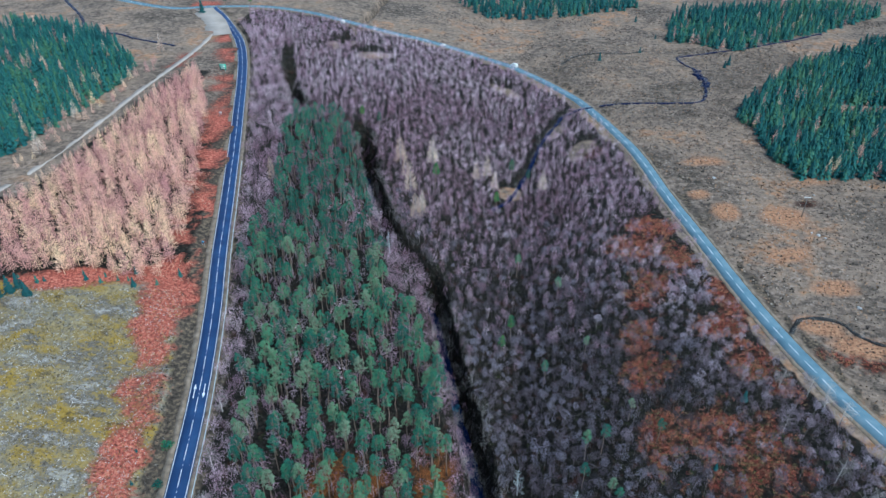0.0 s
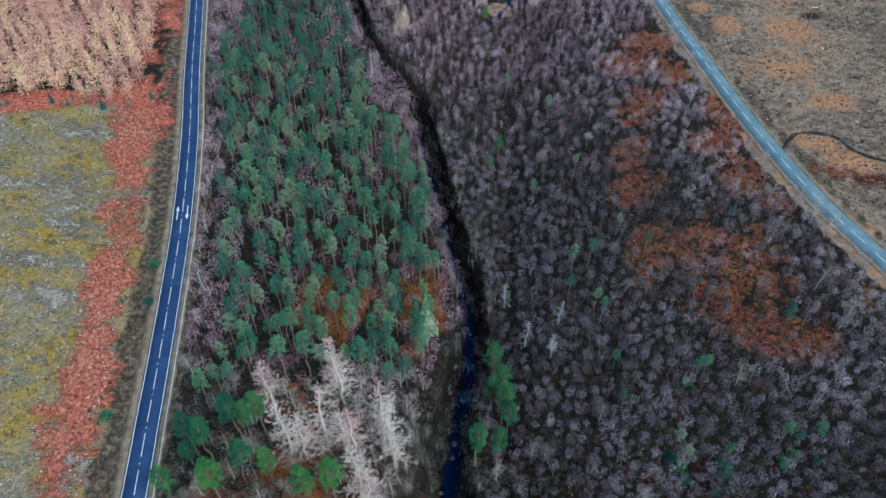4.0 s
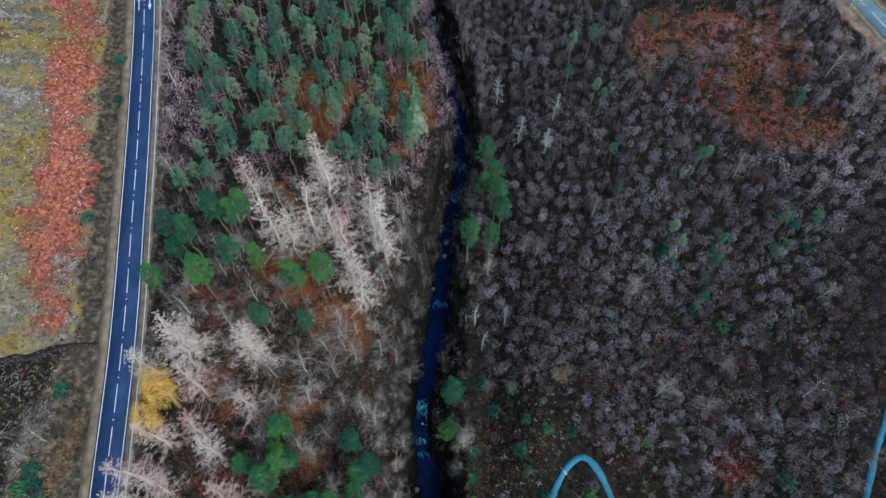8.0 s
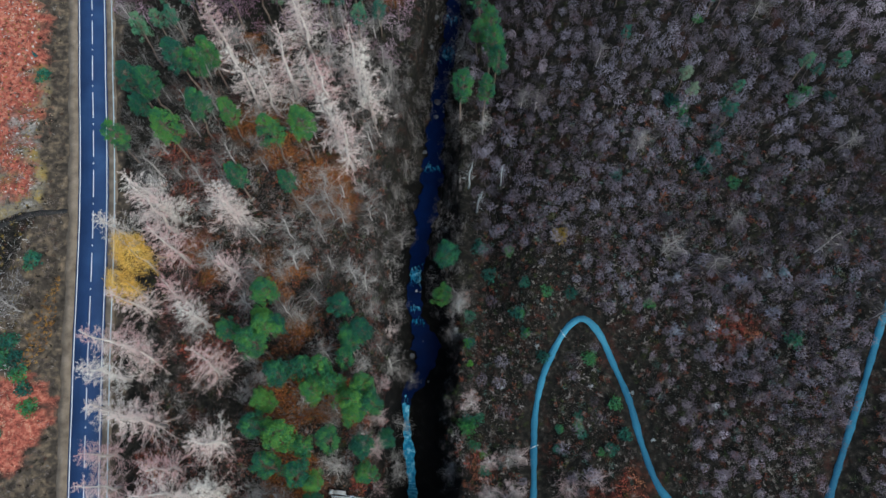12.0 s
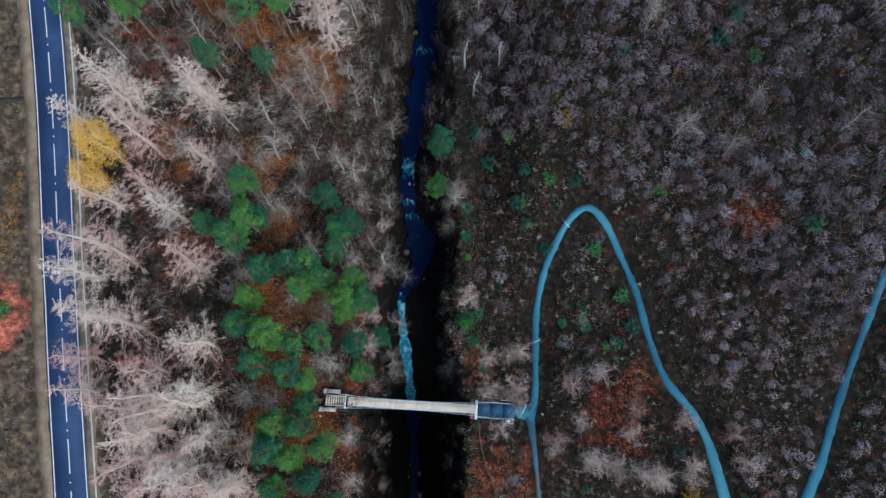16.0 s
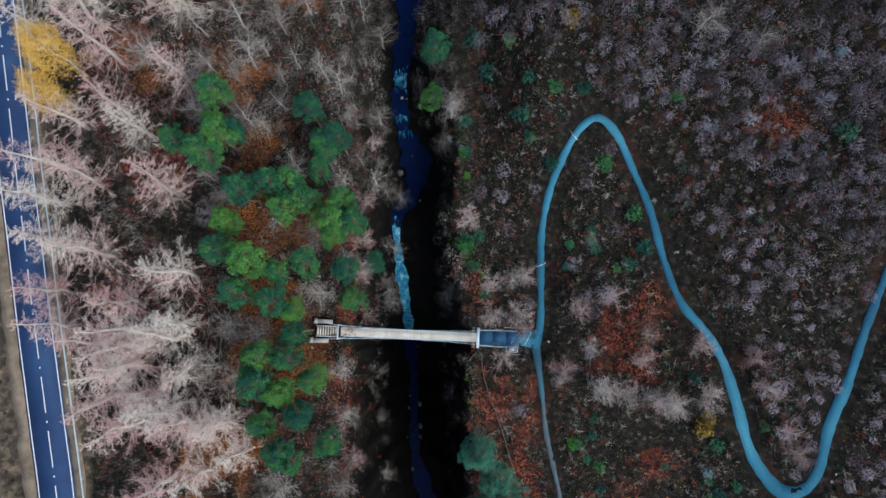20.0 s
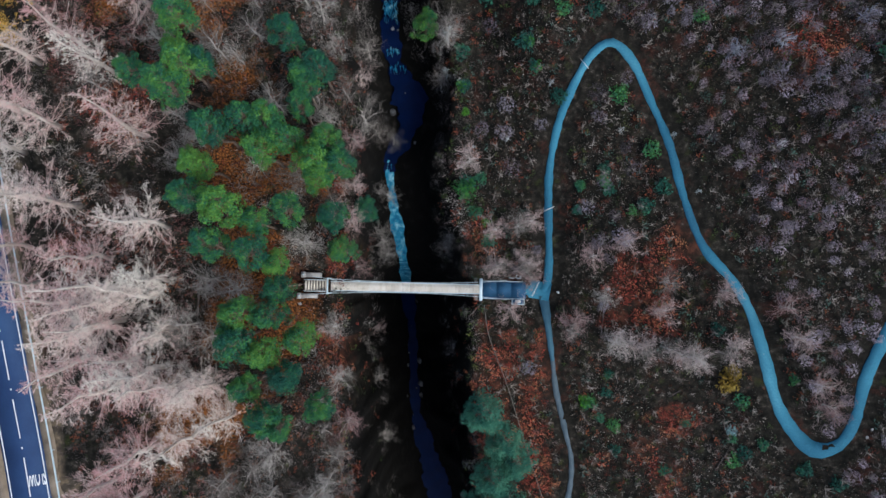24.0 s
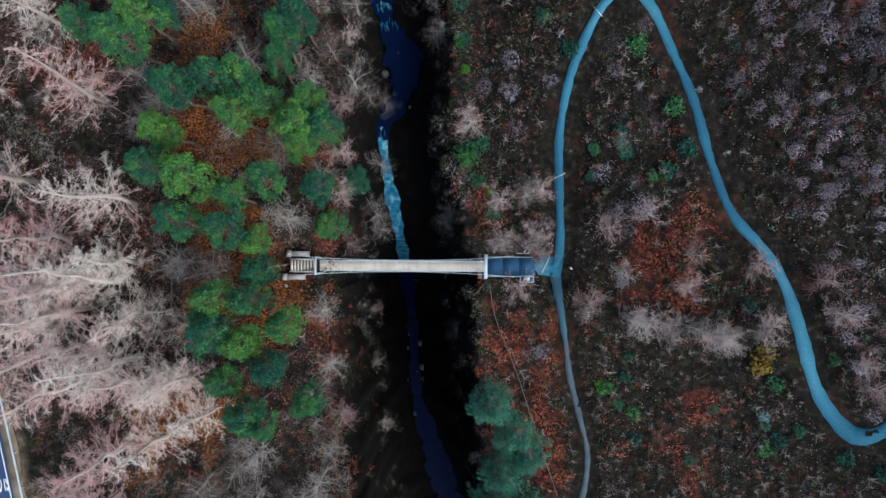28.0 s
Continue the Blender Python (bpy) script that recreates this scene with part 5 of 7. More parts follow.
WOOD_PINES = [(44.6, 172.7), (51.6, 163.7), (35.7, 162.0), (31.0, 160.8), (36.5, 145.9), (83.8, 135.3), (40.3, 126.7), (59.8, 121.7), (61.9, 122.9), (41.2, 114.5), (76.7, 104.6), (79.5, 103.5), (83.4, 104.2), (52.4, 102.7), (38.4, 143.6), (29.7, 151.4), (53.6, 99.7), (61.1, 93.9), (63.5, 100.8), (57.6, 85.8), (20, 196), (26, 240), (10, 262), (34, 205)]
for group, kind, spots_, size in (
    ("pines by the bridge", "scots_pine", PINES_BRIDGE, 1.0),
    ("pines above the road bend", "scots_pine", PINES_MID, 0.98),
    ("pines on the gorge rim", "scots_pine", PINES_GORGE, 0.95),
    ("pines south of the bridge", "broad_pine", PINES_SOUTH, 1.0),
    ("larches along the road", "bare_larch", LARCH_ROW, 1.05),
    ("larches south of the bridge", "bare_larch", LARCH_SOUTH, 1.0),
    ("larch clump", "bare_larch", LARCH_CLUMP, 1.15),
    ("golden larches", "golden_larch", GOLD, 1.2),
    ("bare trees of the west bank", "bare_tree", BARE_LEFT, 0.9),
    ("bare trees on the rim", "bare_tree", BARE_RIM, 0.75),
    ("bare trees of the east bank", "bare_tree", BARE_RIGHT, 0.6),
    ("rosy trees by the gorge", "rosy_tree", ROSY, 1.0),
    ("grey birches", "bare_tree", GREY_BIRCH, 0.75),
    ("dead trees", "dead_tree", DEAD, 1.0),
    ("dead trees upstream", "ghost_tree", DEAD3, 1.0),
):
    for x, y in spots_:
        if kind == "bare_larch" and y < 3 and x < np.interp(y, WEST_ROAD[:, 1], WEST_ROAD[:, 0]) + 11:
            continue
        plant(kind, x, y, size * float(tree_rng.uniform(0.85, 1.15)) * (0.72 if (x, y) == GOLD[1] else 1.0), group)

# more larches closing the belt beside the road
belt_rng = np.random.default_rng(5)
have = np.array(LARCH_ROW + LARCH_SOUTH + GOLD)
for x, y in scatter(belt_rng, [(-63, 66), (-59, 20), (-52, -4), (-49, -24), (-33, -24), (-37, 64)], 7.3):
    if np.hypot(*(have - [x, y]).T).min() > 5.6 and (y > 3 or x > -46):
        plant("bare_larch", float(x), float(y), float(belt_rng.uniform(0.85, 1.15)), "larches along the road")
# leafless trees filling the west bank between larches, pines and river
planted = np.array(LARCH_ROW + LARCH_SOUTH + GOLD + BARE_LEFT + BARE_RIM + PINES_BRIDGE + PINES_MID + LARCH_CLUMP)
for x, y in scatter(belt_rng, [(-62, 112), (-58, 70), (-40, 62), (-34, 20), (-30, -22), (-12, -24), (-13, 20), (-11, 75), (-9, 130), (-30, 116)], 5.2, lambda x, y: off_gorge(x, y, 0.85)):
    if np.hypot(*(planted - [x, y]).T).min() > 3.0 and not (abs(x + 17) < 5 and abs(y - 14) < 4):
        plant("bare_tree", float(x), float(y), float(belt_rng.uniform(0.45, 0.95)), "bare trees of the west bank")
for x, y in LILAC:
    plant("lilac_tree", x, y, float(tree_rng.uniform(0.55, 0.85)), "lilac-grey trees in the birch wood")

# the pine wood between the main road and the gorge
PINE_WOOD = [(-99, 242), (-98, 275), (-104, 310), (-114, 346), (-108, 366), (-86, 360), (-72, 340), (-58, 287), (-40, 233), (-27, 215), (-14, 192), (-8, 150), (-10, 128), (-14, 114), (-30, 118), (-46, 112), (-62, 100), (-66, 130), (-78, 180)]
wood_rng = np.random.default_rng(11)
pine_xy = scatter(wood_rng, PINE_WOOD, 5.3, lambda x, y: off_gorge(x, y, 0.75))
pine_xy = pine_xy[np.argsort(pine_xy[:, 1])]
for x, y in pine_xy[:280]:
    plant("slim_pine", float(x), float(y), float(wood_rng.uniform(0.72, 1.1)), "pine wood")

for kind, spots_, size in (("juniper_bush", SHRUBS, 1.9), ("pine_shrub", SHRUBS_PATH, 1.35)):
    shapes = [mesh_from("foliage", *shrub_shape(s, 1.0, 260, 0.15), M["shrub"]) for s in range(4)]
    for x, y in spots_ + (BUSHES if kind == "pine_shrub" else []):
        z = float(ground_z(np.array([x]), np.array([y]))[0])
        ob = new(kind, shapes[int(tree_rng.integers(4))])
        ob.matrix_basis = pose(x, y, z - 0.1, 0, 0, float(tree_rng.uniform(0, 360))) @ Matrix.Scale(size * float(tree_rng.uniform(0.7, 1.2)), 4)
        tagged(ob, "low evergreen bush with dense dark green foliage on the heath", "bush", "evergreen bushes")

for name, spots_, material, size, label in (
    ("yellow_bush", [(50.6, -0.6), (49.8, -2.2), (27.5, 71.0)], M["yellow_leaf"], 1.7, "low bush with mustard yellow autumn leaves"),
    ("green_bush", [(8.2, 48.2), (19.6, 54.2), (20.7, 50.0), (8.8, 43.6), (28.0, -5.7), (11.8, 24.6)], M["vivid"], 1.1, "small vivid green bush on the heath"),
    ("rim_bush", [(8.5, 30.2)], M["vivid_dark"], 2.3, "large rounded dark green bush near the gorge rim"),
    ("blue_bush", [(50.8, -10.1), (72.0, 62.0)], M["blue_leaf"], 1.1, "small pale blue-green bush on the heath"),
    ("roadside_bush", [(-82.0, 41.5), (-80.4, 38.4), (-83.0, 38.0), (-80.5, 57.9), (-79.2, 35.4), (-77.6, 32.6), (-76.2, 29.2), (-81.5, 24.0), (-88.4, 134.5), (-91.4, 147.5), (-86.0, 99.0)], M["shrub"], 2.0, "dark green bush on the rough ground beyond the road ditch"),
):
    shapes = [mesh_from("foliage", *shrub_shape(20 + s, 1.0, 300, 0.15), material) for s in range(3)]
    for x, y in spots_:
        ob = new(name, shapes[int(tree_rng.integers(3))])
        ob.matrix_basis = pose(x, y, float(ground_z(np.array([x]), np.array([y]))[0]) - 0.1, 0, 0, float(tree_rng.uniform(0, 360))) @ Matrix.Scale(size * float(tree_rng.uniform(0.6, 1.2)), 4)
        tagged(ob, label, "bush", name.replace("_", " ") + " group")
for x, y in [(5.8, 56.3), (5.7, 51.8)]:
    plant("ghost_tree", x, y, 0.55, "lichened trees by the river")
for x, y in [(22.5, 46.8), (15.6, 38.4), (9.9, 37.4), (31.3, 13.0), (40.0, 9.5), (56.6, 35.0), (41.5, 37.4), (33.4, 38.6), (45.2, 28.3)]:
    plant("ghost_tree", x, y, float(tree_rng.uniform(0.2, 0.3)), "lichened saplings", "small bluish-white lichened sapling on the heath")
for x, y in WOOD_PINES:
    plant("slim_pine", x, y, float(tree_rng.uniform(0.5, 0.72)), "small pines in the birch wood", "small Scots pine standing among leafless birches")
for x, y, size in ((-80.5, 47.5, 0.85), (-83.5, 44.0, 0.6), (-81, 53, 0.5), (101.5, 176, 0.9), (104, 170, 0.8), (99, 182, 0.7), (110, 156, 0.6)):
    plant("bare_tree", x, y, size, "bare trees beside the roads", "leafless pale grey tree beside the road")

# ---- woods and ground cover that nobody could count ----


def stuff(name, templates, xy, low, high, material, label, category, rng, sink=0.1):
    verts, tris, tone = strew(templates, xy, ground_z(xy[:, 0], xy[:, 1]), rng.uniform(low, high, len(xy)), rng, sink)
    ob = part(name, (verts, tris), material)
    ob.data.attributes.new("tone", "FLOAT", "POINT").data.foreach_set("value", tone.astype(np.float32))
    return tagged(ob, label, category, kind="stuff")


def wood(name, shapes, xy, low, high, material, label, category):
    """Heads and stems of many small trees, the same sizes for both."""
    seed = int(wood_rng.integers(1 << 30))
    stuff(name, [a for a, b in shapes], xy, low, high, material, label, category, np.random.default_rng(seed))
    stuff(name + "_stems", [b for a, b in shapes], xy, low, high, M["stem"], "thin pale stems of the " + category, "tree stems", np.random.default_rng(seed))


rest = pine_xy[280:]
seed = int(wood_rng.integers(1 << 30))
far_pines = [pine_tree(600 + s, 16, 1.8, 22, 36, 0.38, 0.115) for s in range(6)]
stuff("pine_wood_far", [b for a, b in far_pines], rest, 0.7, 1.05, M["wood_needles"], "crowns of the farther Scots pines", "pine wood", np.random.default_rng(seed))
stuff("pine_wood_far_stems", [a for a, b in far_pines], rest, 0.7, 1.05, M["pine_bark"], "stems of the farther Scots pines", "tree stems", np.random.default_rng(seed))
BIRCH = [puff_tree(200 + s, 6.0 + 0.4 * (s % 3), 1.15 + 0.1 * (s % 4), 240, 0.028, 0.53, 6, 0.125) for s in range(14)]
SCRUB_NEAR = [puff_tree(260 + s, 5.6, 1.9, 240, 0.016, 0.25, 14, 0.075) for s in range(8)]
BIRCH_FAR = [puff_tree(240 + s, 7.0, 1.25, 100, 0.04, 0.3, 6, 0.16) for s in range(10)]
SCRUB = [puff_tree(220 + s, 6.4, 1.8, 170, 0.025, 0.3, 9, 0.13) for s in range(10)]
EAST_WOOD = [(14, -5), (60, 20), (84, 30), (118, 120), (106, 168), (98, 200), (88, 240), (80, 280), (70, 330), (-64, 330), (-58, 306), (-44, 270), (-24, 240), (-10, 198), (2, 160), (4, 130), (8, 100), (10, 60)]


def thinned(x, y):
    open_ground = np.maximum(spots(x, y, CLEARINGS), np.clip(1.6 - near_line(x, y, SIDE_BURN)[0] / 3.2, 0, 1) * (y > 300))
    return np.maximum(0.8 * ferns(x, y), open_ground) < wood_rng.uniform(0.1, 0.95, len(x))


def east_keep(x, y):
    dense = (y > 66) | (x > 30) & (y > 54 + 6 * (fbm(x, y, 6, 9) - 0.5)) | (x > 50) & (y > 24 + (75 - x) * 0.9) | (wood_rng.uniform(0, 1, len(x)) < 0.12)
    return dense & off_gorge(x, y, 0.9) & thinned(x, y) & (near_line(x, y, EAST_ROAD)[0] > wood_rng.uniform(6, 13, len(x)))


near_xy = scatter(wood_rng, EAST_WOOD, 2.4, lambda x, y: east_keep(x, y) & (y < wood_rng.uniform(190, 320, len(x))))
blush = fbm(near_xy[:, 0], near_xy[:, 1], 22, 5) + 0.7 * fbm(near_xy[:, 0], near_xy[:, 1], 3, 7) + np.clip(1.1 - near_line(near_xy[:, 0], near_xy[:, 1], EAST_ROAD)[0] / 45, 0, 0.6) - np.clip((110 - near_xy[:, 1]) / 60, 0, 0.5) > 1.13
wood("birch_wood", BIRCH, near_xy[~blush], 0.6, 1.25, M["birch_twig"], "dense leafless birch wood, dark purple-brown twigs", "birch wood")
wood("rosy_birch_wood", BIRCH, near_xy[blush], 0.6, 1.25, M["pale_birch"], "paler rosy-grey leafless birches in the wood", "birch wood")
FAR_WOOD = [(104, 170), (98, 200), (88, 240), (78, 290), (71, 315), (62, 365), (46, 415), (30, 450), (5, 486), (-18, 498), (-60, 512), (-130, 545), (-204, 560), (-188, 518), (-165, 500), (-147, 470), (-134, 428), (-124, 402), (-112, 380), (-80, 366), (-70, 350), (-58, 306), (-44, 270), (-22, 240), (-10, 198), (2, 160), (12, 125), (100, 125)]
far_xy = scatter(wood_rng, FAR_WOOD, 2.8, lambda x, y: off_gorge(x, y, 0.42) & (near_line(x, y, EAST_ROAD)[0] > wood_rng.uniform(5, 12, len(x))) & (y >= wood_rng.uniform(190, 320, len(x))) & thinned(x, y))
# same wood farther off, its twigs paled in colour for the haze
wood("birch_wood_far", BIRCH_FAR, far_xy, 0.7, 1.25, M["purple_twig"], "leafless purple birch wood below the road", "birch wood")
WEST_STRIP = [(-52, 20), (-59, 60), (-67, 90), (-73, 120), (-81, 155), (-92, 200), (-103, 240), (-116, 290), (-135, 355), (-161, 440), (-181, 490), (-198, 522), (-160, 500), (-147, 470), (-134, 428), (-124, 402), (-112, 380), (-80, 366), (-70, 350), (-58, 306), (-44, 270), (-24, 247), (-10, 198), (2, 160), (-9, 130), (-10, 60), (-12, 20)]


def west_keep(x, y):
    in_pines = inside(x, y, PINE_WOOD)
    return (rim_share(x, y) > np.where(y > 125, 0.42, 0.9)) & (~in_pines | (wood_rng.uniform(0, 1, len(x)) < 0.5)) & (y > 112)


west_xy = scatter(wood_rng, WEST_STRIP, 3.3, west_keep)
wood("roadside_birches", SCRUB, west_xy, 0.8, 1.5, M["purple_twig"], "leafless purple-grey birches between road and river", "birch wood")
mix_xy = scatter(wood_rng, WEST_STRIP, 3.4, lambda x, y: off_gorge(x, y, 0.8) & (y <= 112))
wood("west_scrub", SCRUB_NEAR, mix_xy, 0.55, 1.15, M["dark_twig"], "tangle of grey leafless scrub on the west bank", "undergrowth")
south_xy = scatter(wood_rng, [(-52, -40), (-50, 22), (-14, 20), (-12, -40)], 3.4, lambda x, y: off_gorge(x, y, 0.95) & ((x < -23) | (np.abs(y - 14) > 4)))
wood("south_scrub", SCRUB_NEAR, south_xy, 0.5, 1.0, M["dark_twig"], "dark leafless scrub under the larches", "undergrowth")
wall_xy = scatter(wood_rng, [(-22, -45), (-22, 130), (-14, 200), (-34, 250), (-75, 306), (-90, 350), (-140, 385), (-165, 470), (-130, 470), (-100, 375), (-55, 345), (-40, 300), (-2, 235), (16, 190), (16, 130), (14, -45)], 2.3, lambda x, y: (rim_share(x, y) > np.interp(y, [44, 60, 110, 190, 240], [0.7, 0.42, 0.34, 0.3, 0.12])) & ~off_gorge(x, y, 1.15))
wood("gorge_scrub", SCRUB_NEAR, wall_xy, np.where(wall_xy[:, 1] > 60, 0.65, 0.4), np.where(wall_xy[:, 1] > 60, 1.4, 1.0), M["dark_twig"], "leafless scrub clinging to the gorge walls", "undergrowth")

LARCH_PLANT = [(-218, 200), (-207, 260), (-205, 395), (-196, 430), (-180, 404), (-158, 350), (-137, 285), (-124, 235), (-122, 216), (-160, 212)]
LARCH_FAR = [plume_tree(300 + s, 12 + s % 3, 2.9 + 0.2 * (s % 3), 190) for s in range(9)]
plant_xy = scatter(wood_rng, LARCH_PLANT, 4.0, lambda x, y: near_line(x, y, TRACK)[0] > 5)
plant_size = np.clip(near_line(plant_xy[:, 0], plant_xy[:, 1], TRACK)[0] / 26, 0.25, 1)
stuff("larch_plantation", LARCH_FAR, plant_xy, 0.7 * plant_size, 1.15 * plant_size, M["plant_larch"], "plantation of leafless pinkish-tan larches", "larch plantation", wood_rng)
SPRUCE = [spruce_tree(400 + s, 9, 2.3, 9, 6) for s in range(7)]
for name, poly, gap in (
    ("spruce_plantation_west", [(-258, 225), (-238, 262), (-229, 330), (-228, 405), (-234, 428), (-285, 486), (-360, 500), (-370, 420), (-320, 260), (-280, 200), (-240, 200)], 3.6),
    ("spruce_plantation_east", [(145, 330), (135, 352), (138, 380), (132, 408), (180, 478), (265, 545), (290, 520), (275, 345), (190, 328)], 3.4),
    ("spruce_plantation_north", [(118, 545), (125, 590), (140, 625), (270, 660), (300, 620), (250, 580), (165, 525)], 3.8),
    ("spruce_plantation_far", [(-45, 640), (-18, 598), (45, 612), (110, 640), (110, 720), (-60, 720)], 5.0),
):
    xy = scatter(wood_rng, poly, gap, lambda x, y: spots(x, y, [(205, 418, 22, 7, 5), (150, 446, 10, 5, 40)]) < 0.45)
    pale_ones = wood_rng.uniform(0, 1, len(xy)) < 0.035
    stuff(name, SPRUCE, xy[~pale_ones], 0.6, 1.25, M["spruce"], "dense dark green spruce plantation", "spruce plantation", wood_rng)
    stuff(name.replace("spruce_plantation", "pale_larches"), LARCH_FAR, xy[pale_ones], 0.6, 0.95, M["plant_larch"], "pale leafless larches standing among the spruces", "larch trees", wood_rng)
edge_xy = scatter(wood_rng, [(-235, 240), (-226, 300), (-225, 440), (-216, 440), (-216, 300), (-222, 260)], 7.0)
stuff("plantation_edge_larch", LARCH_FAR, edge_xy, 0.4, 0.8, M["plant_larch"], "young pinkish larches along the forestry track", "larch plantation", wood_rng)
fringe_xy = scatter(wood_rng, [(-250, 186), (-218, 190), (-160, 207), (-122, 213), (-112, 222), (-130, 222), (-160, 214), (-215, 203)], 7.0)
stuff("plantation_fringe", SPRUCE, fringe_xy, 0.2, 0.5, M["spruce"], "small self-sown spruces in bracken below the plantation", "young spruces", wood_rng)

TUFTS = [tuft_shape(500 + s, 0.6, 7) for s in range(6)]
heath_xy = scatter(wood_rng, [(10, -45), (95, -45), (95, 80), (60, 110), (12, 110)], 1.12, lambda x, y: off_gorge(x, y, 0.8) & (ferns(x, y) < 0.6))
stuff("heather", TUFTS, heath_xy, 0.5, 1.3, M["heath"], "dark brown heather and dead grass on the slope", "heather", wood_rng, 0.05)
SMALL = [join_geo([leaves(np.random.default_rng(700 + s).normal(size=(16, 3)) * [0.28, 0.28, 0.12] + [0, 0, 0.3], 0.13, np.random.default_rng(s), 0.5), puff_tree(710 + s, 0.7, 0.45, 10, 0.03)[0]]) for s in range(5)]
TWIGGY = [puff_tree(730 + s, 1.5, 0.95, 52, 0.013)[0] for s in range(7)]
EAST_HEATH = [(9, -45), (95, -45), (100, 60), (60, 105), (9, 105)]
for name, shapes, gap, material, low, high, label in (
    ("rust_shrubs", SMALL, 2.6, M["rust"], 0.6, 1.6, "low rust-red shrubs on the heath"),
    ("olive_shrubs", SMALL, 3.4, M["olive"], 0.6, 1.7, "low olive green shrubs on the heath"),
    ("teal_shrubs", SMALL, 3.6, M["teal"], 0.6, 1.6, "low blue-green shrubs on the heath"),
    ("twig_shrubs", TWIGGY, 2.5, M["pink_twig"], 0.5, 1.3, "small pinkish-grey leafless shrubs on the heath"),
):
    xy = scatter(wood_rng, EAST_HEATH, gap, lambda x, y: off_gorge(x, y, 0.75) & (fbm(x, y, 8, len(name)) > 0.42))
    stuff(name, shapes, xy, low, high, material, label, "low shrubs", wood_rng, 0.05)
rim_xy = scatter(wood_rng, [(-14, -45), (-14, 60), (13, 60), (13, -45)], 1.5, lambda x, y: (rim_share(x, y) > 0.8) & (rim_share(x, y) < 1.3))
for k, (name, material, label) in enumerate((("rim_rust", M["rust"], "rust-red shrubs hanging over the gorge rim"), ("rim_olive", M["olive"], "olive green shrubs hanging over the gorge rim"), ("rim_twigs", M["pink_twig"], "pinkish-grey leafless shrubs on the gorge rim"))):
    stuff(name, TWIGGY if k == 2 else SMALL, rim_xy[k::3], 0.7, 1.9, material, label, "undergrowth", wood_rng, 0.05)
WEST_BANK = [(-58, 112), (-54, 20), (-50, -40), (-9, -40), (-9, 112)]
for name, shapes, gap, material, low, high, label in (
    ("leaf_shrubs", SMALL, 2.0, M["rust"], 0.7, 1.8, "rust-brown undergrowth under the trees"),
    ("moss_shrubs", SMALL, 3.8, M["olive"], 0.6, 1.5, "green undergrowth under the trees"),
    ("rim_shrubs", TWIGGY, 2.3, M["pink_twig"], 0.7, 1.7, "pinkish-grey leafless shrubs under the trees"),
):
    xy = scatter(wood_rng, WEST_BANK, gap, lambda x, y: off_gorge(x, y, 0.8) & (fbm(x, y, 9, 2 * len(name)) > 0.4))
    stuff(name, shapes, xy, low, high, material, label, "undergrowth", wood_rng, 0.05)
pale_xy = scatter(wood_rng, [(60, -40), (110, -40), (112, 60), (84, 48), (60, 44), (50, 32), (54, 14), (59, -4), (66, -20)], 2.6, lambda x, y: fbm(x, y, 14, 6) + 0.5 * (fbm(x, y, 4, 2) - 0.5) > 0.36)
wood("pale_birches", BIRCH, pale_xy, 0.5, 1.05, M["pale_birch"], "pinkish-grey leafless birches above the path", "birch wood")
spare_xy = scatter(wood_rng, [(46, 14), (70, 0), (76, 30), (84, 52), (60, 70), (40, 74), (44, 44), (50, 20)], 3.2, lambda x, y: fbm(x, y, 9, 1) > 0.36)
wood("sparse_birches", BIRCH, spare_xy, 0.4, 0.85, M["pale_birch"], "scattered pinkish-grey leafless birches by the path", "birch wood")
rose_xy = scatter(wood_rng, [(-58, 70), (-56, 20), (-48, -30), (-32, -30), (-36, 66)], 1.8, lambda x, y: fbm(x, y, 10, 5) > 0.5)
stuff("rose_shrubs", TWIGGY, rose_xy, 0.9, 2.3, M["rose"], "rose-red leafless shrubs under the larches", "undergrowth", wood_rng, 0.05)
FRONDS = [frond_shape(520 + s, 0.62, 22) for s in range(8)]
fern_xy = scatter(wood_rng, [(-150, -40), (-150, 300), (130, 300), (130, -40)], 0.8, lambda x, y: (ferns(x, y) > wood_rng.uniform(0.25, 1.15, len(x))) & off_gorge(x, y, 0.9))
clear_xy = scatter(wood_rng, [(50, 130), (50, 200), (100, 200), (112, 150), (96, 124)], 1.9, lambda x, y: (ferns(x, y) > 0.3) & (fbm(x, y, 9, 12) > 0.5))
stuff("clearing_shrubs", SMALL, clear_xy, 0.8, 1.8, M["olive"], "olive green undergrowth among the bracken", "undergrowth", wood_rng, 0.05)
clear_fern = scatter(wood_rng, [(40, 120), (40, 300), (100, 300), (125, 140), (112, 120)], 0.85, lambda x, y: ferns(x, y) > wood_rng.uniform(0.1, 0.8, len(x)))
stuff("clearing_bracken", FRONDS, clear_fern, 0.7, 1.5, M["clear_bracken"], "tan and rust-orange bracken in the wood's clearings", "bracken", wood_rng, 0.05)
west_fern = fern_xy[:, 0] < -62
stuff("bracken", FRONDS, fern_xy[~west_fern], 0.8, 1.7, M["bracken"], "rust-red dead bracken", "bracken", wood_rng, 0.05)
stuff("roadside_bracken", FRONDS, fern_xy[west_fern], 0.6, 1.3, M["pale_bracken"], "dusty pinkish-red flattened bracken west of the road", "bracken", wood_rng, 0.05)
STICKS = [bare_tree(540 + s, 1.6, 0.9, 8, 3, "birch", 0.012, 0.2)[1] for s in range(4)]
stick_xy = scatter(wood_rng, [(10, -45), (95, -45), (95, 60), (12, 60)], 3.3, lambda x, y: off_gorge(x, y, 0.9))
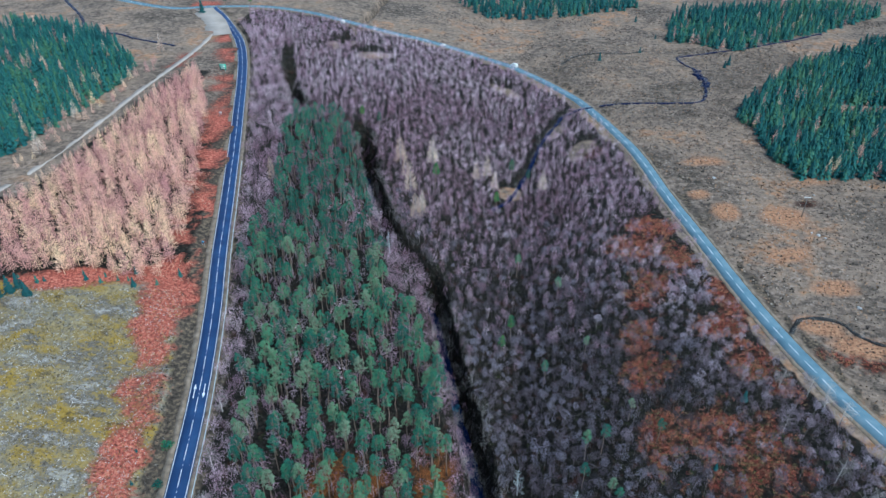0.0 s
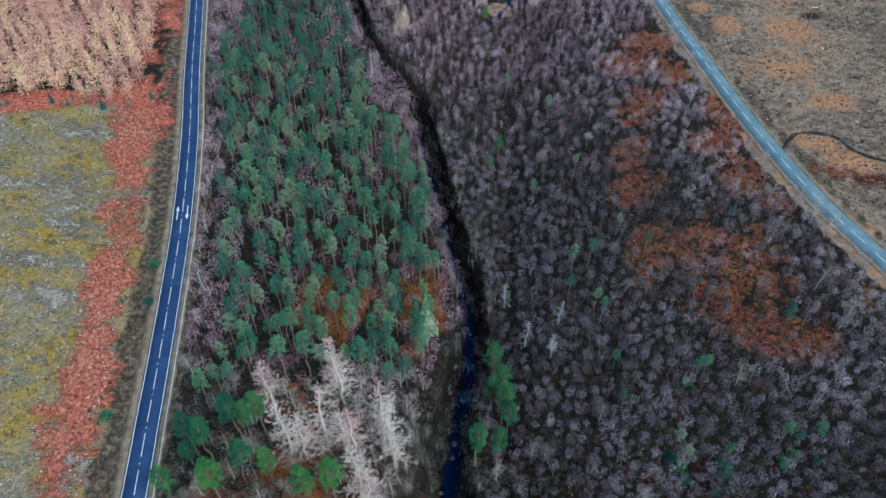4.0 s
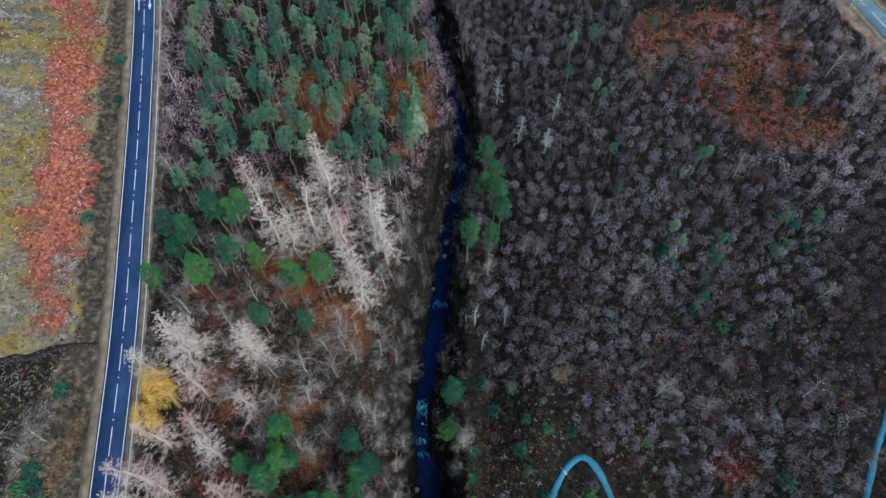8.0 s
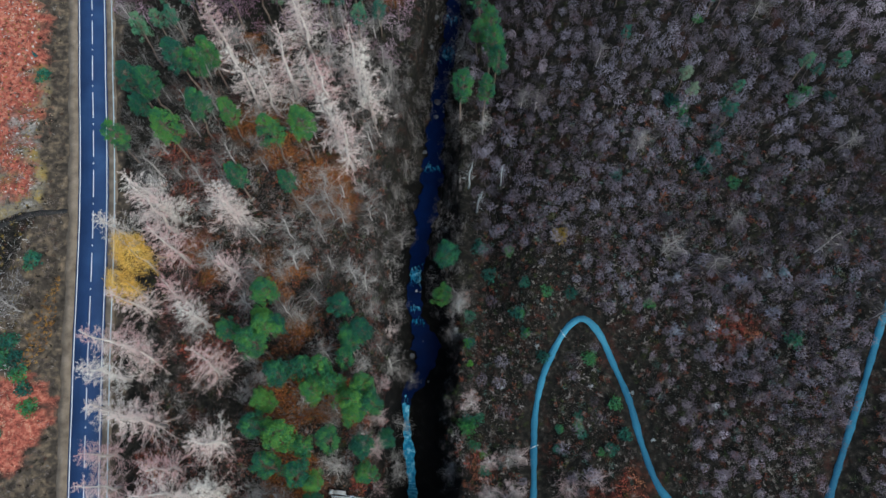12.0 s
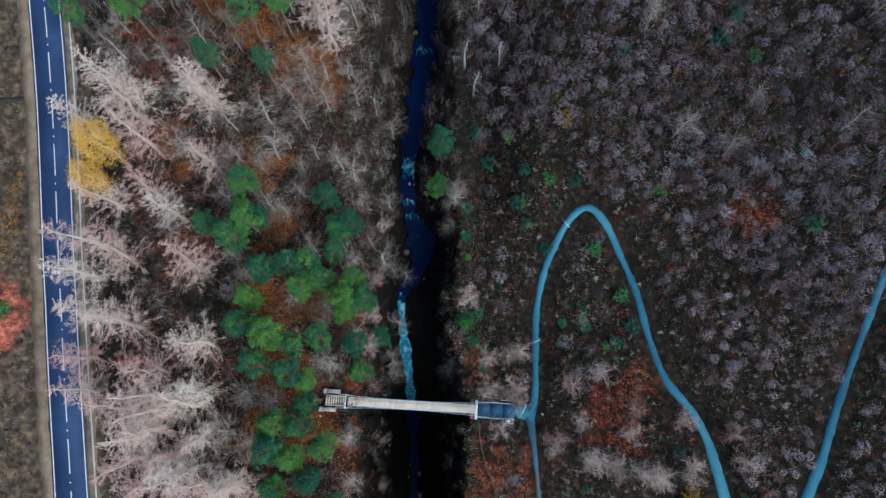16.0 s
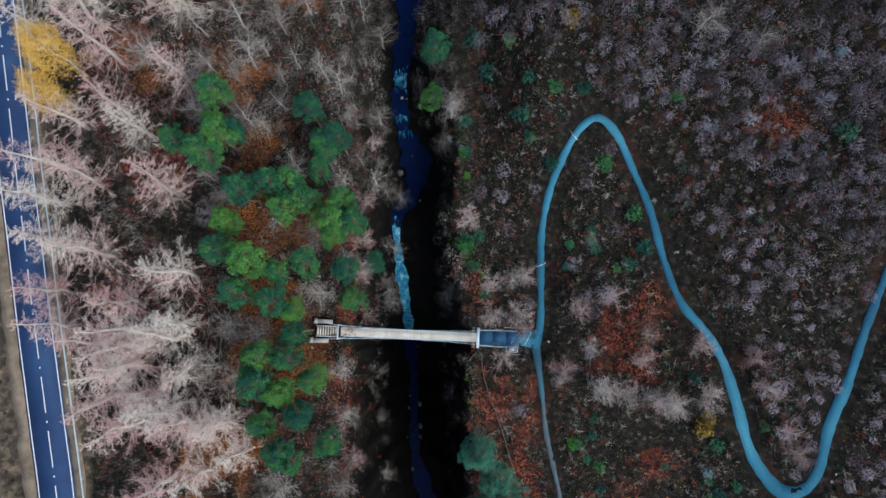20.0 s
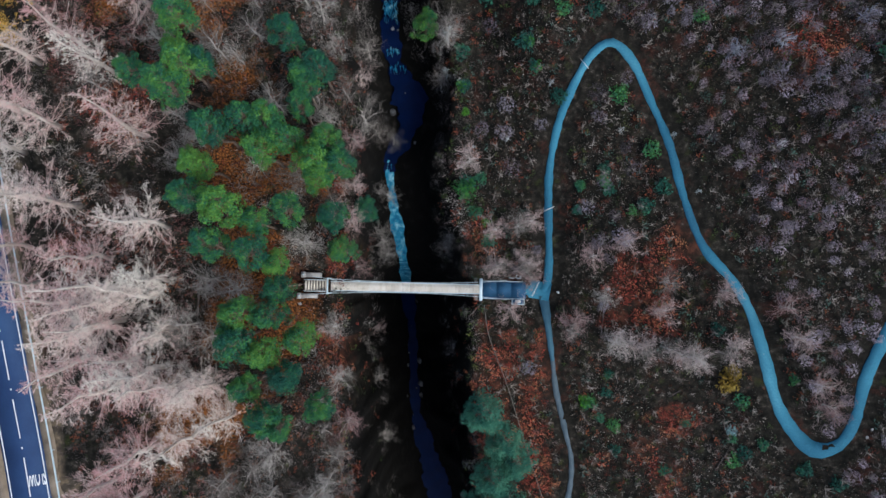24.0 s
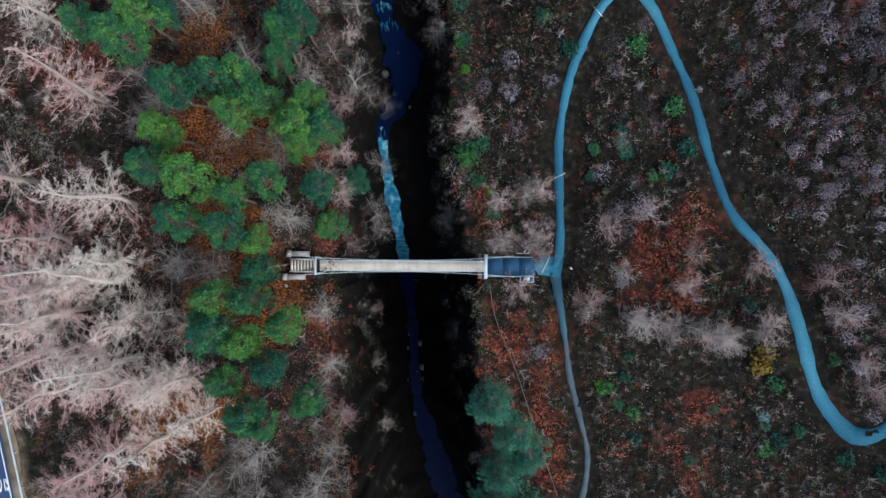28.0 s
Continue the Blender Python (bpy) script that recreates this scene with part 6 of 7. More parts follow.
stuff("saplings", STICKS, stick_xy, 0.6, 1.5, M["stick"], "small pale leafless saplings on the heath", "saplings", wood_rng, 0.05)



def flecks(name, poly, gap, size, material, label, keep):
    xy = scatter(wood_rng, poly, gap, keep)
    z = ground_z(xy[:, 0], xy[:, 1]) + wood_rng.uniform(0.02, 0.3, len(xy))
    tagged(part(name, leaves(np.column_stack([xy, z]), size, wood_rng, 0.55), material), label, "ground litter", kind="stuff")


flecks("heath_litter", [(9, -40), (80, -40), (84, 50), (60, 80), (9, 80)], 0.42, 0.13, M["litter_bits"], "dead stems, moss and leaves scattered over the heath", lambda x, y: off_gorge(x, y, 0.85))
flecks("field_litter", [(-178, 70), (-178, 200), (-112, 214), (-92, 160), (-80, 72)], 0.8, 0.32, M["field_bits"], "grey sticks, moss and yellow grass strewn over felled ground", lambda x, y: near_line(x, y, WEST_ROAD)[0] > 11)
flecks("moor_litter", [(110, 165), (190, 165), (260, 420), (230, 520), (60, 540), (15, 505), (60, 420), (90, 300)], 1.5, 0.55, M["moor_bits"], "tussocks and dead grass flecking the moor", east_of)
flecks("leaf_litter", [(-56, 100), (-52, 20), (-46, -30), (-11, -30), (-10, 100)], 0.5, 0.15, M["leaf_bits"], "fallen leaves and twigs under the trees", lambda x, y: off_gorge(x, y, 0.95) & (fbm(x, y, 6, 4) > 0.36))
dark_xy = scatter(wood_rng, [(110, 165), (330, 165), (330, 640), (-60, 640), (-140, 575), (-60, 530), (15, 500), (60, 420), (90, 300)], 3.4, lambda x, y: east_of(x, y) & (fbm(x, y, 26, 9) > 0.6))
stuff("moor_heather", [(v * [2.0, 2.0, 0.9], f) for v, f in TUFTS], dark_xy, 0.6, 1.5, M["heath"], "dark heather patches on the open moor", "heather", wood_rng, 0.05)
sedge_xy = scatter(wood_rng, [(-82, 30), (-82, 66), (-74, 66), (-72, 60), (-69, 30)], 0.9, lambda x, y: spots(x, y, [(-76.2, 46, 1.9, 11, -12)]) > 0.2)
stuff("orange_sedge", TUFTS, sedge_xy, 0.8, 1.5, M["sedge"], "orange-brown sedge beside the road ditch", "sedge", wood_rng, 0.05)
rough_xy = scatter(wood_rng, [(-110, -40), (-110, 72), (-76, 72), (-70, 30), (-63, -40)], 2.2, lambda x, y: ferns(x, y) < 0.3)
stuff("roadside_scrub", TWIGGY, rough_xy, 0.6, 1.8, M["pink_twig"], "pinkish-grey leafless scrub beyond the road ditch", "undergrowth", wood_rng, 0.05)
moor_xy = scatter(wood_rng, [(110, 165), (330, 165), (330, 640), (-60, 640), (-140, 575), (-60, 530), (15, 500), (60, 420), (90, 300)], 5.2, lambda x, y: east_of(x, y) & (fbm(x, y, 30, 4) > 0.45))
stuff("moor_tussocks", [(v * [1.6, 1.6, 0.8], f) for v, f in TUFTS], moor_xy, 0.7, 1.8, M["moor_grass"], "tan and brown grass tussocks on the open moor", "moor grass", wood_rng, 0.05)
strip_xy = scatter(wood_rng, [(-130, -40), (-200, 210), (-120, 225), (-76, 110), (-62, -40)], 1.5, lambda x, y: (near_line(x, y, WEST_ROAD)[0] < 15) & (ferns(x, y) < 0.5))
stuff("roadside_heather", TUFTS, strip_xy, 0.6, 1.4, M["heath"], "dark heather and rushes along the road ditch", "heather", wood_rng, 0.05)
field_xy = scatter(wood_rng, [(-185, 20), (-185, 196), (-112, 210), (-90, 150), (-75, 60), (-72, 20)], 1.35, lambda x, y: (near_line(x, y, WEST_ROAD)[0] > 12) & (ferns(x, y) < 0.6))
half = len(field_xy) // 2
pick = wood_rng.permutation(len(field_xy))
stuff("field_grass", TUFTS, field_xy[pick[:half]], 0.5, 1.2, M["grass"], "yellow dead grass tussocks on felled ground", "grass", wood_rng, 0.05)
BRASH = []
for s in range(5):
    r_ = np.random.default_rng(560 + s)
    a_ = r_.normal(size=(7, 3)) * [0.7, 0.7, 0.08] + [0, 0, 0.15]
    BRASH.append(spikes(a_, a_ + r_.normal(size=(7, 3)) * [0.9, 0.9, 0.12], 0.06))
stuff("felling_brash", BRASH, field_xy[pick[half:]], 0.5, 1.3, M["brash"], "bleached grey branches left on felled ground", "brash", wood_rng, 0.0)

# ---- the suspension footbridge ----
bridge = thing("suspension_footbridge", "white steel suspension footbridge with pale timber deck over the gorge", "footbridge", pose(-1.95, 13.75, 0, 0, 0, -2.3))
SPAN = 12.5


def sag(x):
    return 0.35 - 0.25 * (1 - (x / SPAN) ** 2)


n_boards = 96
board = mesh_from("deck_board", *box_geo(-0.126, -0.72, -0.05, 0.126, 0.72, 0.0), M["deck"])
for k in range(n_boards):
    x = -SPAN + 2 * SPAN * (k + 0.5) / n_boards
    part("deck_board", board, None, bridge).location = (x, 0, sag(x))
for s in (-1, 1):
    xs = np.linspace(-SPAN, SPAN, 25)
    part("edge_beam", tube(np.column_stack([xs, 0 * xs + s * 0.76, sag(xs) - 0.02]), [0.06] * 25, 6), M["steel"], bridge, "white-painted steel edge beam")
    part("handrail", tube(np.column_stack([xs, 0 * xs + s * 0.8, sag(xs) + 1.15]), [0.028] * 25, 6), M["steel"], bridge)
    part("mid_rail", tube(np.column_stack([xs, 0 * xs + s * 0.79, sag(xs) + 0.6]), [0.02] * 25, 5), M["steel"], bridge)
    wide = 0.86 + 0.34 * (xs / SPAN) ** 2
    part("main_cable", tube(np.column_stack([xs, s * wide, 1.3 + 2.6 * (xs / SPAN) ** 2]), [0.035] * 25, 6), M["steel"], bridge, "pale steel suspension cable")
    for x in np.arange(-10.4, 10.5, 2.6):
        w = 0.86 + 0.34 * (x / SPAN) ** 2
        part("hanger", tube([(x, s * 0.76, sag(x)), (x, s * w, 1.3 + 2.6 * (x / SPAN) ** 2)], [0.025] * 2, 5), M["steel"], bridge)
        part("cross_beam_end", box_geo(x - 0.06, s * 0.86 - 0.12, sag(x) - 0.14, x + 0.06, s * 0.86 + 0.12, sag(x) - 0.03), M["steel"], bridge)
    for x in (-SPAN, SPAN):
        part("tower_leg", tube([(x, s * 1.2, -0.8), (x, s * 1.2, 4.0)], [0.15, 0.12], 8), M["steel"], bridge, "white steel tower leg")
        part("back_stay", tube([(x, s * 1.2, 3.9), (x * 1.36, s * 1.6, 0.6)], [0.045] * 2, 6), M["steel"], bridge)
    part("strut", tube([(-SPAN, s * 1.2, 2.4), (-SPAN + 1.0, s * 0.9, 0.4)], [0.05] * 2, 6), M["steel"], bridge)
part("tower_crossbeam", box_geo(-SPAN - 0.13, -1.36, 3.8, -SPAN + 0.13, 1.36, 4.05), M["steel"], bridge)
part("tower_crossbeam", box_geo(SPAN - 0.25, -1.8, 3.75, SPAN + 0.25, 1.8, 4.05), M["steel"], bridge)
part("tower_shelf", box_geo(SPAN - 0.9, -1.9, -0.5, SPAN - 0.3, 1.9, -0.1), M["timber"], bridge, "dark timber bearing frame under the tower")

AXIS = bridge.matrix_basis
stairs = thing("bridge_stairs", "short flight of pale timber steps up the west bank", "steps", AXIS @ pose(0, 0, 0))
for k in range(8):
    x = -13.2 - 0.44 * k
    part("tread", box_geo(x - 0.32, -0.78, 0.2 + 0.17 * k, x - 0.06, 0.78, 0.36 + 0.17 * k), M["deck"], stairs)
    part("riser_gap", box_geo(x - 0.44, -0.78, -0.2 + 0.17 * k, x - 0.32, 0.78, 0.3 + 0.17 * k), M["timber"], stairs, "dark earth-filled gap")
for s in (-1, 1):
    part("string_wall", box_geo(-16.9, s * 0.92 - 0.12, -1.2, -13.0, s * 0.92 + 0.12, 1.2), M["stone"], stairs, "pale stone side wall")
    for x in (-13.4, -15.0, -16.6):
        part("rail_post", tube([(x, s * 0.95, 0), (x, s * 0.95, 2.2)], [0.05] * 2, 6), M["steel"], stairs)
    part("rail", tube([(-13.4, s * 0.95, 1.5), (-16.6, s * 0.95, 2.3)], [0.04] * 2, 6), M["steel"], stairs)
for s, x0 in ((1, -15.6), (-1, -16.2)):
    block = thing("cable_anchor", "pale concrete cable anchor block beside the steps", "anchor block", AXIS @ pose(x0, s * 1.75, 0.2), "cable anchors")
    part("block", box_geo(-1.5, -0.38, -1.5, 1.5, 0.38, 0.9), M["stone"], block)
    part("cap", box_geo(-1.75, -0.5, 0.9, -1.05, 0.5, 1.15), M["stone"], block, "grey capping slab")
    part("clamp", tube([(-1.4, 0, 1.1), (-1.4, 0, 1.5)], [0.18, 0.12], 8), M["steel"], block)

deck2 = thing("viewing_platform", "blue-grey surfaced approach platform with white railings", "platform", AXIS @ pose(0, 0, 0))
for k in range(3):
    x = 12.9 + 2.46 * k
    part("slab", box_geo(x, -1.45, -0.6, x + 2.452, 1.35, 0.05), M["platform"], deck2)
for s, x1 in ((1.42, 19.6), (-1.5, 17.9)):
    for h in (0.55, 1.1):
        part("rail", tube([(12.9, s, h), (x1, s, h)], [0.045] * 2, 6), M["steel"], deck2)
    n = int((x1 - 12.9) / 1.1)
    for k in range(n + 1):
        part("rail_post", tube([(12.9 + k * (x1 - 12.9) / n, s, -0.4), (12.9 + k * (x1 - 12.9) / n, s, 1.15)], [0.045] * 2, 6), M["steel"], deck2)
alcove = thing("information_bay", "small white-framed bay with an information panel", "railing", AXIS @ pose(18.9, -1.75, 0))
for a, b in (((-1, 0.3), (-1, -0.6)), ((1, 0.3), (1, -0.6)), ((-1, -0.6), (1, -0.6)), ((-1, 0.3), (1, 0.3))):
    part("frame_rail", tube([(*a, 1.1), (*b, 1.1)], [0.06] * 2, 6), M["steel"], alcove)
    part("frame_post", tube([(*a, -1.0), (*a, 1.1)], [0.06] * 2, 6), M["steel"], alcove)
part("floor_plate", box_geo(-1, -0.6, -0.3, 1, 0.3, -0.1), M["platform"], alcove)
part("panel", box_geo(-0.45, -0.35, 0.8, 0.45, 0.1, 0.86), M["white"], alcove, "white printed panel")
for n, (dx, dy) in enumerate(((17.9, 2.0), (19.0, 2.0))):
    gate = thing("timber_rail", "short weathered rail beside the platform", "railing", AXIS @ pose(dx, dy, -0.5), "short rails")
    for x in (-0.35, 0.35):
        part("post", tube([(x, 0, -0.4), (x, 0.5 * n, 1.3)], [0.06] * 2, 6), M["steel"], gate)
    part("bar", tube([(-0.35, 0, 1.1), (0.35, 0, 1.1)], [0.05] * 2, 6), M["steel"], gate)


def laid(points, lift=0.0):
    """Points of the ground under the given ones."""
    p = np.array(points, float)
    return np.column_stack([p, ground_z(p[:, 0], p[:, 1]) + lift])


def drain(x, y, half, turn):
    c, s = math.cos(radians(turn)), math.sin(radians(turn))
    z = land(x, y) - 0.15 + 0.15
    ob = part("path_drain", tube([(x - half * c, y - half * s, z), (x + half * c, y + half * s, z)], [0.05] * 2, 6), M["white"])
    tagged(ob, "pale stone water bar set across the path", "water bar", "water bars")


drain(20.0, 13.1, 1.35, 62)
drain(22.5, 26.6, 0.95, 24)
drain(28.0, 49.6, 1.0, -52)
post = thing("marker_post", "short white marker post at the path junction", "post", pose(23.6, 12.6, float(ground_z(23.6, 12.6))), "marker posts")
part("shaft", tube([(0, 0, -0.3), (0, 0, 1.0)], [0.14, 0.12], 8), M["white"], post)
part("cap", tube([(0, 0, 1.0), (0.15, -0.25, 1.12)], [0.2, 0.1], 8), M["white"], post)

rail_run = laid(smooth_line([(11.3, 10.4), (12.0, 5.3), (15.1, -3.5), (17.3, -10.9), (21.4, -24.3)], 1.0))
fence = thing("rim_fence", "old post and wire fence along the gorge rim", "fence", None)
for h in (0.5, 0.95):
    part("wire", tube(rail_run + [0, 0, h], [0.045] * len(rail_run), 5), M["timber"], fence)
for p in rail_run[::3]:
    part("fence_post", tube([p - [0, 0, 0.3], p + [0, 0, 1.1]], [0.07, 0.06], 6), M["timber"], fence)
for name, label, a, b, r in (
    ("fallen_pole", "pale fallen pole lying on the heath", (31.0, 11.6), (30.3, 4.5), 0.09),
    ("fallen_tree", "grey fallen tree stem on orange leaf litter", (-33.6, 17.4), (-34.2, 7.4), 0.16),
    ("prop_timber", "loose pale timber beside the bridge tower", (8.6, 8.7), (10.9, 10.9), 0.09),
    ("fallen_limb", "bleached limb on the west rim", (-15.5, 7.2), (-13.0, 12.2), 0.08),
    ("fallen_bough", "bleached bough in the heather", (41.2, -4.8), (43.0, -3.6), 0.1),
    ("dead_bough", "forked dead bough on the lower slope", (48.5, -17.0), (50.6, -12.8), 0.1),
):
    q = laid([a, ((a[0] + b[0]) / 2 + 0.1, (a[1] + b[1]) / 2), b], 0.12)
    q[0, 2], q[2, 2] = q[0, 2] + 0.05, q[2, 2] + 0.05
    tagged(part(name, tube(q, [r, 0.85 * r, 0.5 * r], 7), M["stem"]), label, "fallen wood")

# ---- road furniture ----
_, west_side, west_run = along(WEST_ROAD)


def on_road(line, s, off):
    d, side, run = along(line)
    x = np.interp(s, run, line[:, 0]) + np.interp(s, run, side[:, 0]) * off
    y = np.interp(s, run, line[:, 1]) + np.interp(s, run, side[:, 1]) * off
    return float(x), float(y), float(land(np.interp(s, run, line[:, 0]), np.interp(s, run, line[:, 1])) - 0.15), math.degrees(math.atan2(np.interp(s, run, d[:, 1]), np.interp(s, run, d[:, 0])))


barrier = thing("crash_barrier", "galvanised steel crash barrier along the main road", "crash barrier")
line = piece_of(WEST_ROAD, 60, 430)
part("beam", ribbon(line, 4.55, 4.65, 0.85, 0.3), M["steel"], barrier)
for s in np.arange(62, 430, 4.8):
    x, y, z, _ = on_road(WEST_ROAD, s, 4.68)
    part("barrier_post", tube([(x, y, z - 0.4), (x, y, z + 0.8)], [0.06] * 2, 5), M["steel"], barrier)

for s_off, way in ((-1.5, 1), (1.5, -1)):
    mid = float(np.interp(169, WEST_ROAD[:, 1], west_run))
    arrow = thing("lane_arrow", "white lane arrow painted on the asphalt", "road marking", None, "lane arrows", "structure")
    a, b = sorted((mid - 2.8 * way, mid + 1.0 * way))
    part("shaft", ribbon(piece_of(WEST_ROAD, a, b), s_off - 0.14, s_off + 0.14, 0.172, 0.01), M["paint"], arrow)
    a, b = sorted((mid + 1.0 * way, mid + 3.0 * way))
    tip_line = piece_of(WEST_ROAD, a, b)
    run = along(tip_line)[2]
    half = 0.02 + 0.55 * np.abs((run if way < 0 else run[-1] - run) / run[-1])
    part("head", ribbon(tip_line, s_off - half, s_off + half, 0.172, 0.01), M["paint"], arrow)
word = bpy.data.curves.new("slow_marking", "FONT")
word.body, word.size, word.align_x, word.align_y = "SLOW", 1.0, "CENTER", "CENTER"
word.offset = 0.02
slow = new("slow_marking", word)
x, y, z, turn = on_road(WEST_ROAD, float(np.interp(-14, WEST_ROAD[:, 1], west_run)), 1.5)
slow.matrix_basis = pose(x, y, z + 0.175, 0, 0, turn + 90) @ Matrix.Diagonal((0.95, 3.4, 1, 1))
word.materials.append(M["paint"])
tagged(slow, "white SLOW lettering painted on the asphalt", "road marking", kind="structure")


def sign(name, label, x, y, w, h, face, stripes=3, group="road signs", turn=0.0):
    z = float(ground_z(x, y))
    ob = thing(name, label, "road sign", pose(x, y, z, 0, 0, turn), group)
    for s in (-0.35, 0.35):
        part("post", tube([(s * w, 0.05, -0.3), (s * w, 0.05, h + 1.0)], [0.06] * 2, 6), M["steel"], ob)
    board_ = part("board", box_geo(-w / 2, -0.03, 1.0, w / 2, 0.03, 1.0 + h), face, ob)
    for k in range(stripes):
        zz = 1.0 + h * (k + 0.7) / (stripes + 0.4)
        part("text_bar", box_geo(-0.38 * w, -0.045, zz - 0.06 * h, 0.3 * w, -0.032, zz + 0.05 * h), M["white"], board_)


sign("direction_sign", "large green direction sign on two posts", -177.5, 430.2, 4.2, 3.6, M["sign_green"])
sign("notice_sign", "brown visitor sign board on posts", -137, 279.3, 3.2, 1.6, M["brown_sign"], 2)
sign("blue_marker", "small blue sign beside the verge", -117.5, 243.7, 0.9, 0.9, M["blue_sign"], 1)
sign("verge_sign", "small white sign beside the road", -154.5, 363.8, 1.2, 0.9, M["white"], 0)
sign("junction_sign", "white advance sign beside the far road", -126.7, 547.4, 3.5, 3.2, M["white"], 0)

pole = thing("utility_pole", "wooden utility pole with a crossarm on the moor", "utility pole", pose(133, 293.2, float(ground_z(133, 293.2))))
part("shaft", tube([(0, 0, -0.5), (0, 0, 10)], [0.2, 0.14], 8), M["timber"], pole)
part("crossarm", box_geo(-1.4, -0.09, 9.6, 1.4, 0.09, 9.85), M["white"], pole)
for x in (-1.2, 0, 1.2):
    part("insulator", tube([(x, 0, 9.85), (x, 0, 10.2)], [0.1, 0.07], 6), M["white"], pole)


def vehicle(name, label, s, off, size, body):
    x, y, z, turn = on_road(EAST_ROAD, s, off)
    l, w, h = size
    ob = thing(name, label, "vehicle", pose(x, y, z + 0.17, 0, 0, turn), "vehicles")
    v, f = box_geo(-l / 2, -w / 2, 0.35, l / 2, w / 2, 0.55 * h)
    v[4:, 0] *= 0.97
    part("body", (v, f), body, ob)
    v, f = box_geo(-0.46 * l, -0.45 * w, 0.55 * h, 0.2 * l, 0.45 * w, h)
    v[4:, 0] = v[4:, 0] * 0.9
    cab = part("cabin", (v, f), body, ob)
    part("windscreen", box_geo(0.2 * l, -0.4 * w, 0.58 * h, 0.2 * l + 0.03, 0.4 * w, 0.92 * h), M["glass"], cab)
    for a in (-0.32, 0.32):
        for b in (-0.46, 0.46):
            wheel = part("wheel", tube([(a * l, b * w - 0.1, 0.33), (a * l, b * w + 0.1, 0.33)], [0.33] * 2, 10), M["tyre"], ob)
            part("rim", tube([(a * l, b * w - 0.11, 0.33), (a * l, b * w + 0.11, 0.33)], [0.18] * 2, 8), M["steel"], wheel)


east_run = along(EAST_ROAD)[2]
vehicle("van", "white panel van on the far road", float(np.interp(499, EAST_ROAD[:, 1], east_run)), 1.4, (5.6, 2.0, 2.5), M["white"])
vehicle("car", "white car on the far road", float(np.interp(524, EAST_ROAD[:, 1], east_run)), -1.4, (4.3, 1.8, 1.5), M["white"])

# ---- rocks, far trees and moor streams ----


def rock_mesh(seed, flat=0.6):
    bm = bmesh.new()
    bmesh.ops.create_icosphere(bm, subdivisions=2, radius=1.0)
    r = random.Random(seed)
    o = Vector((r.uniform(-9, 9), r.uniform(-9, 9), r.uniform(-9, 9)))
    for v in bm.verts:
        v.co *= 0.75 + 0.5 * noise.noise(v.co * 1.3 + o)
        v.co.z *= flat
    me = bpy.data.meshes.new("boulder")
    bm.to_mesh(me)
    bm.free()
    return me


rocks = [rock_mesh(s) for s in range(6)]
for me in rocks:
    me.materials.append(M["wet_rock"])
pale_rocks = [rock_mesh(20 + s) for s in range(4)]
for me in pale_rocks:
    me.materials.append(M["stone"])
rock_rng = np.random.default_rng(31)
for k in range(64):
    y = float(rock_rng.choice([rock_rng.uniform(40, 210), rock_rng.uniform(120, 150), rock_rng.uniform(-40, 15)]))
    c, w, h, _, _ = [float(q) for q in bed(y)]
    x = c + float(rock_rng.choice([-1, 1])) * h * float(rock_rng.uniform(0.1, 2.2))
    size = float(0.2 + 1.0 * rock_rng.uniform(0, 1) ** 2)
    ob = new("boulder", rocks[k % 6])
    ob.matrix_basis = pose(x, y, max(w - 0.05, float(ground_z(x, y))), 0, 0, float(rock_rng.uniform(0, 360))) @ Matrix.Scale(size, 4)
    tagged(ob, "wet dark boulder in the river bed", "boulder", "river boulders")
for x, y, size in ((-95, 133, 0.5), (-104, 128, 0.6), (-118, 150, 0.5), (135, 278, 1.0), (137, 276, 0.8), (133, 280, 0.7), (145, 314, 0.9), (132, 228, 1.1), (104, 329, 1.2), (56.3, 31.7, 0.25), (54.9, 2.3, 0.3), (56.8, -2, 0.25), (69.6, -10.5, 0.35), (70.2, -9.2, 0.3), (-18.9, 11.6, 0.4), (-19.6, 11.2, 0.5), (-19.2, 12.2, 0.45), (3.4, 131, 0.5), (4.2, 130, 0.45), (-4.6, 64, 0.5)):
    ob = new("stone", pale_rocks[int(rock_rng.integers(4))])
    w_ = bed(y)[1]
    ob.matrix_basis = pose(x, y, max(float(ground_z(x, y)), float(w_) - 0.1 if abs(x) < 6 else -99), 0, 0, float(rock_rng.uniform(0, 360))) @ Matrix.Scale(size, 4)
    tagged(ob, "pale grey stone lying on the open ground", "stone", "pale stones")

for kind, spots_, size, group in (
    ("cream_larch", [(-50.5, 335), (-34.8, 341), (-41.9, 310), (-6.6, 342), (-2.3, 331), (-34.2, 293), (-36.5, 288), (-46, 322), (-106, 300), (22, 330), (-12, 338), (-224.5, 342), (-228.8, 455), (-219, 300)], 1.1, "larches upstream"),
    ("scots_pine", [(5.9, 342.6), (14.6, 337.4), (-77.3, 372.6), (-67, 367.5), (-31.2, 320.4), (4.5, 211.8), (-0.3, 310.4), (-223.9, 562), (-205.5, 568.7), (8, 222)], 0.62, "pines upstream"),
    ("bare_tree", [(-72, 128), (-80, 162), (-75, 141), (-69, 113), (96, 150), (92, 186), (101, 140), (88, 168), (70, 121), (62, 72), (78, 66), (84, 88), (57, 62), (48, 66), (86, 52), (36, 112), (44, 90)], 0.75, "bare trees by the roads"),
):
    for x, y in spots_:
        plant(kind, x, y, size * float(tree_rng.uniform(0.8, 1.2)), group)
kind_spruce = [mesh_from("foliage", *spruce_tree(460 + s, 8, 1.9, 9, 12), M["spruce"]) for s in range(3)]
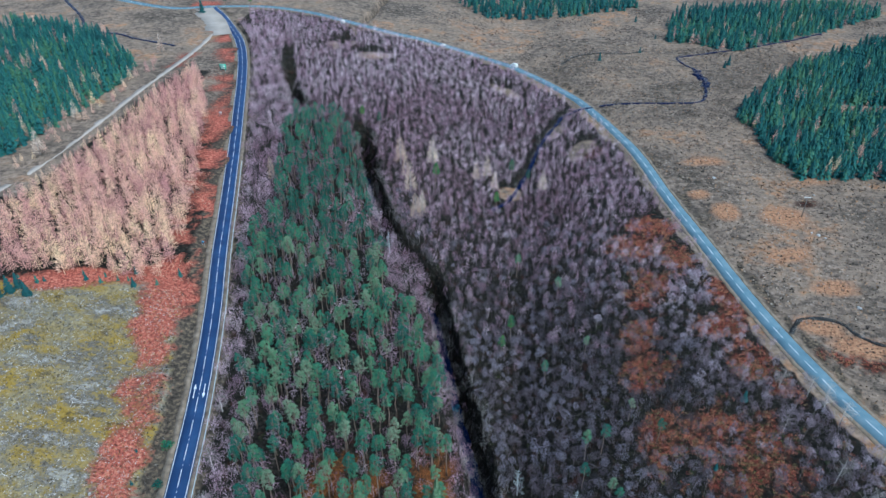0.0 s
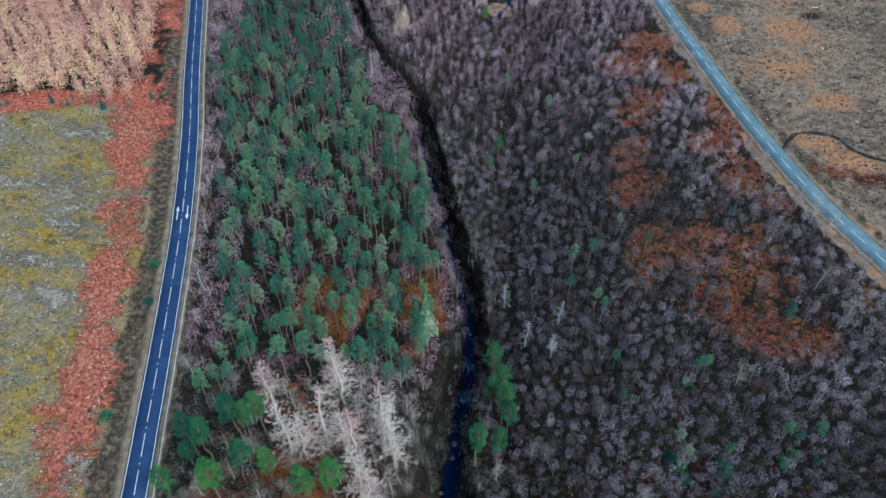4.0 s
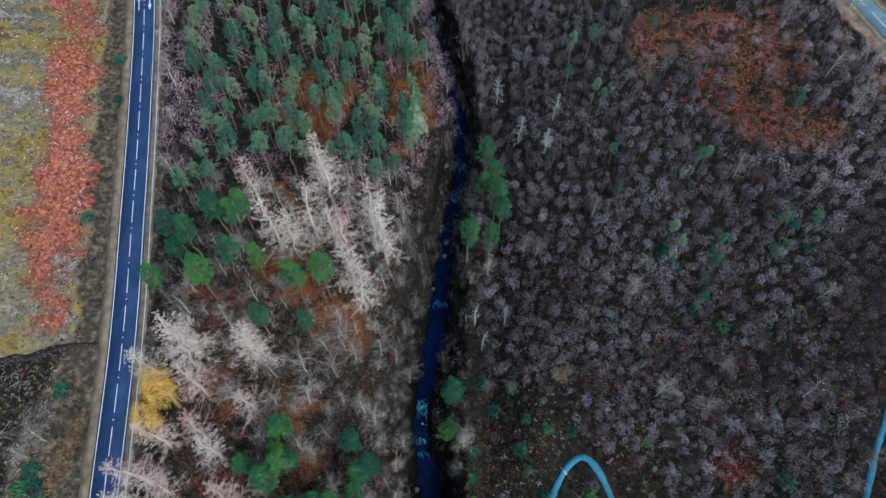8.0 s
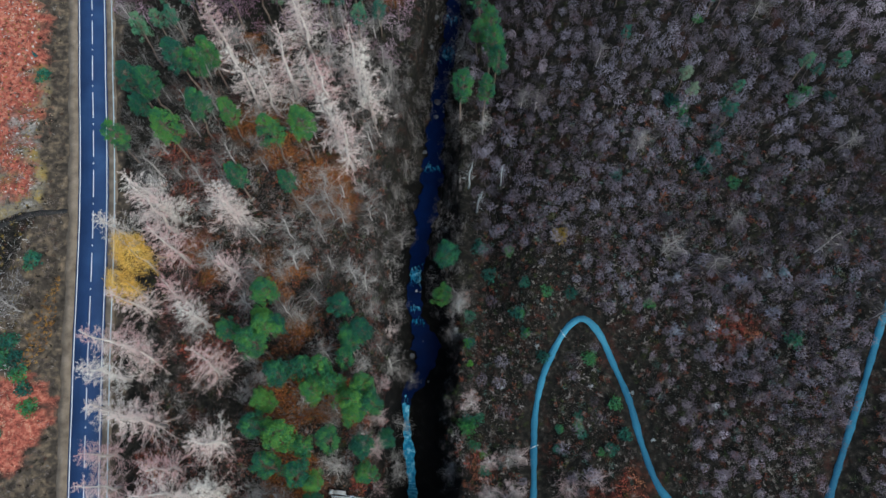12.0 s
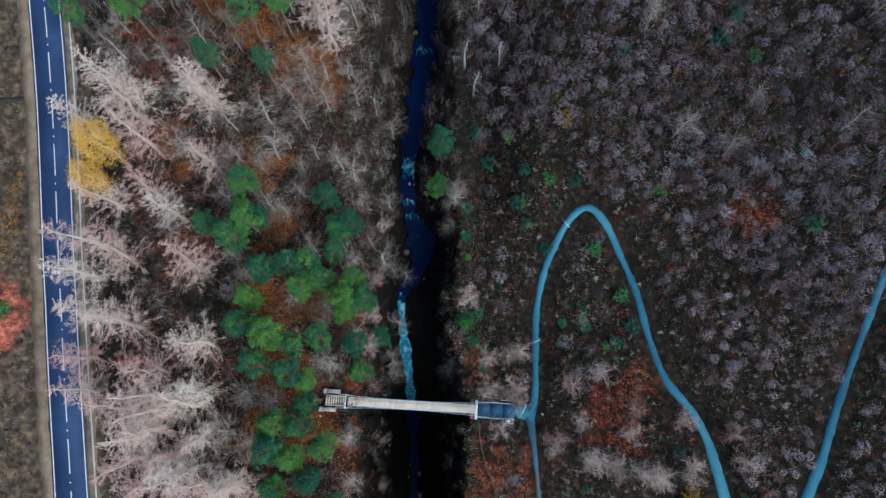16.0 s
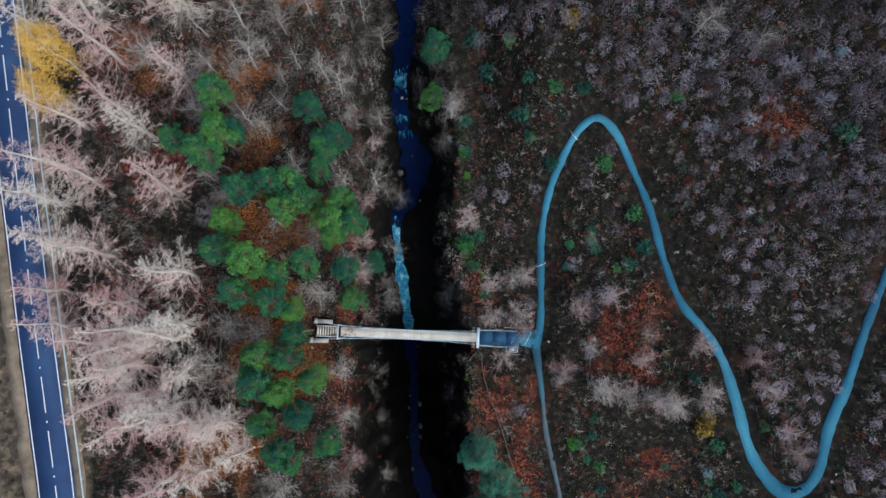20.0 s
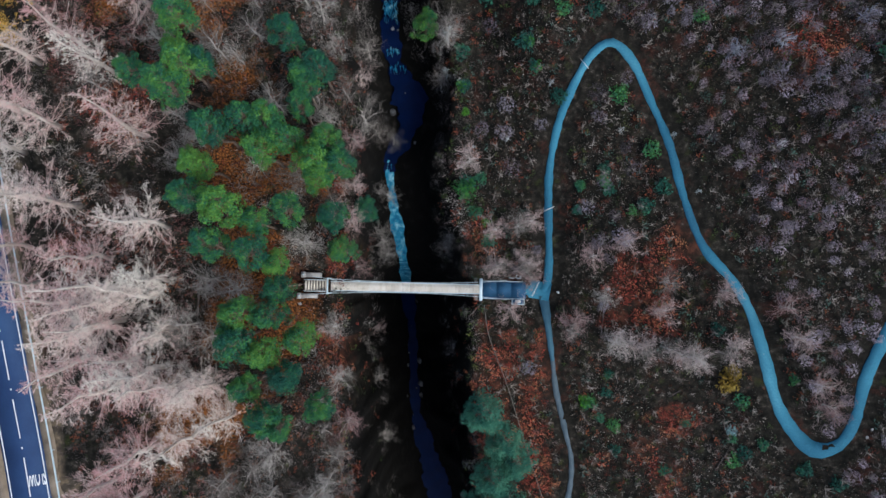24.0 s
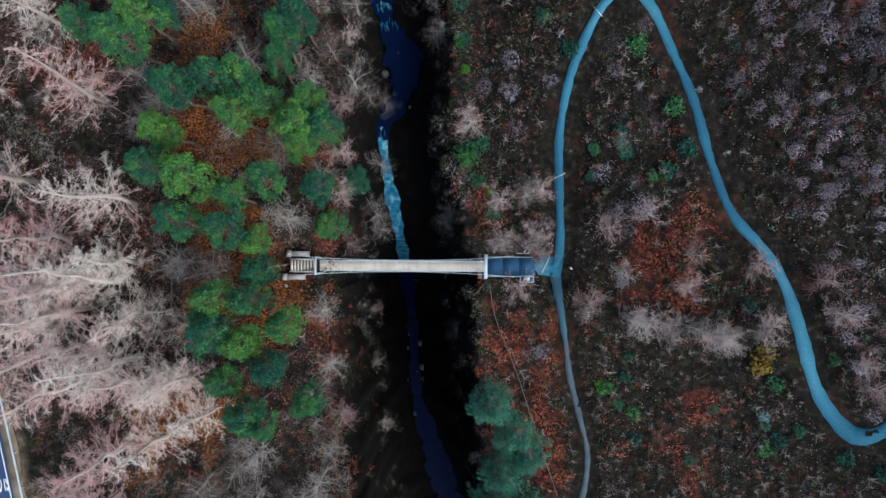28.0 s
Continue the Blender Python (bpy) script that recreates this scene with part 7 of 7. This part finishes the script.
for x, y, size in ((65, 506, 0.8), (94.7, 521.7, 0.6), (101.5, 598, 0.7), (110, 552, 0.5), (149.8, 495, 0.9), (146, 490, 0.7), (-239.9, 552.6, 1.4), (-140, 238.7, 0.4), (-148, 210.5, 0.5), (-130.6, 211.2, 0.6), (-168.7, 202.7, 0.9), (-169.6, 199.2, 1.0), (-163, 198.6, 0.9), (-172, 196, 0.9), (80, 180, 0.6), (-94.8, 132.9, 0.25), (-98.4, 143.4, 0.22), (-88.6, 103.6, 0.25), (66.5, 155, 0.4), (72, 145, 0.45)):
    ob = new("spruce_tree", kind_spruce[int(rock_rng.integers(3))])
    ob.matrix_basis = pose(x, y, float(ground_z(x, y)) - 0.2, 0, 0, float(rock_rng.uniform(0, 360))) @ Matrix.Scale(size, 4)
    tagged(ob, "single dark green spruce with layered branches", "spruce tree", "single spruces")

pale = thing("tall_spruce", "tall slim spruce with pale green drooping branches", "spruce tree", pose(-11.5, 141, float(ground_z(-11.5, 141)) - 0.2))
part("trunk", tube([(0, 0, 0), (0.1, 0, 10), (0, 0, 19.5)], [0.3, 0.18, 0.03], 6), M["grey_bark"], pale)
part("foliage", spruce_tree(477, 20, 3.3, 16, 13), M["pale_needles"], pale)
for name, points, half in (
    ("moor_stream", [(57.7, 424.8), (87.8, 426), (114, 426), (122, 436), (126, 457), (126, 483), (119, 498), (119, 509), (136, 517), (175, 533), (208, 551), (235, 568)], 0.9),
    ("moor_pool", [(125, 452), (128, 462), (125, 474), (127, 484)], 2.4),
    ("moor_burn", [(38, 500), (50, 515), (66, 521), (84, 520), (97, 524)], 0.7),
    ("west_burn", [(-361, 568), (-326, 527), (-307, 500), (-300, 480), (-278, 486), (-254, 478), (-226, 470)], 1.0),
    ("side_burn", SIDE_BURN, 1.0),
    ("field_ditch", [(-96, 63), (-88, 64.7), (-83, 67.5), (-76, 69)], 0.5),
    ("moor_ditch", [(103.8, 212.5), (110, 220.6), (121, 219.6), (127, 211), (135, 206)], 0.7),
):
    q = smooth_line(points, 2.0)
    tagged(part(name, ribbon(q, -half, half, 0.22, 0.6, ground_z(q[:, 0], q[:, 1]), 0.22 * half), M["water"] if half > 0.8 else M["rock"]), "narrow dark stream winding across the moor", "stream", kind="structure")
    if half > 0.65:
        edge = np.repeat(q, 3, 0) + rock_rng.normal(size=(3 * len(q), 2)) * (half + 0.9)
        stuff("stream_scrub", TWIGGY, edge, 0.5, 1.7, M["dark_twig"], "low leafless scrub lining the moor stream", "undergrowth", rock_rng, 0.05)
